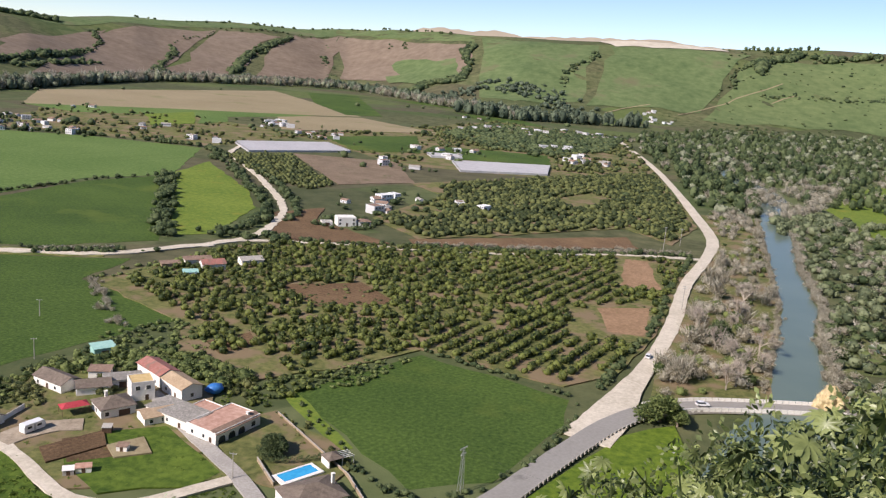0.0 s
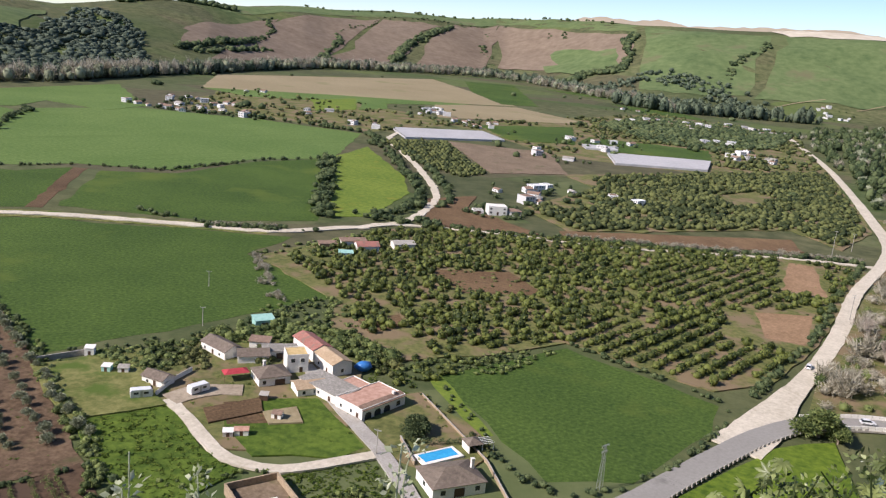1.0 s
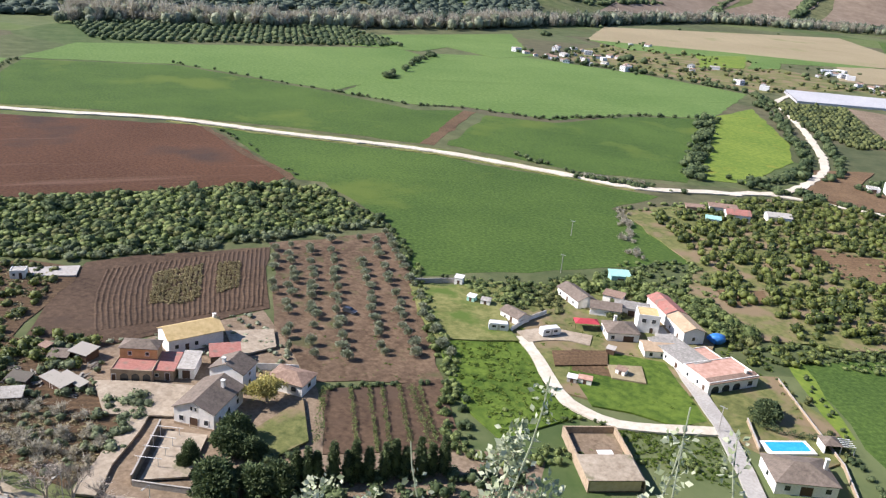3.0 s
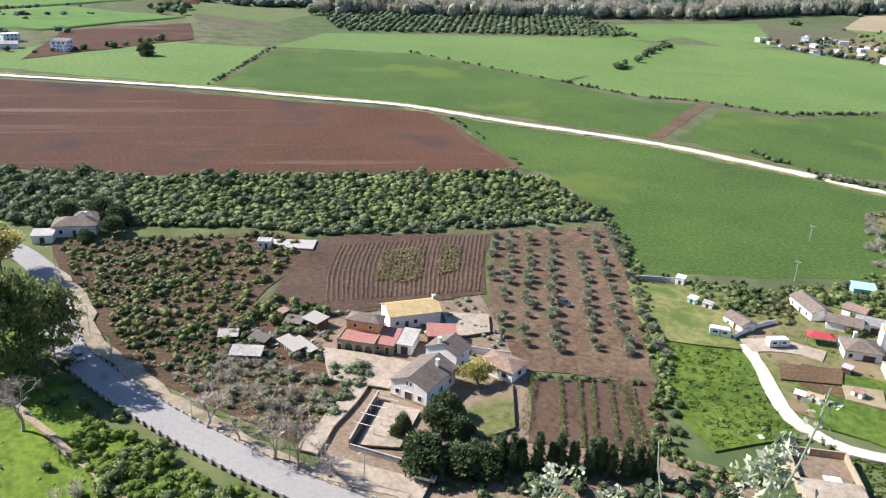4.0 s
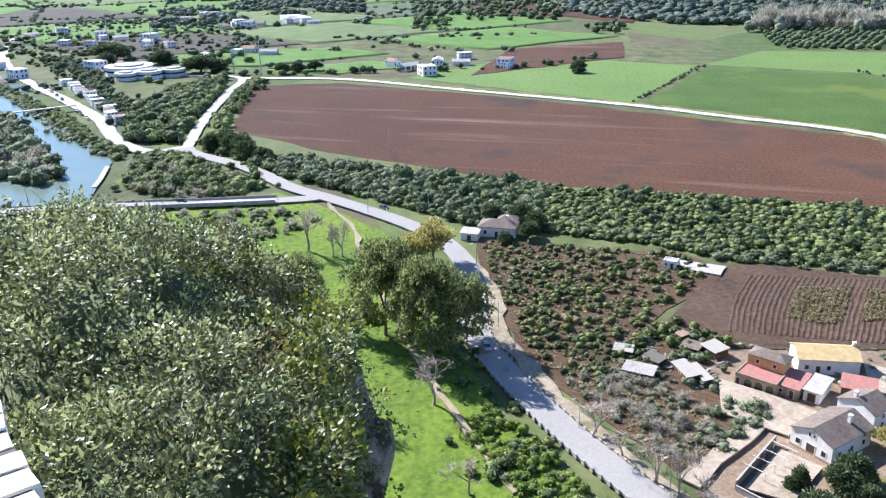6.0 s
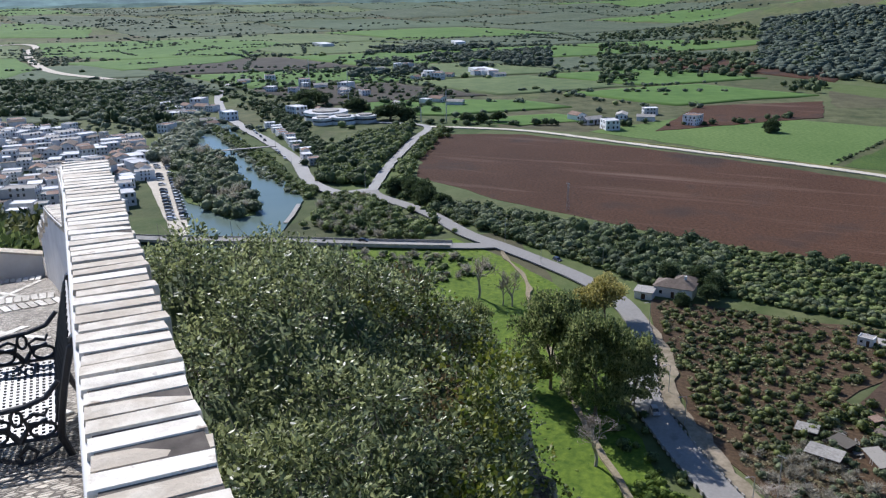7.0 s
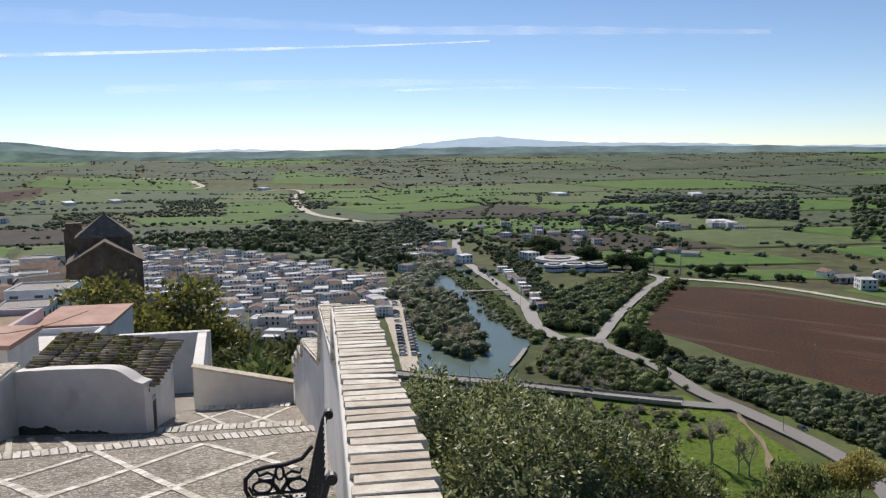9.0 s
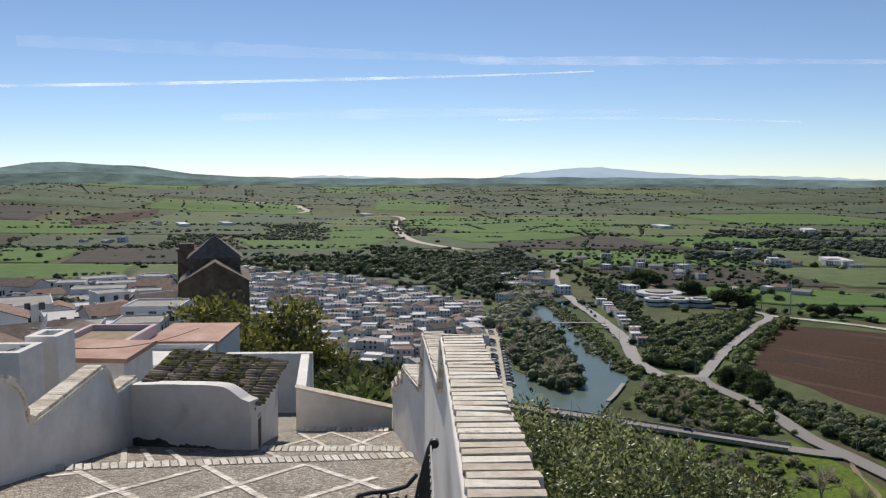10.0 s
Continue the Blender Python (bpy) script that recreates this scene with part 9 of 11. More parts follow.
# big-leaved shrub at the lookout's edge
def lobed(points, size, seed, mat, name, parent, droop=0.5):
    """Hand-shaped leaves with nine pointed lobes."""
    r = np.random.default_rng(seed)
    shape = []
    for k in range(9):
        a = math.pi * (-0.86 + 1.72 * k / 8)
        size_k = 1.0 - 0.3 * abs(k - 4) / 4
        for da, q, z in ((-0.085, 0.62, -0.05), (0.0, 1.0, -0.22), (0.085, 0.62, -0.05)):
            shape.append((size_k * q * math.sin(a + da * math.pi), size_k * q * math.cos(a + da * math.pi), z))
        if k < 8:
            b = a + math.pi * 0.86 / 8
            shape.append((0.34 * math.sin(b), 0.34 * math.cos(b), 0.03))
    base = np.array([(0, -0.02, 0.02)] + shape)
    m = len(base)
    vs, fs = [], []
    for i, p in enumerate(points):
        d = np.array([r.normal() * 0.6, r.normal() * 0.6 - 0.5, -droop * r.uniform(0.2, 1.0)])
        rot = Vector(d).to_track_quat("Y", "Z").to_matrix() @ Euler((0, r.normal() * 0.5, 0)).to_matrix()
        q = (np.array(rot) @ (base * size * r.uniform(0.5, 1.25)).T).T + p
        vs.append(q)
        fs.append(np.array([(0, k, k + 1) for k in range(1, m - 1)]) + i * m)
    ob = new(name, tri_mesh(name, np.concatenate(vs), np.concatenate(fs), M[mat]))
    ob.parent = parent


castor = thing("castor_bush", "large-leaved green castor shrub at the lookout's edge", "shrub", at=pose(2.0, 5.2, 0))
cp = []
rr = np.random.default_rng(8)
while len(cp) < 1500:
    x, y = rr.uniform(-0.3, 4.6), rr.uniform(4.3, 7.2)
    top = 96.68 + 0.58 * min(x, 3.2) + 0.16 * math.sin(x * 5.1) + 0.1 * math.sin(x * 11 + y * 4) - 0.25 * abs(y - 5.0)
    z = top - rr.uniform(0, 0.9) ** 1.5
    if z > 95:
        cp.append((x - 2.0, y - 5.2, z))
cp = np.array(cp)
lobed(cp[:760] + np.array([0, -0.06, 0.04]), 0.145, 1, "leaf_broad", "broad_leaf_foliage", castor, 1.3)
v, f = leaf_cloud(cp[760:], 15, 0.16, 0.07, 5, 0.55)
ob = new("small_leaf_foliage", tri_mesh("small_leaf_foliage", v, f, M["leaf_broad"]))
ob.parent = castor
# dark lumpy sheet that stands in for the shade beneath the castor leaves
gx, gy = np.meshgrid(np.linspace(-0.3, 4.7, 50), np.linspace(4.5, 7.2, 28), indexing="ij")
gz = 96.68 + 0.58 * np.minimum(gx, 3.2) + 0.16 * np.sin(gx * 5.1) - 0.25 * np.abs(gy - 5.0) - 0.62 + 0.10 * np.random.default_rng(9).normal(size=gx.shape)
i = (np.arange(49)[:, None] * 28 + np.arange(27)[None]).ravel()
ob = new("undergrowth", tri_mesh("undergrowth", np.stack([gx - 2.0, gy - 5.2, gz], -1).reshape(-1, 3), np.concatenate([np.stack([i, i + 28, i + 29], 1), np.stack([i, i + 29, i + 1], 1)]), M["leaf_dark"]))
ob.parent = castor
g = Geo()
for k in range(70):
    x = rr.uniform(0.3, 4.2)
    b = np.array([x - 2, rr.uniform(-0.5, 1.2), 95.9 + 0.4 * x])
    g.tube([b - (0.1, 0, 1.6), b + (rr.normal() * 0.1, rr.normal() * 0.1, 0.45), b + (rr.normal() * 0.2, -0.15, 0.85)], [0.018, 0.011, 0.006], 5, False)
part("stem_tangle", g, M["leaf_scrub"], castor)


def pale_plant(x, y, ztop, tall, lean, seed, n, size=0.05, bushy_=0.12, foot=96.9):
    """A dry stalk with pale felted leaves."""
    r = np.random.default_rng(seed)
    top = thing("pale_weed", "pale felted weed stalk growing on the ledge", "plant", at=pose(x, y, ztop - tall))
    line = [np.array([lean[0] * q * q + 0.02 * math.sin(q * 6 + seed), lean[1] * q * q + 0.02 * math.cos(q * 5 + seed), tall * q]) for q in np.linspace(0, 1, 9)]
    root = [np.array([0.0, 0.0, foot - ztop + tall])]
    part("stalk", Geo().tube(root + line, [0.006] + list(np.linspace(0.0055, 0.0022, 9)), 6), M["leaf_pale"], top)
    if n:
        k = r.uniform(0.25, 1.0, n) ** 0.8
        c = np.array([np.array([np.interp(q, np.linspace(0, 1, 9), [p[a] for p in line]) for a in range(3)]) for q in k]) + r.normal(size=(n, 3)) * np.array([bushy_, bushy_, 0.05]) * (1.2 - k)[:, None]
        v, f = leaf_cloud(c, 7, 0.04, size * 0.95, seed, 0.62)
        ob = new("foliage", tri_mesh("foliage", v, f, M["leaf_pale"]))
        ob.parent = top


# stalks on the ledge: leafy ones and nearly bare ones
pale_plant(-2.17, 1.09, 98.60, 0.85, (0.03, 0.03), 1, 90, 0.030, 0.09)
pale_plant(-2.12, 1.05, 98.86, 1.0, (0.07, 0.06), 9, 10, 0.025, 0.03)
pale_plant(-2.10, 1.14, 98.42, 0.7, (0.02, 0.04), 2, 60, 0.030, 0.08)
pale_plant(-1.80, 1.40, 98.78, 0.95, (0.05, 0.05), 3, 12, 0.032, 0.04)
pale_plant(-1.76, 1.37, 98.70, 0.95, (0.06, 0.03), 4, 8, 0.028, 0.04)
pale_plant(-1.60, 1.64, 98.62, 0.8, (-0.04, 0.03), 5, 22, 0.028, 0.04)
pale_plant(-1.05, 1.56, 98.72, 0.7, (0.04, 0.02), 6, 50, 0.030, 0.08)
pale_plant(-1.03, 1.54, 98.97, 0.95, (0.08, 0.03), 10, 8, 0.025, 0.03)
pale_plant(-2.67, 0.71, 98.30, 0.5, (0.03, 0.03), 7, 26, 0.026, 0.05)
pale_plant(-2.57, 0.83, 98.27, 0.5, (0.04, 0.02), 8, 20, 0.026, 0.05)
pale_plant(-2.42, 0.98, 98.43, 0.6, (-0.06, 0.04), 11, 3, 0.03, 0.05)
pale_plant(-1.16, 2.10, 98.66, 0.6, (0.05, 0.02), 12, 14, 0.025, 0.05)
# ---- single trees ----
def limbs(seed, levels, kids, first, rad, spread, up, decay=0.74, thin=0.62):
    """A trunk that forks again and again; returns its mesh and the ends of its twigs."""
    r = np.random.default_rng(seed)
    g, tips = Geo(), []

    def go(p, d, length, w, lv):
        q = p + d * length
        mid = p + d * length * 0.5 + r.normal(size=3) * length * 0.05
        g.tube([p, mid, q], [w, w * 0.85, w * 0.7], 6 if lv < 2 else 3, False)
        if lv >= 2:
            tips.append(mid)
        if lv == levels:
            tips.append(q)
            return
        for k in range(kids):
            nd = d * 0.8 + r.normal(size=3) * spread + np.array([0, 0, up])
            nd /= np.linalg.norm(nd)
            go(p + d * length * (1.0 if k < 2 else r.uniform(0.55, 0.95)), nd, length * decay * r.uniform(0.8, 1.15), w * thin, lv + 1)

    go(np.array([0.0, 0.0, -0.02]), np.array([0.02, 0.01, 1.0]), first, rad, 0)
    return g, np.array(tips)


def tree_kind(trunk, crown, bark, leaf, smooth=False):
    """Mesh data of a tree, scaled to a height and a half-width of one."""
    tv = np.array(trunk.v)
    cv, cf = crown if crown is not None else (None, None)
    top = max(tv[:, 2].max(), cv[:, 2].max() if cv is not None else 0)
    wide = np.percentile(np.abs((cv if cv is not None else tv)[:, :2]), 97)
    k = np.array([1 / wide, 1 / wide, 1 / top])
    a = mesh_of("trunk", (tv * k).tolist(), trunk.f, M[bark], True)
    b = tri_mesh("crown", cv * k, cf, M[leaf]) if cv is not None else None
    return a, b


def broadleaf(seed, levels, kids, per, radius, size, bark, leaf, first=0.28, spread=0.42, up=0.12, stretch=0.5):
    g, tips = limbs(seed, levels, kids, first, 0.028, spread, up)
    return tree_kind(g, leaf_cloud(tips, per, radius, size, seed, stretch), bark, leaf)


def bare_kind(seed, levels=5, kids=3, up=0.16, spread=0.36):
    g, tips = limbs(seed, levels, kids, 0.26, 0.022, spread, up, 0.72, 0.6)
    r = np.random.default_rng(seed)
    for p in tips[::2]:
        d = r.normal(size=3) * 0.05 + np.array([0, 0, 0.06])
        g.add([p - (0.004, 0, 0), p + (0.004, 0, 0), p + d], [(0, 1, 2)])
    return tree_kind(g, None, "twig", "twig")


def column_kind(seed, leaf, cone=0.6):
    r = np.random.default_rng(seed)
    z = r.uniform(0.04, 1.0, 130)
    w = 0.13 * np.clip((1 - z), 0.02, 1) ** cone * np.minimum(1, 0.5 + z * 5)
    a = r.uniform(0, 2 * math.pi, 130)
    c = np.column_stack([np.cos(a) * w, np.sin(a) * w, z])
    v, f = icosphere(3)
    core = v * np.array([0.115, 0.115, 0.47]) * (1 + 0.12 * r.normal(size=(len(v), 1))) + np.array([0, 0, 0.5])
    core[:, :2] *= np.clip(1.35 - core[:, 2:3], 0.3, 1)
    return tree_kind(Geo().tube([(0, 0, 0), (0, 0, 0.3), (0, 0, 0.9)], [0.02, 0.017, 0.004], 6), merge((core, f), leaf_cloud(c, 26, 0.05, 0.05, seed, 0.35)), "bark", leaf)


def tall_kind(seed, leaf):
    """An upright crown of many separate leaf masses on a tall forked trunk."""
    g, tips = limbs(seed, 4, 3, 0.24, 0.03, 0.36, 0.30)
    r = np.random.default_rng(seed)
    tips = tips / np.array([1, 1, tips[:, 2].max() / 0.9])
    g.v = [tuple(np.array(p) / np.array([1, 1, np.array(g.v)[:, 2].max() / 0.93])) for p in g.v]
    z = r.uniform(0.16, 0.97, 120)
    w = 0.60 * np.sin(np.clip((z - 0.06) / 0.96, 0, 1) * math.pi) ** 0.6 * r.uniform(0.45, 1.05, 120)
    a = r.uniform(0, 2 * math.pi, 120)
    c = np.concatenate([np.column_stack([np.cos(a) * w, np.sin(a) * w, z]), tips[::3]])
    return tree_kind(g, leaf_cloud(c, 95, 0.115, 0.042, seed, 0.6), "bark", leaf)


KINDS = {
    "euca": [tall_kind(k, "leaf_euca") for k in (1, 2, 3)],
    "yellow": [broadleaf(k, 3, 4, 60, 0.11, 0.038, "bark", "leaf_yellow", 0.2, 0.55, 0.1) for k in (5, 6)],
    "spring": [broadleaf(k, 4, 3, 44, 0.085, 0.022, "bark", "leaf_spring", 0.22, 0.45, 0.1) for k in (7,)],
    "bare": [bare_kind(k) for k in (11, 12, 13, 14)],
    "olive": [broadleaf(k, 2, 4, 34, 0.25, 0.095, "bark", "leaf_olive", 0.2, 0.6, 0.15) for k in (21, 22, 23, 24)],
    "cypress": [column_kind(k, "leaf_dark", 0.75) for k in (31, 32, 33)],
    "pine": [broadleaf(k, 3, 4, 70, 0.15, 0.055, "bark", "leaf_dark", 0.14, 0.65, 0.06) for k in (41, 42)],
    "slope": [broadleaf(k, 3, 4, 60, 0.09, 0.035, "bark", "leaf_shrub", 0.16, 0.6, 0.1) for k in (53, 54)],
    "round": [broadleaf(k, 3, 4, 34, 0.11, 0.05, "bark", "leaf_scrub", 0.16, 0.6, 0.1) for k in (51, 52)],
}
TREE_NO = itertools.count()
tg = np.random.default_rng(404)


def tree(name, label, kind, x, y, h, r, group="", z=None, category="tree"):
    k = next(TREE_NO)
    a, b = KINDS[kind][k % len(KINDS[kind])]
    base = float(land(x, y)) + 0.05 if z is None else z
    ob = thing(name, label, category, group, at=pose(x, y, base, 0, 0, tg.uniform(0, 360)) @ Matrix.Diagonal((r, r, h, 1)))
    for nm, me in (("trunk", a), ("crown", b)):
        if me is not None:
            new(nm, me).parent = ob
    return ob


for x, y, h, r in ((-198, -17, 28, 8.6), (-186, -5, 28, 8.4), (-193, 4, 20, 6.0), (-209, -40, 20, 5.6)):
    tree("eucalyptus_tree", "tall eucalyptus with open dark green foliage", "euca", x, y, h, r, "eucalyptus trees by the meadow")
for x, y, h, r in ((-246, -5, 17, 6.2), (-243, -11, 13, 5.0), (-250, -9, 11, 4.4)):
    tree("autumn_tree", "broad tree with yellowing leaves beside the road", "yellow", x, y, h, r, "yellowing trees by the road")
for x, y, h, r in ((-163, -4, 15, 5.6), (-261, -47, 17, 5.0), (-256, -38, 14, 4.2), (-256, -35, 13, 3.8), (-248, -70, 14, 5.0), (-154, -19, 10, 3.8), (-131, 3, 11, 4.4)):
    tree("bare_tree", "grey leafless tree standing on the meadow", "bare", x, y, h, r, "bare meadow trees")
for x, y, h, r in ((-149, 30, 9.5, 4.2), (-142, 34, 7.5, 3.6), (-133, 39, 11, 4.0), (-129, 42, 12, 4.2), (-124, 47, 9, 3.6)):
    tree("bare_tree", "pruned leafless tree on the dusty roadside", "bare", x, y, h, r, "bare roadside trees")
for x, y, h, r in ((56, 271, 12, 4.6), (60, 276, 11, 4.0), (74, 313, 15, 6.0), (68, 292, 12, 5.0), (58, 313, 12, 5.0), (54, 336, 12, 5.0), (72, 350, 14, 6.5), (80, 382, 15, 7.0), (66, 330, 12, 5.0), (62, 300, 11, 4.6)):
    tree("bare_tree", "pale leafless poplar on the river bank", "bare", x, y, h, r, "bare river trees")
tree("evergreen_tree", "dense round evergreen tree beside the bridge", "round", 32, 238, 8.5, 5.2)
tree("evergreen_tree", "dense round evergreen tree beside the bridge", "round", 37, 236, 6.5, 3.6)
tree("dark_pine", "dark green pine on the river bank", "pine", 60, 322, 11, 5)
for x, y, h in [(-113 + 1.25 * k + 0.4 * math.sin(k * 2.1), 77.5 + 2.15 * k + 0.5 * math.cos(k * 1.7), 8.6 + 1.2 * math.sin(k * 2.7)) for k in range(13)]:
    tree("cypress_tree", "narrow dark cypress in a garden row", "cypress", x, y, h, 1.35, "row of cypresses")
for x, y, h, r in ((-131, 65, 6.5, 1.8), (-119, 64, 8.5, 4.2), (-133, 77, 7.5, 3.4), (-130, 73, 6.5, 3.0), (-113, 75, 7.5, 3.4), (-115, 70, 7, 3.6), (-126, 76, 5.5, 2.6)):
    tree("dark_conifer", "dense dark conifer beside the farmhouse", "pine", x, y, h, r, "dark garden conifers")
tree("lemon_tree", "yellow-green garden tree behind the farmhouse", "yellow", -142.5, 90, 6.4, 3.6)
for x, y, h, r in ((-288, 27, 8, 4), (-270, 28, 7, 3.5), (-266, 20, 5, 2.6), (-291, 16, 7, 3.6), (-280, 32, 8, 4)):
    tree("house_tree", "dark tree beside the house at the bend", "pine", x, y, h, r, "trees round the bend house")
tree("garden_tree", "dark round olive tree on the lawn", "pine", -67, 182, 5.2, 3.3)
tree("lone_tree", "solitary dark tree in a green pasture", "pine", -625, 100, 11, 5.5)
for x, y, h, r in ((-736, -291, 16, 14), (-707, -235, 13, 9), (-654, -189, 15, 11), (-655, -176, 12, 7), (-644, -124, 9, 5), (-652, -113, 9, 5), (-654, -100, 9, 5), (-700, -280, 12, 8)):
    tree("dark_pine", "broad dark pine near the halls", "pine", x, y, h, r, "pines near the halls")
for x, y, h, r in ((-400, -104, 11, 5), (-393, -99, 12, 6), (-386, -95, 10, 5), (-410, -112, 9, 4.5), (-380, -86, 8, 4), (-404, -117, 10, 4)):
    tree("dark_pine", "dark pine beside the road fork", "pine", x, y, h, r, "pines at the fork")
for s_, l_, zz, h, r in ((43, 10.2, 84.5, 10.2, 4.2), (45.5, 7.6, 83.0, 11.2, 4.3), (41, 8.2, 84.0, 9.4, 3.4), (44, 5.8, 83.0, 9.0, 3.0)):
    tree("street_tree", "bushy tree with fresh yellow-green leaves below the street", "spring", SD[0] * s_ + SL[0] * l_, SD[1] * s_ + SL[1] * l_, h, r, "yellow-green trees below the street", z=zz)
for s_, l_, zz, h, r in ((31, 3.4, 89.2, 4.2, 1.9), (34, 2.4, 88, 4.2, 2.0), (37, 4.8, 87.5, 5, 2.4), (28.5, 2.6, 90.4, 3.0, 1.5), (41, 3.2, 85.5, 5.5, 2.6), (44, 1.2, 84, 5.5, 2.8), (37, 0.6, 86, 4.6, 2.4), (47, 3.4, 83.5, 7.0, 3.2), (50, 5.4, 82.5, 7.5, 3.4), (48, 1.4, 82.5, 5.5, 2.8)):
    tree("slope_bush", "leafy green bush on the slope below the street", "round" if s_ < 32 else "slope", SD[0] * s_ + SL[0] * l_, SD[1] * s_ + SL[1] * l_, h, r, "bushes below the street", z=zz, category="bush")
# olives in rows
for (x0, y0), (x1, y1), n in (((-226, 153), (-159, 107), 15), ((-224, 159), (-152, 110), 17), ((-222, 167), (-147, 115), 17), ((-219, 176), (-142, 125), 17), ((-219, 183), (-137, 131), 18), ((-220, 190), (-132, 138), 20), ((-226, 146), (-192, 123), 7)):
    for k in range(n):
        if tg.uniform() < 0.08:
            continue
        q = (k + 0.5 + tg.normal() * 0.12) / n
        tree("olive_tree", "young grey-green olive tree in tilled soil", "olive", x0 + (x1 - x0) * q + tg.normal() * 0.5, y0 + (y1 - y0) * q + tg.normal() * 0.5, tg.uniform(2.2, 3.4), tg.uniform(1.0, 1.7), "olive rows", z=0.3)

scatter("plain_garden_trees", LOOSE, sown([(-660, -300), (-640, -160), (-760, -150), (-1030, -234), (-1100, -420), (-900, -520)], 460, 2.0, 5.0, (1.2, 1.8), 93), "leaf_dark", "dark trees among buildings on the plain", "trees")
scatter("bank_house_trees", BUSHY, hedge([(-462, -168), (-540, -216), (-640, -276), (-740, -336)], 1.0, 2.0, 4.0, 6.0, 94), "leaf_dark", "dark trees round the bank houses", "trees")
scatter("farm_shrubs", BUSHY, sown([(-126, 84), (-112, 84), (-98, 106), (-88, 118), (-80, 104), (-100, 72), (-116, 62)], 150, 0.8, 2.2, (1.2, 2.0), 95), "leaf_dark", "dark garden shrubs round the cypresses", "shrubs")
scatter("farm_shrubs", LOOSE, sown([(-190, 70), (-186, 112), (-160, 108), (-150, 100), (-160, 92), (-184, 84)], 90, 0.5, 1.3, (1.0, 1.6), 96), "leaf_olive", "grey-green shrubs behind the farm", "shrubs")
scatter("lane_shrubs", BUSHY, np.concatenate([hedge([(-124, 131), (-112, 118), (-98, 112), (-88, 124)], 1.2, 0.7, 1.6, 1.2, 97), hedge([(-108, 128), (-96, 140), (-90, 147)], 0.8, 0.5, 1.1, 0.8, 98), hedge([(-92, 126), (-70, 146), (-62, 154)], 0.8, 0.6, 1.3, 1.0, 99)]), "leaf_scrub", "green shrubs along plots and lane", "shrubs")

# woods and bushes round the western river
HILLWOOD = [(-634, -164), (-569, -190), (-490, -188), (-424, -166), (-416, -136), (-475, -145), (-560, -151)]
scatter("hill_wood", BUSHY, sown(HILLWOOD, 420, 2.4, 5.0, (1.2, 1.8), 71), "leaf_scrub", "dense green wood between two roads", "trees")
scatter("hill_wood", LOOSE, sown(HILLWOOD, 120, 3.0, 5.5, (1.4, 2.0), 72), "leaf_dark", "darker trees in the roadside wood", "trees")
FORK = [(-324, -96), (-333, -76), (-395, -128), (-400, -150), (-384, -150), (-340, -136), (-326, -118)]
scatter("fork_bushes", BUSHY, sown(FORK, 190, 1.4, 3.6, (1.2, 1.8), 73), "leaf_scrub", "bushes between the bridge and the fork", "shrubs")
scatter("fork_bushes", BARE, sown(FORK, 60, 1.6, 3.2, (1.2, 1.8), 74), "leaf_grey", "dry shrubs between the bridge and the fork", "shrubs")
scatter("river_willows", LOOSE, np.concatenate([hedge([(-396, -168), (-425, -194), (-475, -230), (-540, -278), (-610, -330)], 0.7, 1.2, 2.6, 2.0, 75), hedge([(-470, -292), (-530, -312), (-580, -330), (-650, -362)], 0.9, 3.0, 6.0, 6.0, 76)]), "leaf_olive", "grey-green willows along the western river", "trees")
scatter("river_willows", BUSHY, sown([(-384, -157), (-432, -189), (-493, -240), (-547, -284), (-600, -326), (-600, -316), (-548, -272), (-482, -218), (-430, -184), (-403, -158)], 420, 1.4, 3.2, (1.3, 1.9), 771), "leaf_scrub", "dense green bushes between river and bank road", "trees")
scatter("river_willows", BUSHY, np.concatenate([hedge([(-392, -164), (-426, -190), (-480, -226)], 0.5, 1.2, 2.4, 2.0, 77)]), "leaf_scrub", "green bushes on the western river bank", "trees")
BEYOND = [(-600, -660), (-640, -600), (-640, -480), (-612, -400), (-560, -345), (-650, -365), (-760, -480), (-790, -620), (-720, -760), (-640, -760)]
scatter("town_wood", TALL, sown(BEYOND, 520, 3.5, 7.0, (1.3, 2.0), 79), "leaf_dark", "dark wooded slope behind the lower town", "trees")
scatter("town_wood", LOOSE, sown(BEYOND, 200, 3.0, 6.0, (1.3, 1.8), 80), "leaf_olive", "grey-green trees behind the lower town", "trees")
scatter("town_wood", LOOSE, sown([(-900, -520), (-700, -390), (-680, -480), (-760, -640), (-900, -760)], 480, 3.5, 7.0, (1.2, 1.8), 81), "leaf_dark", "dark wood on a rise past the town", "trees")
scatter("town_trees", BUSHY, polar_sown(420, 118, 150, 330, 800, 1.8, 3.8, (1.3, 2.0), 82, lambda x, y: inside(TOWN_AREA, x, y)), "leaf_dark", "dark garden trees among town houses", "trees")
# scrub down the rock's side
def on_rock(x, y):
    h = land(x, y)
    return (h > 3) & (h < 84)


scatter("slope_scrub", BUSHY, polar_sown(2600, 96, 150, 70, 420, 1.2, 3.2, (1.1, 1.7), 83, on_rock), "leaf_scrub", "green scrub on the steep slope", "shrubs")
scatter("slope_scrub", LOOSE, polar_sown(1100, 96, 152, 70, 420, 1.4, 3.4, (1.2, 1.8), 84, on_rock), "leaf_dark", "dark evergreen scrub on the steep slope", "shrubs")
BRIDGE_SCRUB = [(-296, -165), (-303, -100), (-307, -64), (-294, -46), (-262, -70), (-225, -104), (-235, -150)]
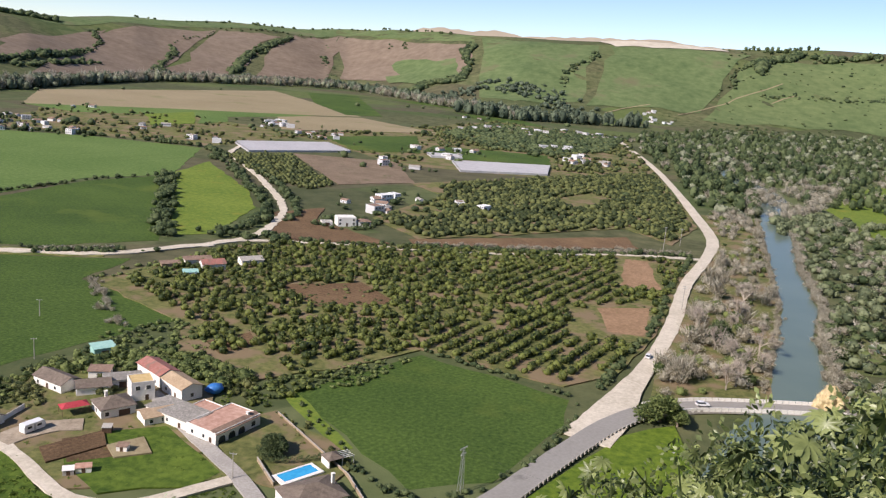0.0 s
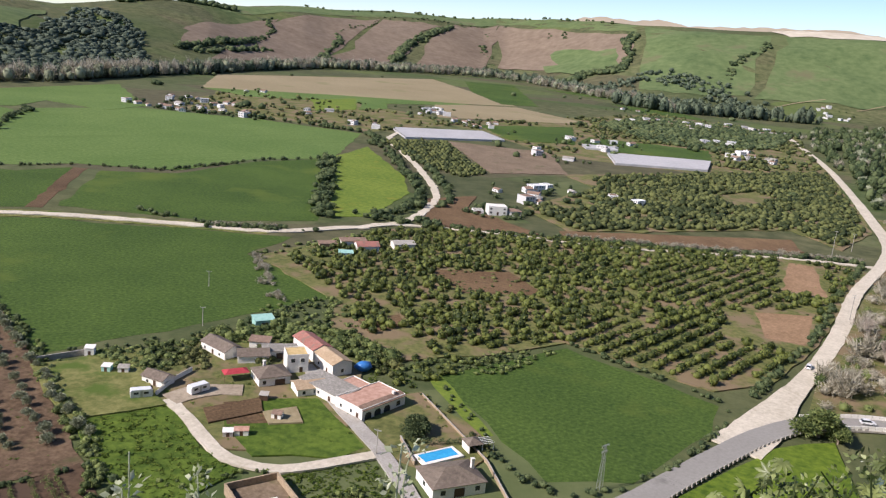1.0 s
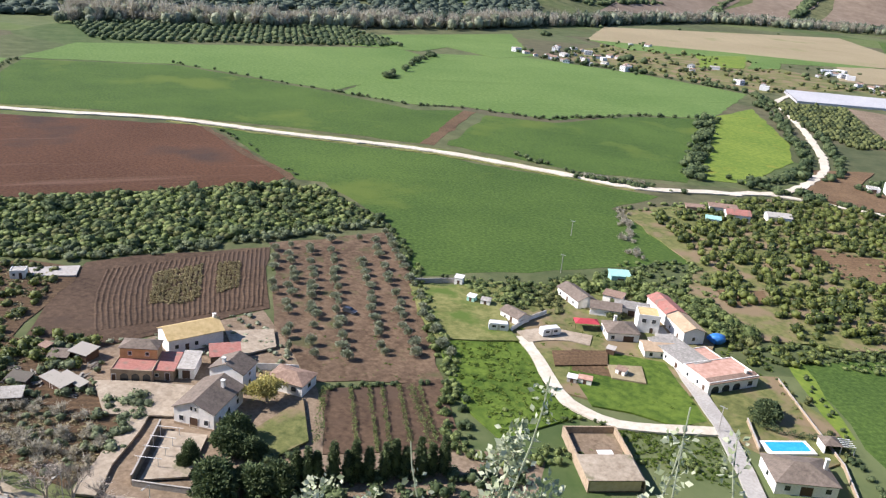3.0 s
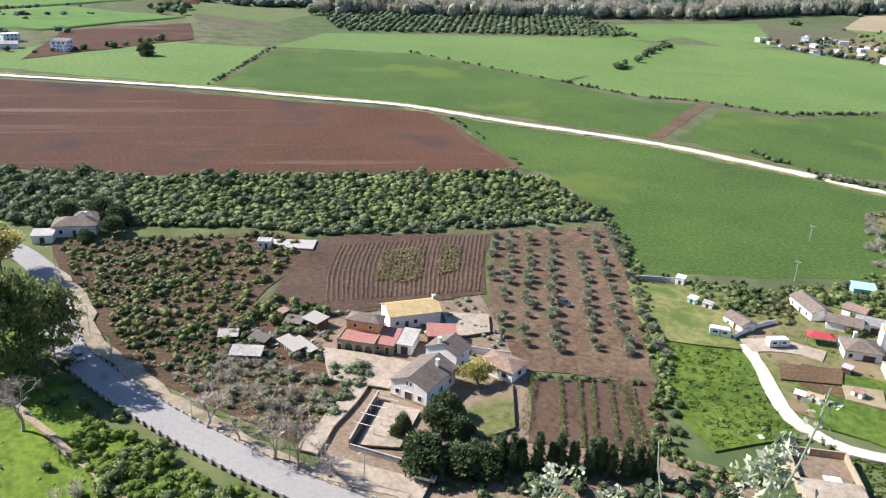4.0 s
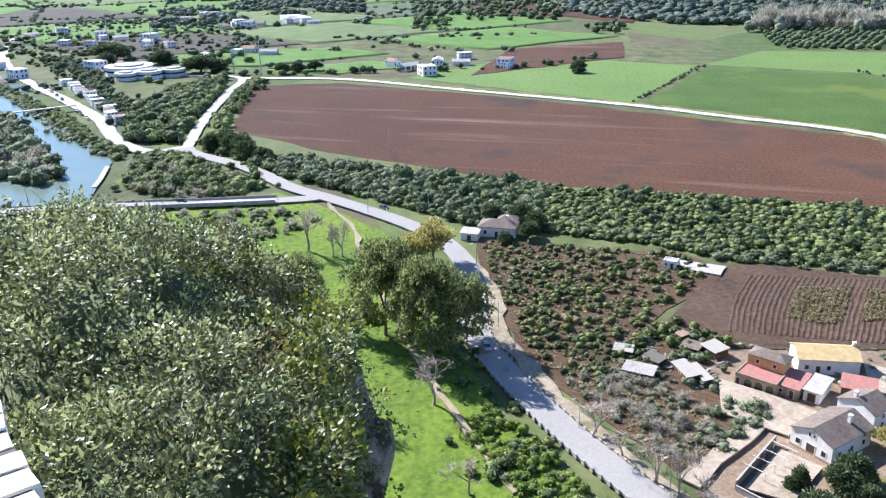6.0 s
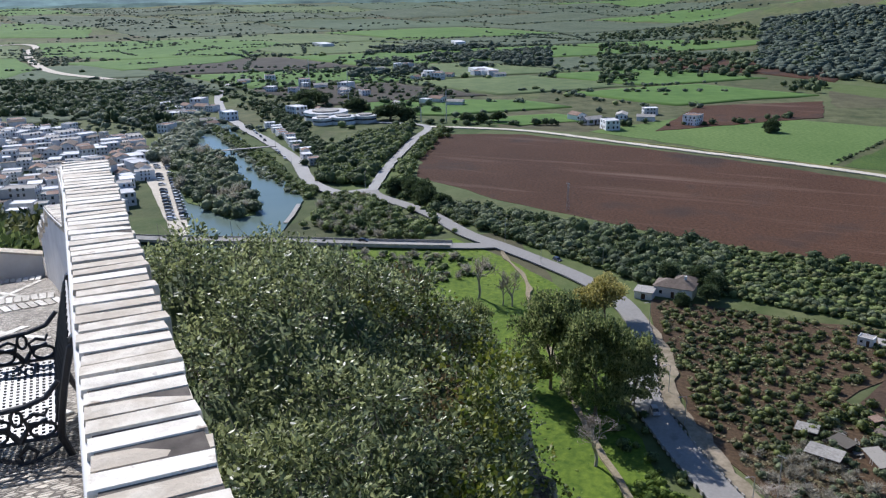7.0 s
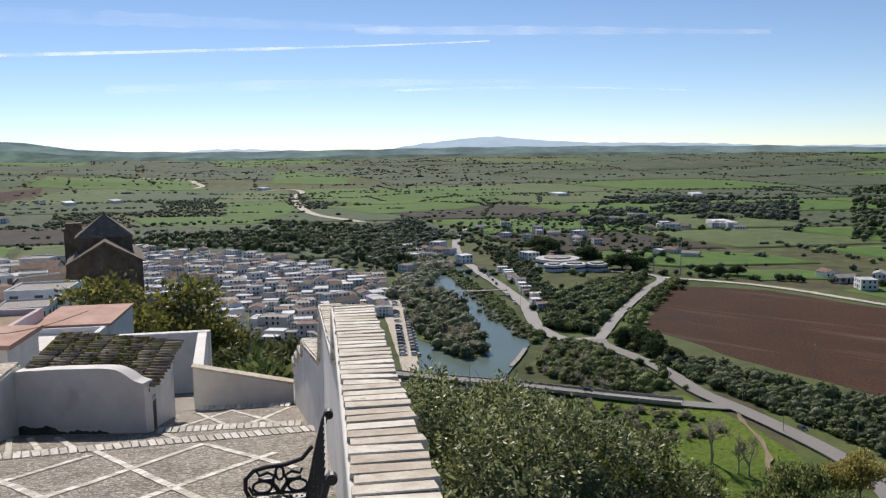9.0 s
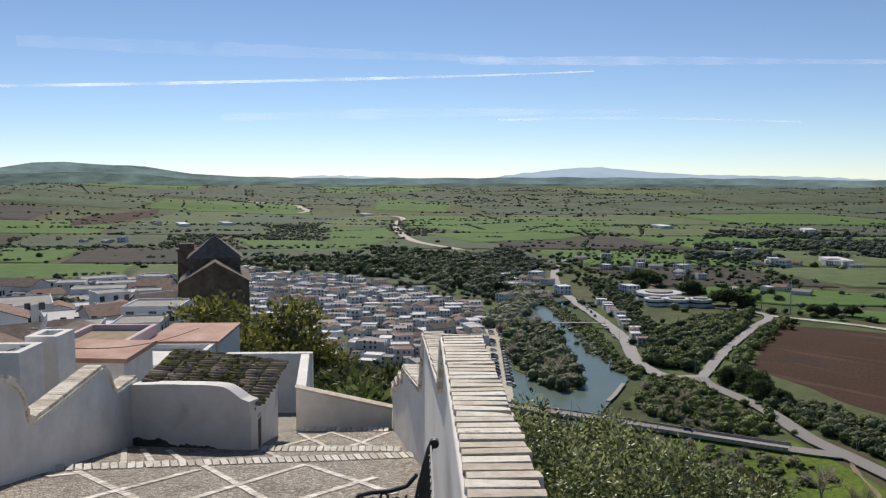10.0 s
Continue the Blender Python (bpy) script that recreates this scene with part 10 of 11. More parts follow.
scatter("bridge_scrub", LOOSE, sown(BRIDGE_SCRUB, 420, 0.8, 2.4, (1.1, 1.7), 91), "leaf_scrub", "green scrub below the western bridge", "shrubs")
scatter("bridge_scrub", BARE, sown(BRIDGE_SCRUB, 200, 1.2, 2.8, (1.1, 1.7), 92), "leaf_grey", "dry brown scrub below the western bridge", "shrubs")
# tufts of grass on the meadow and the verges
MEADOW = [(-303, -106), (-326, -70), (-299, -42), (-265, -16), (-219, -3), (-196, -5), (-166, 4), (-140, 16), (-118, 16), (-118, -38), (-168, -38), (-244, -76)]
scatter("meadow_weeds", LOOSE, sown(MEADOW, 1500, 0.2, 0.7, (0.5, 1.0), 85), "leaf_grass", "low clumps of weeds in the meadow", "weeds")
scatter("bank_bushes", BUSHY, sown([(-162, 7), (-156, 14), (-139, 22), (-122, 33), (-112, 30), (-127, 14), (-150, 3)], 210, 0.8, 2.0, (1.1, 1.7), 86), "leaf_grass", "bright bushes on the bank under the road", "shrubs")
scatter("plot_weeds", TUFTS, np.concatenate([sown([(-176, 163), (-160, 189), (-137, 166), (-129, 162), (-143, 144), (-160, 152)], 700, 0.3, 0.9, (0.6, 1.1), 87), sown([(-79, 160), (-72, 166), (-58, 148), (-74, 140), (-90, 148)], 400, 0.3, 0.8, (0.6, 1.1), 89), sown([(-231, 147), (-218, 192), (-178, 166), (-125, 130), (-144, 103), (-175, 113)], 500, 0.2, 0.6, (0.5, 0.9), 90)]), "leaf_weed", "rank green weeds on garden plots", "weeds")
scatter("village_weeds", TUFTS, sown([(-152, 207), (-143, 165), (-128, 160), (-105, 150), (-72, 166), (-60, 190), (-98, 230), (-140, 232)], 1500, 0.3, 0.9, (0.6, 1.2), 851), "leaf_weed", "green weeds on village ground", "weeds")
scatter("village_shrubs", BUSHY, np.concatenate([sown([(-152, 207), (-146, 178), (-134, 186), (-146, 206)], 60, 0.8, 1.9, (1.1, 1.7), 852), sown([(-112, 232), (-88, 222), (-84, 206), (-100, 214)], 40, 0.9, 2.2, (1.2, 1.9), 853), hedge([(-74, 205), (-60, 192), (-48, 180)], 0.6, 0.6, 1.3, 1.2, 854), hedge([(-122, 196), (-128, 206), (-136, 214)], 0.6, 1.0, 2.2, 1.4, 855)]), "leaf_shrub", "olive-green bushes between village houses", "shrubs")
scatter("plot_shrubs", BUSHY, np.concatenate([sown([(-172, 178), (-150, 205), (-142, 180), (-155, 172)], 150, 0.8, 2.0, (1.0, 1.5), 88), hedge([(-222, 194), (-178, 168), (-146, 146), (-124, 132)], 0.9, 0.7, 1.6, 1.3, 881)]), "leaf_scrub", "green shrubs beside the olive plot", "shrubs")
# furrows and weed rows of the ploughed plot
fg, fr_ = Geo(), np.random.default_rng(77)
weeds = []
for k in range(33):
    q = k / 32
    a, b = np.array([-197 + 9.5 * q, 74 + 43 * q]), np.array([-235 + 8 * q, 93 + 50 * q])
    d = (b - a) / np.linalg.norm(b - a)
    nn = np.array([-d[1], d[0]])
    pts = []
    for i in range(15):
        u = i / 14
        c = a + (b - a) * u + nn * (1.6 * (1 - q) * math.sin(math.pi * u) + fr_.normal() * 0.10)
        h = 0.34 + fr_.uniform(0.0, 0.14)
        fg.v += [(*(c - nn * 0.55), 0.17), (*c, h), (*(c + nn * 0.55), 0.17)]
        pts.append(c)
    n0 = len(fg.v) - 45
    for i in range(14):
        fg.f += [(n0 + 3 * i, n0 + 3 * i + 3, n0 + 3 * i + 4, n0 + 3 * i + 1), (n0 + 3 * i + 1, n0 + 3 * i + 4, n0 + 3 * i + 5, n0 + 3 * i + 2)]
    if 10 <= k <= 27 and k not in (20, 21, 22):
        for u in fr_.uniform(0.20 + 0.012 * abs(k - 16), 0.84 - 0.006 * abs(k - 18), 64):
            c = a + (b - a) * u + nn * (0.9 + fr_.normal() * 0.22)
            weeds.append((c[0], c[1], fr_.uniform(0.3, 0.75), fr_.uniform(0.9, 1.4)))
tagged(part("soil_ridges", fg, M["soil_rows"]), "furrow ridges of dark ploughed soil", "soil", kind="stuff")
scatter("weed_rows", TUFTS, weeds, "leaf_straw", "yellowed weeds standing in rows on ploughed soil", "weeds")
# ---- vehicles, poles, bridges, gardens ----
def car_kind(paint, label, x, van=False):
    ob = thing("parked_car", label, "car", at=pose(x, -580, 0.1))
    L, W_, hood, roof = (4.9, 1.9, 1.15, 2.2) if van else (4.2, 1.72, 0.92, 1.45)
    g = Geo()
    prof = [(-L / 2, 0.35), (L / 2 - 0.1, 0.32), (L / 2, 0.6), (L / 2 - 0.15, hood - 0.12), (L / 4, hood), (-L / 2 + 0.1, hood + 0.02), (-L / 2 - 0.02, 0.7)]
    n = len(prof)
    g.add([(a, -W_ / 2, b) for a, b in prof] + [(a, W_ / 2, b) for a, b in prof], [tuple(range(n)), tuple(range(2 * n - 1, n - 1, -1))] + [((i + 1) % n, i, n + i, n + (i + 1) % n) for i in range(n)])
    body = part("body", g, M[paint], ob)
    c0, c1 = -L / 2 + 0.12, L / 4
    t0, t1 = c0 + 0.35, c1 - (0.3 if van else 0.75)
    w0, w1 = W_ / 2 - 0.05, W_ / 2 - 0.2
    v = [(c0, -w0, hood - 0.01), (c1, -w0, hood - 0.01), (c1, w0, hood - 0.01), (c0, w0, hood - 0.01), (t0, -w1, roof), (t1, -w1, roof), (t1, w1, roof), (t0, w1, roof)]
    part("cabin_glass", Geo().add(v, [(0, 1, 5, 4), (1, 2, 6, 5), (2, 3, 7, 6), (3, 0, 4, 7), (4, 5, 6, 7)]), M["glass_dark"], ob)
    part("roof", Geo().box(t0 - 0.05, t1 + 0.05, -w1 - 0.03, w1 + 0.03, roof - 0.02, roof + 0.05), M[paint], ob)
    for wx in (-L / 2 + 0.75, L / 2 - 0.8):
        for wy in (-W_ / 2 + 0.08, W_ / 2 - 0.08):
            wh = part("wheel", Geo().tube([(wx, wy - 0.1, 0.31), (wx, wy + 0.1, 0.31)], [0.31, 0.31], 14), M["rubber"], ob)
            part("rim", Geo().tube([(wx, wy - 0.107, 0.31), (wx, wy + 0.107, 0.31)], [0.19, 0.19], 10), M["metal"], wh)
    for wy in (-W_ / 2 + 0.3, W_ / 2 - 0.3):
        part("headlight", Geo().box(L / 2 - 0.1, L / 2 + 0.01, wy - 0.18, wy + 0.18, 0.62, 0.76), M["car_white"], ob)
        part("tail_light", Geo().box(-L / 2 - 0.03, -L / 2 + 0.05, wy - 0.15, wy + 0.15, 0.68, 0.86), M["red_roof"], ob)
    return ob


M["car_grey"] = material("silver_car_paint", (0.32, 0.33, 0.34), (0.42, 0.43, 0.44), 1.0, 0.2, 0.28, 0.0, metal=0.5, spec=0.5)
M["car_red"] = material("red_car_paint", (0.28, 0.03, 0.025), (0.36, 0.05, 0.04), 1.0, 0.2, 0.28, 0.0, spec=0.5)
CARS = {"w": car_kind("car_white", "small white hatchback car", -420), "d": car_kind("car_dark", "small dark blue hatchback car", -426), "g": car_kind("car_grey", "small silver-grey hatchback car", -432), "r": car_kind("car_red", "small red hatchback car", -438)}


def park(kind, x, y, ang, z, label="", group=""):
    return tagged(copy_thing(CARS[kind], pose(x, y, z, 0, 0, ang)), label, group=group)


park("w", 32, 293, 80, 0.75, "small white car on the dirt road")
park("w", 46, 252.6, 14, 1.15, "white car on the river bridge")
park("g", -188, 9.2, 12, 1.1, "silver car driving on the asphalt road")
park("d", -303, -24, 42, 1.1, "dark car on the bend of the road")
park("w", -115, 62.5, 45, 0.95, "white car parked on the dusty strip")
park("d", -170, 135, 20, 0.3, "small dark vehicle standing among olives")
park("d", -312.5, -104, 85, 2.2, "dark car crossing the western bridge")
field("car_park", [(-466, -296), (-464, -279), (-390, -234), (-317, -184), (-311, -190), (-372, -234), (-440, -284)], "dirt", "pale car park beside the river", "car park", lift=0.6, jitter=0.2)
cr = np.random.default_rng(31)
for row, (ax, ay, bx, by) in enumerate(((-455, -283, -335, -204), (-459, -278, -338, -199))):
    for k in range(20):
        if cr.uniform() < 0.14:
            continue
        q = (k + 0.5) / 20
        park(str(cr.choice(list("wwgggdd"))), ax + (bx - ax) * q, ay + (by - ay) * q, 120 + cr.normal() * 4, 0.65, "car parked in the riverside car park", "parked cars")
for k in range(14):
    q = (k + 0.5) / 14
    if cr.uniform() < 0.3:
        continue
    park(str(cr.choice(list("wwgd"))), -585 + 105 * q, -282 + 70 * q + (4.0), 33, 0.95, "car parked along the far bank road", "roadside cars")
for c in CARS.values():
    c.matrix_basis = pose(c.matrix_basis.translation.x * 0.1 - 392 + 20, -247 + c.matrix_basis.translation.x * 0.05 + 22, 0.65, 0, 0, 30)


def caravan(x, y, ang, L):
    ob = thing("caravan", "white caravan parked in the village", "caravan", "caravans", at=pose(x, y, 0.45, 0, 0, ang))
    prof = [(-L / 2, 0.5), (L / 2 - 0.3, 0.5), (L / 2, 1.0), (L / 2 - 0.1, 2.0), (L / 2 - 0.5, 2.55), (-L / 2 + 0.3, 2.6), (-L / 2, 2.2)]
    n = len(prof)
    part("body", Geo().add([(a, -1.1, b) for a, b in prof] + [(a, 1.1, b) for a, b in prof], [tuple(range(n)), tuple(range(2 * n - 1, n - 1, -1))] + [((i + 1) % n, i, n + i, n + (i + 1) % n) for i in range(n)]), M["car_white"], ob)
    for u in (-L / 4, L / 5):
        for sy in (-1.105, 1.105):
            part("window", Geo().box(u - 0.6, u + 0.6, sy - 0.01, sy + 0.01, 1.35, 1.95), M["glass_dark"], ob)
    part("door", Geo().box(-0.35, 0.25, -1.12, -1.1, 0.55, 2.2), M["metal"], ob)
    for u in (-0.6, 0.9):
        for sy in (-0.95, 0.95):
            part("wheel", Geo().tube([(u, sy - 0.1, 0.32), (u, sy + 0.1, 0.32)], [0.32, 0.32], 12), M["rubber"], ob)


caravan(-137.5, 162.5, 45, 5.6)
caravan(-127.0, 172.5, 70, 5.8)


def hut(name, label, x, y, ang, a, b, h, mat, roof):
    ob = thing(name, label, "hut", "small garden huts", at=pose(x, y, 0.3, 0, 0, ang))
    part("wall", Geo().box(-a / 2, a / 2, -b / 2, b / 2, 0, h), M[mat], ob)
    part("roof", Geo().add([(-a / 2 - 0.15, -b / 2 - 0.15, h), (a / 2 + 0.15, -b / 2 - 0.15, h), (a / 2 + 0.15, b / 2 + 0.15, h + 0.3), (-a / 2 - 0.15, b / 2 + 0.15, h + 0.3), (-a / 2 - 0.15, -b / 2 - 0.15, h + 0.08), (a / 2 + 0.15, -b / 2 - 0.15, h + 0.08), (a / 2 + 0.15, b / 2 + 0.15, h + 0.38), (-a / 2 - 0.15, b / 2 + 0.15, h + 0.38)], [(3, 2, 1, 0), (4, 5, 6, 7), (0, 1, 5, 4), (1, 2, 6, 5), (2, 3, 7, 6), (3, 0, 4, 7)]), M[roof], ob)
    part("door", Geo().box(-0.4, 0.4, -b / 2 - 0.03, -b / 2 + 0.01, 0, min(1.8, h - 0.1)), M["wood_dark"], ob)


hut("garden_hut", "small pale turquoise hut on dry grass", -156, 170.5, 20, 2.4, 2.2, 2.0, "turq", "white")
hut("garden_hut", "small white hut with a grey roof", -152, 172.5, 30, 2.8, 2.2, 1.8, "white", "grey_roof")
hut("garden_hut", "small white hut at the field edge", -168, 177, 30, 2.6, 2.4, 2.6, "white", "white")
hut("garden_hut", "low hen house with a patched roof", -104, 158.5, 30, 3.4, 1.8, 1.5, "white", "pink_roof")
hut("garden_hut", "low hen house with a patched roof", -106.5, 156.5, 30, 2.4, 1.8, 1.4, "grey_roof", "white")
hut("garden_hut", "small shed beside bare garden plots", -101, 170, 10, 2.6, 2.0, 1.8, "white", "tile")
hut("garden_hut", "small shed beside bare garden plots", -110, 178, 20, 2.2, 2.0, 1.7, "wood_dark", "grey_roof")


def low_wall(name, label, pts, h, mat, thick=0.25, cat="wall", z=0.2):
    ob = thing(name, label, cat, kind="structure")
    for (x0, y0), (x1, y1) in zip(pts, pts[1:]):
        d = np.array([x1 - x0, y1 - y0])
        n = np.array([-d[1], d[0]]) / np.linalg.norm(d) * thick / 2
        a, b = np.array([x0, y0]), np.array([x1, y1])
        part("wall", Geo().prism([tuple(a - n), tuple(b - n), tuple(b + n), tuple(a + n)], z - 0.3, z + h), M[mat], ob)
        part("coping", Geo().prism([tuple(a - n * 1.4), tuple(b - n * 1.4), tuple(b + n * 1.4), tuple(a + n * 1.4)], z + h + 0.003, z + h + 0.08), M["concrete"], ob)


low_wall("yard_wall", "white wall behind the farm buildings", [(-163, 89), (-156, 97), (-150, 104)], 1.5, "white")
low_wall("patio_wall", "low wall round the farmhouse patio", [(-131, 53.5), (-121.5, 61.5)], 1.1, "concrete")
low_wall("patio_wall", "low wall round the farmhouse patio", [(-131.3, 53.5), (-146, 66.5)], 2.0, "stone")
low_wall("field_wall", "long low concrete wall at the field edge", [(-177, 166), (-169, 179)], 1.4, "concrete")
low_wall("village_wall", "white garden wall by the village yard", [(-135, 165), (-137, 175), (-137, 183)], 1.5, "white")
low_wall("garden_wall", "brick-coloured garden wall along the lane", [(-69, 176), (-61, 166)], 1.3, "stone")
low_wall("garden_wall", "dark hedge-topped garden wall by the pool", [(-74, 203), (-46, 176), (-34, 158)], 0.9, "stone", 0.2)


def hedge_block(pts, h, w, label):
    """A clipped hedge."""
    rows = []
    line = smooth_line(pts, 0.8)
    r = np.random.default_rng(int(abs(pts[0][0])))
    c = np.column_stack([line[:, 0], line[:, 1], np.full(len(line), h * 0.55)])
    c = np.concatenate([c + r.normal(size=c.shape) * np.array([w * 0.25, w * 0.25, h * 0.2]) for _ in range(3)])
    v, f = leaf_cloud(c, 26, 0.6, 0.3, 5, 0.6)
    ob = new("clipped_hedge", tri_mesh("clipped_hedge", v, f, M["leaf_dark"]))
    tagged(ob, label, "hedge", kind="stuff")


hedge_block([(-71, 181), (-66, 176), (-57, 180), (-53, 184)], 2.2, 1.0, "clipped dark hedge round a pool garden")
# swimming pool
pl = thing("swimming_pool", "rectangular blue swimming pool with a white surround", "pool", at=pose(-57.5, 172.8, 0.85, 0, 0, 53))
for b in ((-5.8, 5.6, -2.9, -1.9), (-5.8, 5.6, 1.9, 2.4), (-5.8, -4.8, -1.9, 1.9), (4.8, 5.6, -1.9, 1.9)):
    part("surround", Geo().box(*b, -0.8, 0.12), M["white"], pl)
part("water", Geo().box(-4.8, 4.8, -1.9, 1.9, -0.8, 0.02), M["pool"], pl)
gz = thing("gazebo", "small gazebo with a brown tiled roof", "gazebo", at=pose(-51.5, 180.5, 0.2, 0, 0, 45))
part("roof", Geo().add([(-2.2, -2.2, 2.4), (2.2, -2.2, 2.4), (2.2, 2.2, 2.4), (-2.2, 2.2, 2.4), (0, 0, 3.5)], [(0, 1, 4), (1, 2, 4), (2, 3, 4), (3, 0, 4), (3, 2, 1, 0)]), M["tile_brown"], gz)
part("wall", Geo().box(-1.9, -1.7, -1.9, 1.9, 0, 2.4).box(-1.7, 1.9, 1.7, 1.9, 0, 2.4), M["white"], gz)
for px, py in ((1.9, -1.9), (1.9, 1.6), (-1.7, -1.9)):
    part("post", Geo().tube([(px, py, 0), (px, py, 2.4)], [0.12, 0.12], 8), M["white"], gz)
for k in range(5):
    part("beam", Geo().box(2.3, 5.2, -1.8 + 0.8 * k, -1.65 + 0.8 * k, 2.2, 2.35), M["white"], gz)
part("post", Geo().tube([(5.1, -1.7, 0), (5.1, -1.7, 2.2)], [0.08, 0.08], 8), M["white"], gz)
part("post", Geo().tube([(5.1, 1.5, 0), (5.1, 1.5, 2.2)], [0.08, 0.08], 8), M["white"], gz)

# vegetable beds
for k, ((x0, y0), (x1, y1), w, h) in enumerate((((-139, 103.5), (-121, 88.5), 1.2, 0.9), ((-136, 109), (-114, 94), 0.7, 0.5), ((-134, 113), (-111, 97), 0.6, 0.4), ((-132, 115.5), (-110, 99.5), 0.6, 0.4), ((-130, 119), (-110, 105), 0.8, 0.5), ((-128, 121), (-107, 108), 1.1, 0.9), ((-126.5, 122.5), (-107, 110), 0.6, 0.5))):
    bed = thing("vegetable_bed", "narrow bed of green vegetables in dark soil", "plants", "vegetable beds", kind="stuff")
    n = int(math.hypot(x1 - x0, y1 - y0) * 6)
    q = tg.uniform(0, 1, n)
    c = np.column_stack([x0 + (x1 - x0) * q + tg.normal(size=n) * w * 0.3, y0 + (y1 - y0) * q + tg.normal(size=n) * w * 0.3, np.full(n, 0.55 + h * 0.3)])
    v, f = leaf_cloud(c, 8, w * 0.5, 0.28, k, 0.7)
    new("foliage", tri_mesh("foliage", v, f, M["leaf_scrub"])).parent = bed


# poles, lamps and pylons
def lamp_post(x, y, ang, z=0.6, h=7.5):
    ob = thing("street_lamp", "grey steel street lamp beside the road", "street lamp", "street lamps", at=pose(x, y, z, 0, 0, ang))
    part("pole", Geo().tube([(0, 0, -0.5), (0, 0, h * 0.6), (0, 0, h)], [0.11, 0.085, 0.06], 8), M["metal"], ob)
    part("arm", Geo().tube([(0, 0, h - 0.05), (0.7, 0, h + 0.25), (1.6, 0, h + 0.3)], [0.05, 0.045, 0.04], 6), M["metal"], ob)
    part("lamp_head", Geo().box(1.4, 2.2, -0.17, 0.17, h + 0.22, h + 0.38), M["concrete"], ob)


for x, y in ((-184, 16), (-152, 27), (-131, 41), (-119, 51.5), (-201, 13), (-245, 9), (-300, -7), (-300, -30)):
    lamp_post(x, y, -60)
for x, y in ((-413, -135), (-627, -138), (-513, -229), (-560, -262), (-460, -196), (-500, -133), (-330, -48)):
    lamp_post(x, y, 30, h=9)


def power_pole(x, y, h, ang, label, z=0.2, arms=1):
    ob = thing("power_pole", label, "power pole", "power poles", at=pose(x, y, z, 0, 0, ang))
    part("pole", Geo().tube([(0, 0, -0.5), (0, 0, h)], [0.16, 0.10], 8), M["concrete"], ob)
    for k in range(arms):
        part("crossarm", Geo().box(-0.9, 0.9, -0.06, 0.06, h - 0.35 - 0.9 * k, h - 0.22 - 0.9 * k), M["metal"], ob)
        for u in (-0.8, 0.0, 0.8):
            part("insulator", Geo().tube([(u, 0, h - 0.22 - 0.9 * k), (u, 0, h - 0.02 - 0.9 * k)], [0.05, 0.04], 6), M["white"], ob)


def lattice(x, y, h, ang, base=0.55, top=0.18, z=0.2, label="galvanised lattice power pylon in a field"):
    ob = thing("power_pylon", label, "pylon", "lattice pylons", at=pose(x, y, z, 0, 0, ang))
    n = 9
    w = lambda q: base * (1 - q) + top * q
    cor = [(-1, -1), (1, -1), (1, 1), (-1, 1)]
    for a, b in cor:
        part("leg", Geo().tube([(a * base, b * base, -0.3), (a * top, b * top, h)], [0.06, 0.045], 4), M["metal"], ob)
    g = Geo()
    for k in range(n):
        q0, q1 = k / n, (k + 1) / n
        for i in range(4):
            a, b = cor[i], cor[(i + 1) % 4]
            if k % 2:
                a, b = b, a
            g.tube([(a[0] * w(q0), a[1] * w(q0), h * q0), (b[0] * w(q1), b[1] * w(q1), h * q1)], [0.03, 0.03], 4, False)
    part("bracing", g, M["metal"], ob)
    for zz, L in ((h - 0.15, 1.3), (h - 1.6, 1.0)):
        part("crossarm", Geo().box(-L, L, -0.07, 0.07, zz - 0.07, zz + 0.07), M["metal"], ob)
        for u in (-L + 0.1, L - 0.1):
            part("insulator", Geo().tube([(u, 0, zz - 0.45), (u, 0, zz - 0.05)], [0.07, 0.05], 6), M["white"], ob)


def wire(a, b, sag, label="thin overhead power line"):
    a, b = np.array(a, float), np.array(b, float)
    pts = [a * (1 - q) + b * q - np.array([0, 0, 4 * sag * q * (1 - q)]) for q in np.linspace(0, 1, 16)]
    tagged(part("power_line", Geo().tube(pts, [0.014] * 16, 4, False), M["rubber"]), label, "cable")


lattice(-19, 178, 11.5, 60)
power_pole(-180, 250, 6, 20, "slim power pole in the green field")
lattice(-384, -26, 13, 40)
power_pole(-154, 32, 12, 60, "concrete power pole above the roadside")
power_pole(28, 160, 11, 30, "concrete power pole below the road")
power_pole(-157, 215, 6.5, 20, "slim power pole behind the village")
power_pole(51, 364, 11, 0, "double-armed power pole beside the dirt road", 0.6, 2)
power_pole(53, 490, 14, 0, "tall pale pole among orchard trees", 0.6, 1)
power_pole(65, 513, 10, 0, "power pole beside the dirt road", 0.6, 1)
power_pole(-71, 166, 7, 0, "slim pole beside the concrete lane")
for u in (-0.8, 0.0, 0.8):
    wire((-384 + u, -26 + u, 13), (-154 + u * 0.6, 32 + u * 0.6, 12.1), 4)
    wire((-154 + u * 0.6, 32 + u * 0.6, 12.1), (-60 + u * 0.6, 60 + u * 0.6, 12), 1.2)
power_pole(-60, 60, 12, 60, "concrete power pole below the cliff")
for u in (-1.0, 1.0):
    wire((-19 + u * 0.5, 178 + u * 0.8, 11.0), (28 + u * 0.6, 160 + u * 0.5, 11), 1.2)
for x, y, h in ((-846, -333, 34), (-778, -267, 30), (-647, -141, 26), (-648, -162, 12)):
    tagged(part("mast", Geo().tube([(x, y, -1), (x, y, h)], [0.5, 0.3], 8), M["metal"]), "tall grey lighting mast near the halls", "mast")


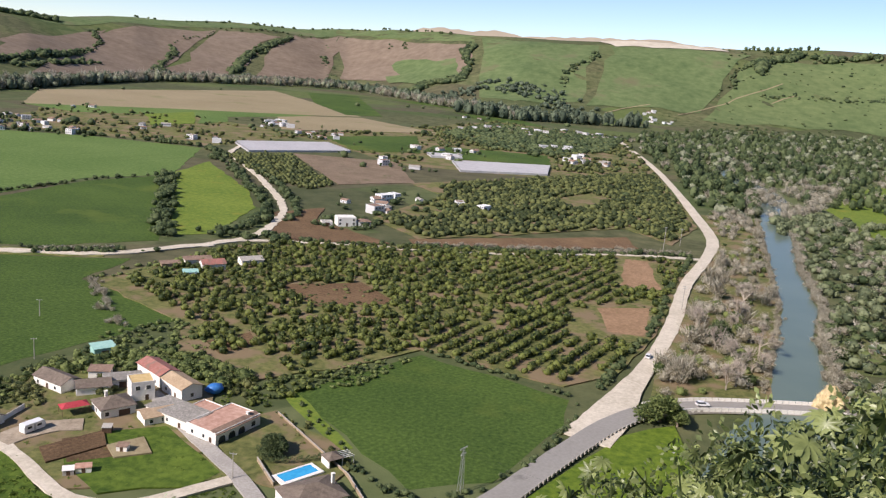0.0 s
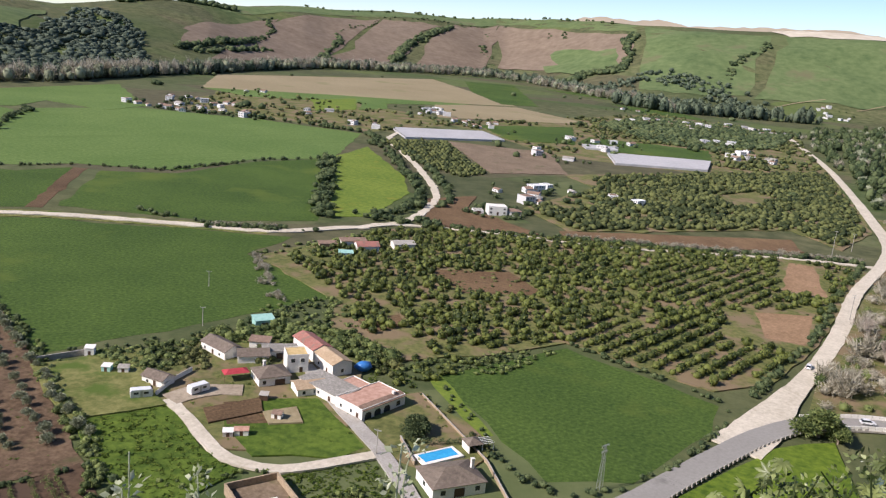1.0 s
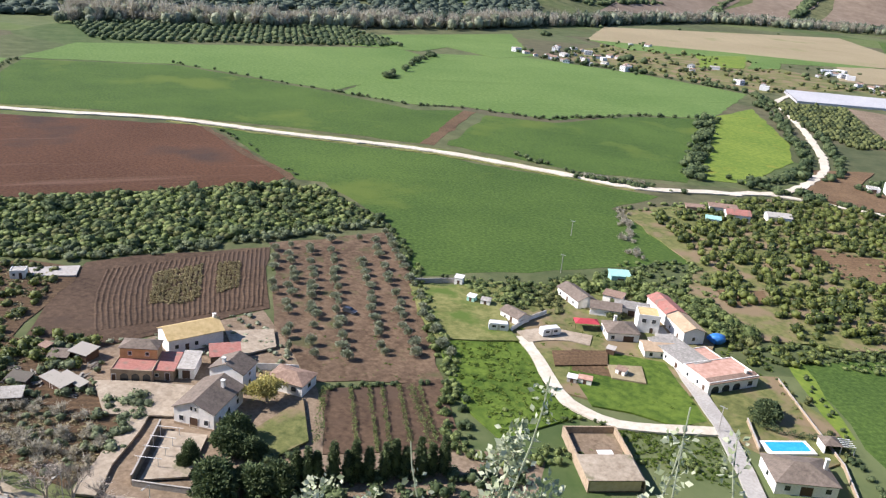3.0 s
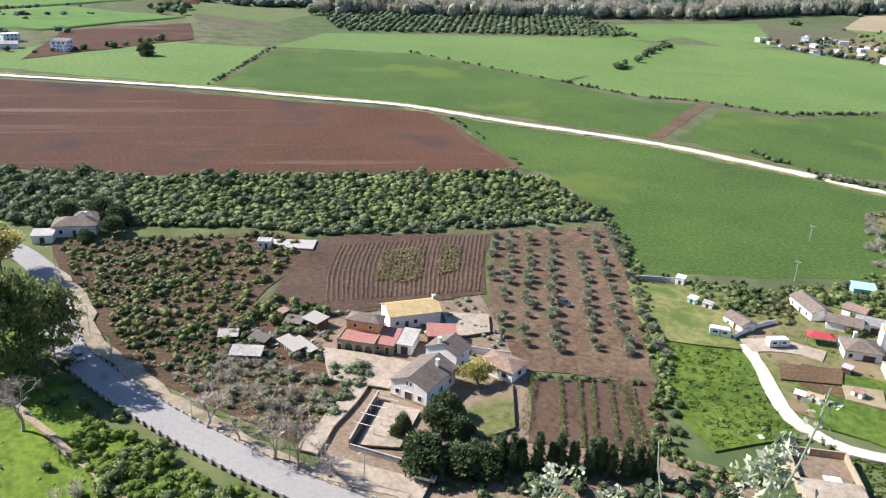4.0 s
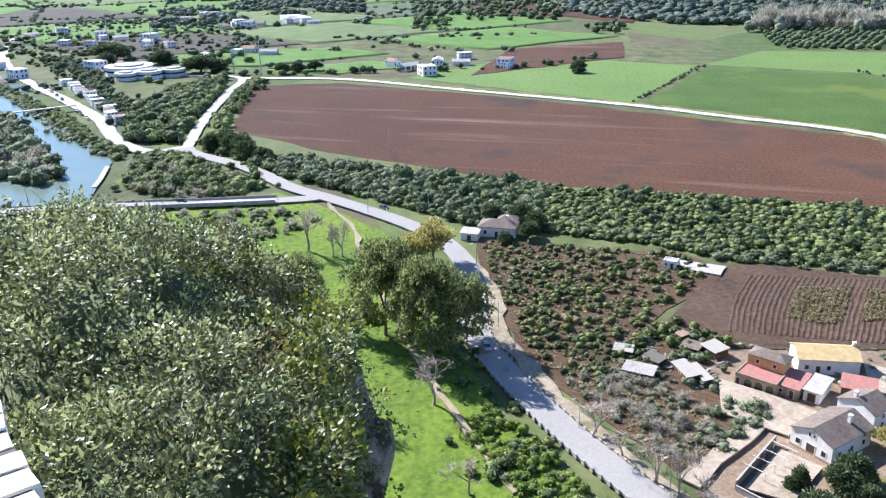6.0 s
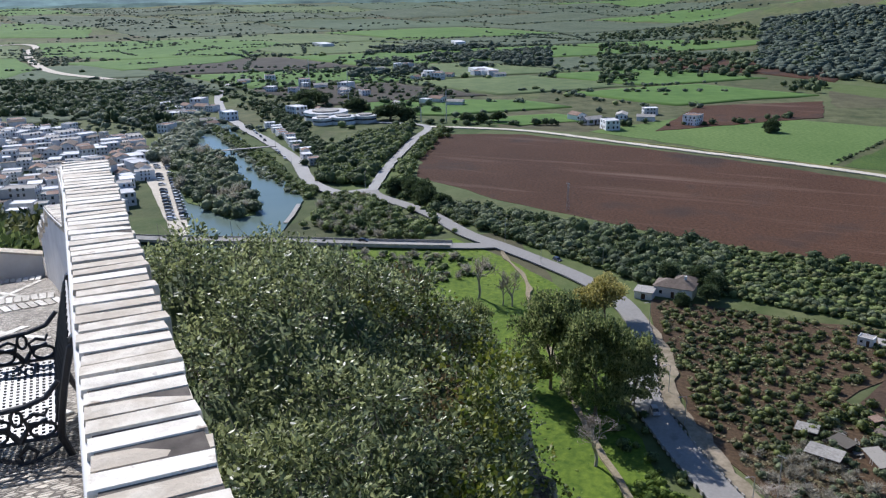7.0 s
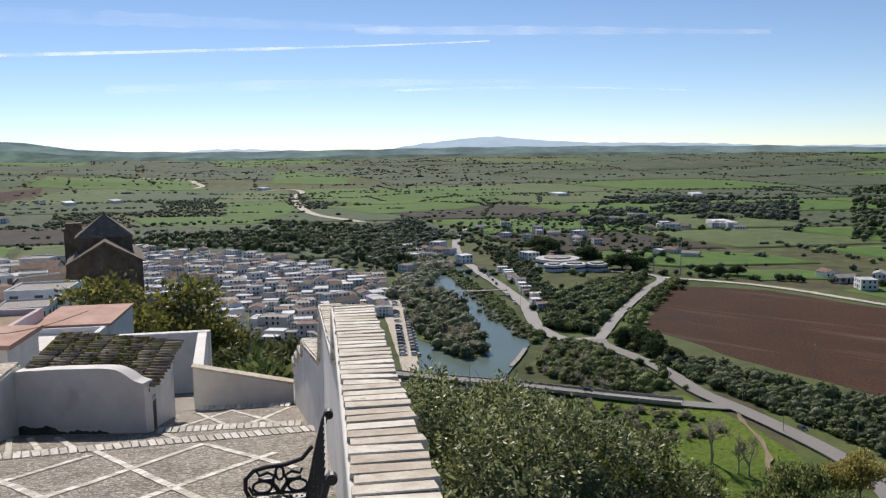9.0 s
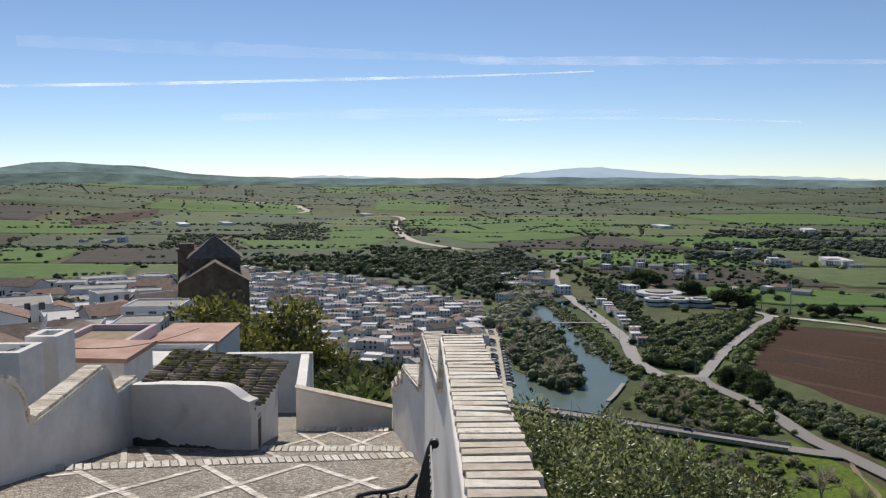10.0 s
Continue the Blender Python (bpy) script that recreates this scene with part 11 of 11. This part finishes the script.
# kerb blocks and bridges
def offset_line(pts, off, step):
    line = smooth_line(pts, 1.0)
    nrm = sides(line)
    p = line[:, :2] + nrm * off
    d = np.concatenate([[0], np.cumsum(np.linalg.norm(np.diff(p, axis=0), axis=1))])
    s_ = np.arange(step / 2, d[-1], step)
    x, y = np.interp(s_, d, p[:, 0]), np.interp(s_, d, p[:, 1])
    ang = np.degrees(np.interp(s_, d, np.unwrap(np.arctan2(np.gradient(p[:, 1]), np.gradient(p[:, 0])))))
    return zip(x, y, ang)


kerb_me = mesh_of("kerb_block", *(lambda q: (q.v, q.f))(Geo().add([(-0.5, -0.17, -0.5), (0.5, -0.17, -0.5), (0.5, 0.17, -0.5), (-0.5, 0.17, -0.5), (-0.5, -0.17, 0.42), (0.5, -0.17, 0.42), (0.5, 0.17, 0.42), (-0.5, 0.17, 0.42), (-0.42, -0.11, 0.5), (0.42, -0.11, 0.5), (0.42, 0.11, 0.5), (-0.42, 0.11, 0.5)],
        [(3, 2, 1, 0), (0, 1, 5, 4), (1, 2, 6, 5), (2, 3, 7, 6), (3, 0, 4, 7), (4, 5, 9, 8), (5, 6, 10, 9), (6, 7, 11, 10), (7, 4, 8, 11), (8, 9, 10, 11)])), M["concrete"])
rail_me = mesh_of("parapet_block", *(lambda q: (q.v, q.f))(Geo().box(-0.95, 0.95, -0.14, 0.14, -0.6, 0.75)), M["white"])
west_me = mesh_of("parapet_block", *(lambda q: (q.v, q.f))(Geo().box(-1.24, 1.24, -0.1, 0.1, -0.6, 0.42)), M["concrete"])


def block_row(name, label, pts, off, step, me, z, piece):
    ob = thing(name, label, "kerb", kind="structure")
    for x, y, a in offset_line(pts, off, step):
        b = new(piece, me)
        b.parent = ob
        b.matrix_basis = pose(x, y, z, 0, 0, a)


ROAD_W = [(-230, 6.6), (-198, 7), (-180, 12), (-160, 20), (-140, 30), (-120, 42), (-100, 58)]
for off in (3.75, -3.75):
    block_row("road_kerb", "row of concrete kerb blocks along the road", ROAD_W, off, 2.6, kerb_me, 0.95, "kerb_block")
ROAD_E = [(-20, 161), (-11, 174), (-4, 188), (5, 206), (17, 228), (29, 243), (44, 252)]
block_row("road_kerb", "row of concrete kerb blocks along the road", ROAD_E, -3.8, 2.2, kerb_me, 0.9, "kerb_block")
BRIDGE_E = [(29, 243), (44, 252), (62, 258), (90, 265)]
for off in (3.8, -3.8):
    block_row("bridge_parapet", "white parapet blocks of the river bridge", BRIDGE_E, off, 2.15, rail_me, 1.35, "parapet_block")
be = thing("river_bridge", "concrete road bridge over the river", "bridge", kind="structure")
ribbon("deck_edge", BRIDGE_E, 8.4, "concrete", "", height=[0.85, 0.85, 0.85, 0.85], rough=0.0, parent=be)
for x, y in ((68, 259.5), (78, 262)):
    pr = part("pier", Geo().box(-0.8, 0.8, -4, 4, -1, 0.8), M["concrete"], be)
    pr.matrix_basis = pose(x, y, 0, 0, 0, 16)
BW = [(-316.5, -68), (-314, -93), (-310, -142), (-305, -180), (-304, -205)]
for off in (3.6, -3.6):
    block_row("bridge_parapet", "pale parapet blocks of the western bridge", BW, off, 2.6, west_me, 1.95, "parapet_block")
bw = thing("western_bridge", "low concrete road bridge over the western river", "bridge", kind="structure")
ribbon("deck_edge", BW, 8.0, "concrete", "", height=[1.3, 1.45, 1.8, 1.8, 1.8], rough=0.0, parent=bw)
for x, y, a in ((-313, -106, 95), (-311.5, -126, 95), (-308, -154, 97), (-306, -172, 97)):
    part("pier", Geo().box(-0.7, 0.7, -3.4, 3.4, -1, 1.4), M["concrete"], bw).matrix_basis = pose(x, y, 0, 0, 0, a)
low_wall("weir", "concrete weir wall across the river", [(-340, -150), (-352, -152), (-374, -157)], 0.4, "stone", 1.6, "weir", 0.5)
fb = thing("footbridge", "thin pale footbridge over the western river", "bridge", kind="structure")
part("deck", Geo().prism([(-492, -262), (-489, -261), (-512, -228), (-515, -229)], 3.0, 3.5), M["concrete"], fb)
for x, y in ((-496, -253), (-506, -240)):
    part("pier", Geo().tube([(x, y, -1), (x, y, 3.0)], [0.6, 0.6], 8), M["concrete"], fb)
crag("river_rock", np.array([88, 268, 1.5]), (6.5, 4.5, 6.0), 13, "pale yellow sandstone block at the bridge")
bpy.data.objects["river_rock"].data.materials[0] = material("yellow_sandstone", (0.38, 0.29, 0.15), (0.62, 0.51, 0.30), 0.8, 0.2, 0.95, 0.8, 0.2)

# round white halls beside the western road
def drum(parent, name, x, y, r, z0, z1, mat):
    part(name, Geo().prism([(x + r * math.cos(a), y + r * math.sin(a)) for a in np.linspace(0, 2 * math.pi, 16, endpoint=False)], z0, z1), M[mat], parent)


rh = thing("round_hall", "white round hall with stepped drum roofs", "hall", at=pose(-655, -245, 0.3))
for x, y, r, h in ((0, 0, 18, 6.0), (20, 22, 10, 5), (12, 38, 9, 5), (27, 7, 8, 4.5)):
    drum(rh, "wall", x, y, r, -1, h, "white_far")
    drum(rh, "window_band", x, y, r + 0.05, h * 0.45, h * 0.7, "glass_dark")
    drum(rh, "roof_rim", x, y, r + 0.6, h, h + 0.6, "white_far")
    drum(rh, "roof", x, y, r * 0.62, h + 0.6, h + 1.6, "grey_roof")
# houses along the far bank road
hb = np.random.default_rng(61)
for k in range(13):
    q = k / 12
    put_house(int(hb.choice([1, 5, 1, 2])), -474 - 135 * q + hb.normal(), -186 - 88 * q + hb.normal() * 2, 33 + 90 * hb.integers(0, 2), hb.uniform(0.6, 0.8), label="narrow white house along the bank road", group="bank road houses")


# greenhouses
def greenhouse(corners, spans, h, label):
    """Long plastic roofs side by side over a four-cornered plot."""
    c = [np.array(p, float) for p in corners]
    ob = thing("greenhouse", label, "greenhouse", "greenhouses")
    g = Geo()
    n, m = spans * 6, 6
    for j in range(m + 1):
        for i in range(n + 1):
            u, v_ = i / n, j / m
            p = (c[0] * (1 - u) + c[1] * u) * (1 - v_) + (c[3] * (1 - u) + c[2] * u) * v_
            g.v.append((p[0], p[1], h + 0.7 * abs(math.sin(math.pi * u * spans))))
    g.f = [(j * (n + 1) + i, j * (n + 1) + i + 1, (j + 1) * (n + 1) + i + 1, (j + 1) * (n + 1) + i) for j in range(m) for i in range(n)]
    part("roof", g, M["net"], ob)
    for a, b in zip(corners, corners[1:] + corners[:1]):
        part("side", Geo().add([(*a, 0), (*b, 0), (*b, h), (*a, h)], [(0, 1, 2, 3)]), M["net"], ob)


greenhouse([(-342, 779), (-302, 721), (-227, 797), (-267, 848)], 9, 1.9, "long pale plastic greenhouse beside a track")
greenhouse([(-126, 807), (-107, 740), (-30, 778), (-31, 848)], 9, 1.9, "pale plastic greenhouse beside dark fields")
greenhouse([(-160, 850), (-150, 825), (-120, 838), (-132, 862)], 4, 1.8, "small pale plastic tunnels")

# condensation trails
def trail(az0, el0, az1, el1, wide, fade, seed):
    v, f = [], []
    r = np.random.default_rng(seed)
    n = 40
    for i in range(n + 1):
        q = i / n
        az, e = radians(az0 + (az1 - az0) * q), el0 + (el1 - el0) * q + 0.25 * math.sin(math.pi * q)
        w = wide * (0.5 + 0.5 * math.sin(math.pi * min(1, 0.15 + q))) * r.uniform(0.8, 1.2)
        for s_ in (-1, 1):
            v.append((-math.sin(az) * 4830, math.cos(az) * 4830, 100 + 4830 * math.tan(radians(e + s_ * w))))
    f = [(2 * i, 2 * i + 1, 2 * i + 3, 2 * i + 2) for i in range(n)]
    tagged(new("vapour_trail", mesh_of("vapour_trail", v, f, cloud_material("thin_vapour_%d" % seed, fade), True)), "thin white vapour trail across the sky", "cloud", kind="structure")


def cloud_material(name, amount):
    m = bpy.data.materials.new(name)
    m.use_nodes = True
    nt = m.node_tree
    tr, tl, mx = nt.nodes.new("ShaderNodeBsdfTransparent"), nt.nodes.new("ShaderNodeBsdfTranslucent"), nt.nodes.new("ShaderNodeMixShader")
    tl.inputs[0].default_value = (0.9, 0.92, 0.95, 1)
    tc = nt.nodes.new("ShaderNodeTexCoord")
    nz = _n(nt, "ShaderNodeTexNoise", Scale=0.004, Detail=6.0)
    nt.links.new(tc.outputs["Object"], nz.inputs["Vector"])
    mr = nt.nodes.new("ShaderNodeMapRange")
    mr.inputs[1].default_value, mr.inputs[2].default_value, mr.inputs[4].default_value = 0.3, 0.7, amount
    nt.links.new(nz.outputs[0], mr.inputs[0])
    nt.links.new(mr.outputs[0], mx.inputs[0])
    nt.links.new(tr.outputs[0], mx.inputs[1])
    nt.links.new(tl.outputs[0], mx.inputs[2])
    nt.links.new(mx.outputs[0], nt.nodes["Material Output"].inputs[0])
    return m


trail(154, 5.5, 115.0, 7.1, 0.10, 0.6, 1)
trail(121.5, 3.95, 102, 3.5, 0.09, 0.3, 2)
trail(124, 7.9, 97, 6.9, 0.28, 0.22, 3)
trail(152, 8.3, 121, 8.0, 0.4, 0.14, 4)
trail(140, 4.0, 112, 4.4, 0.3, 0.16, 5)
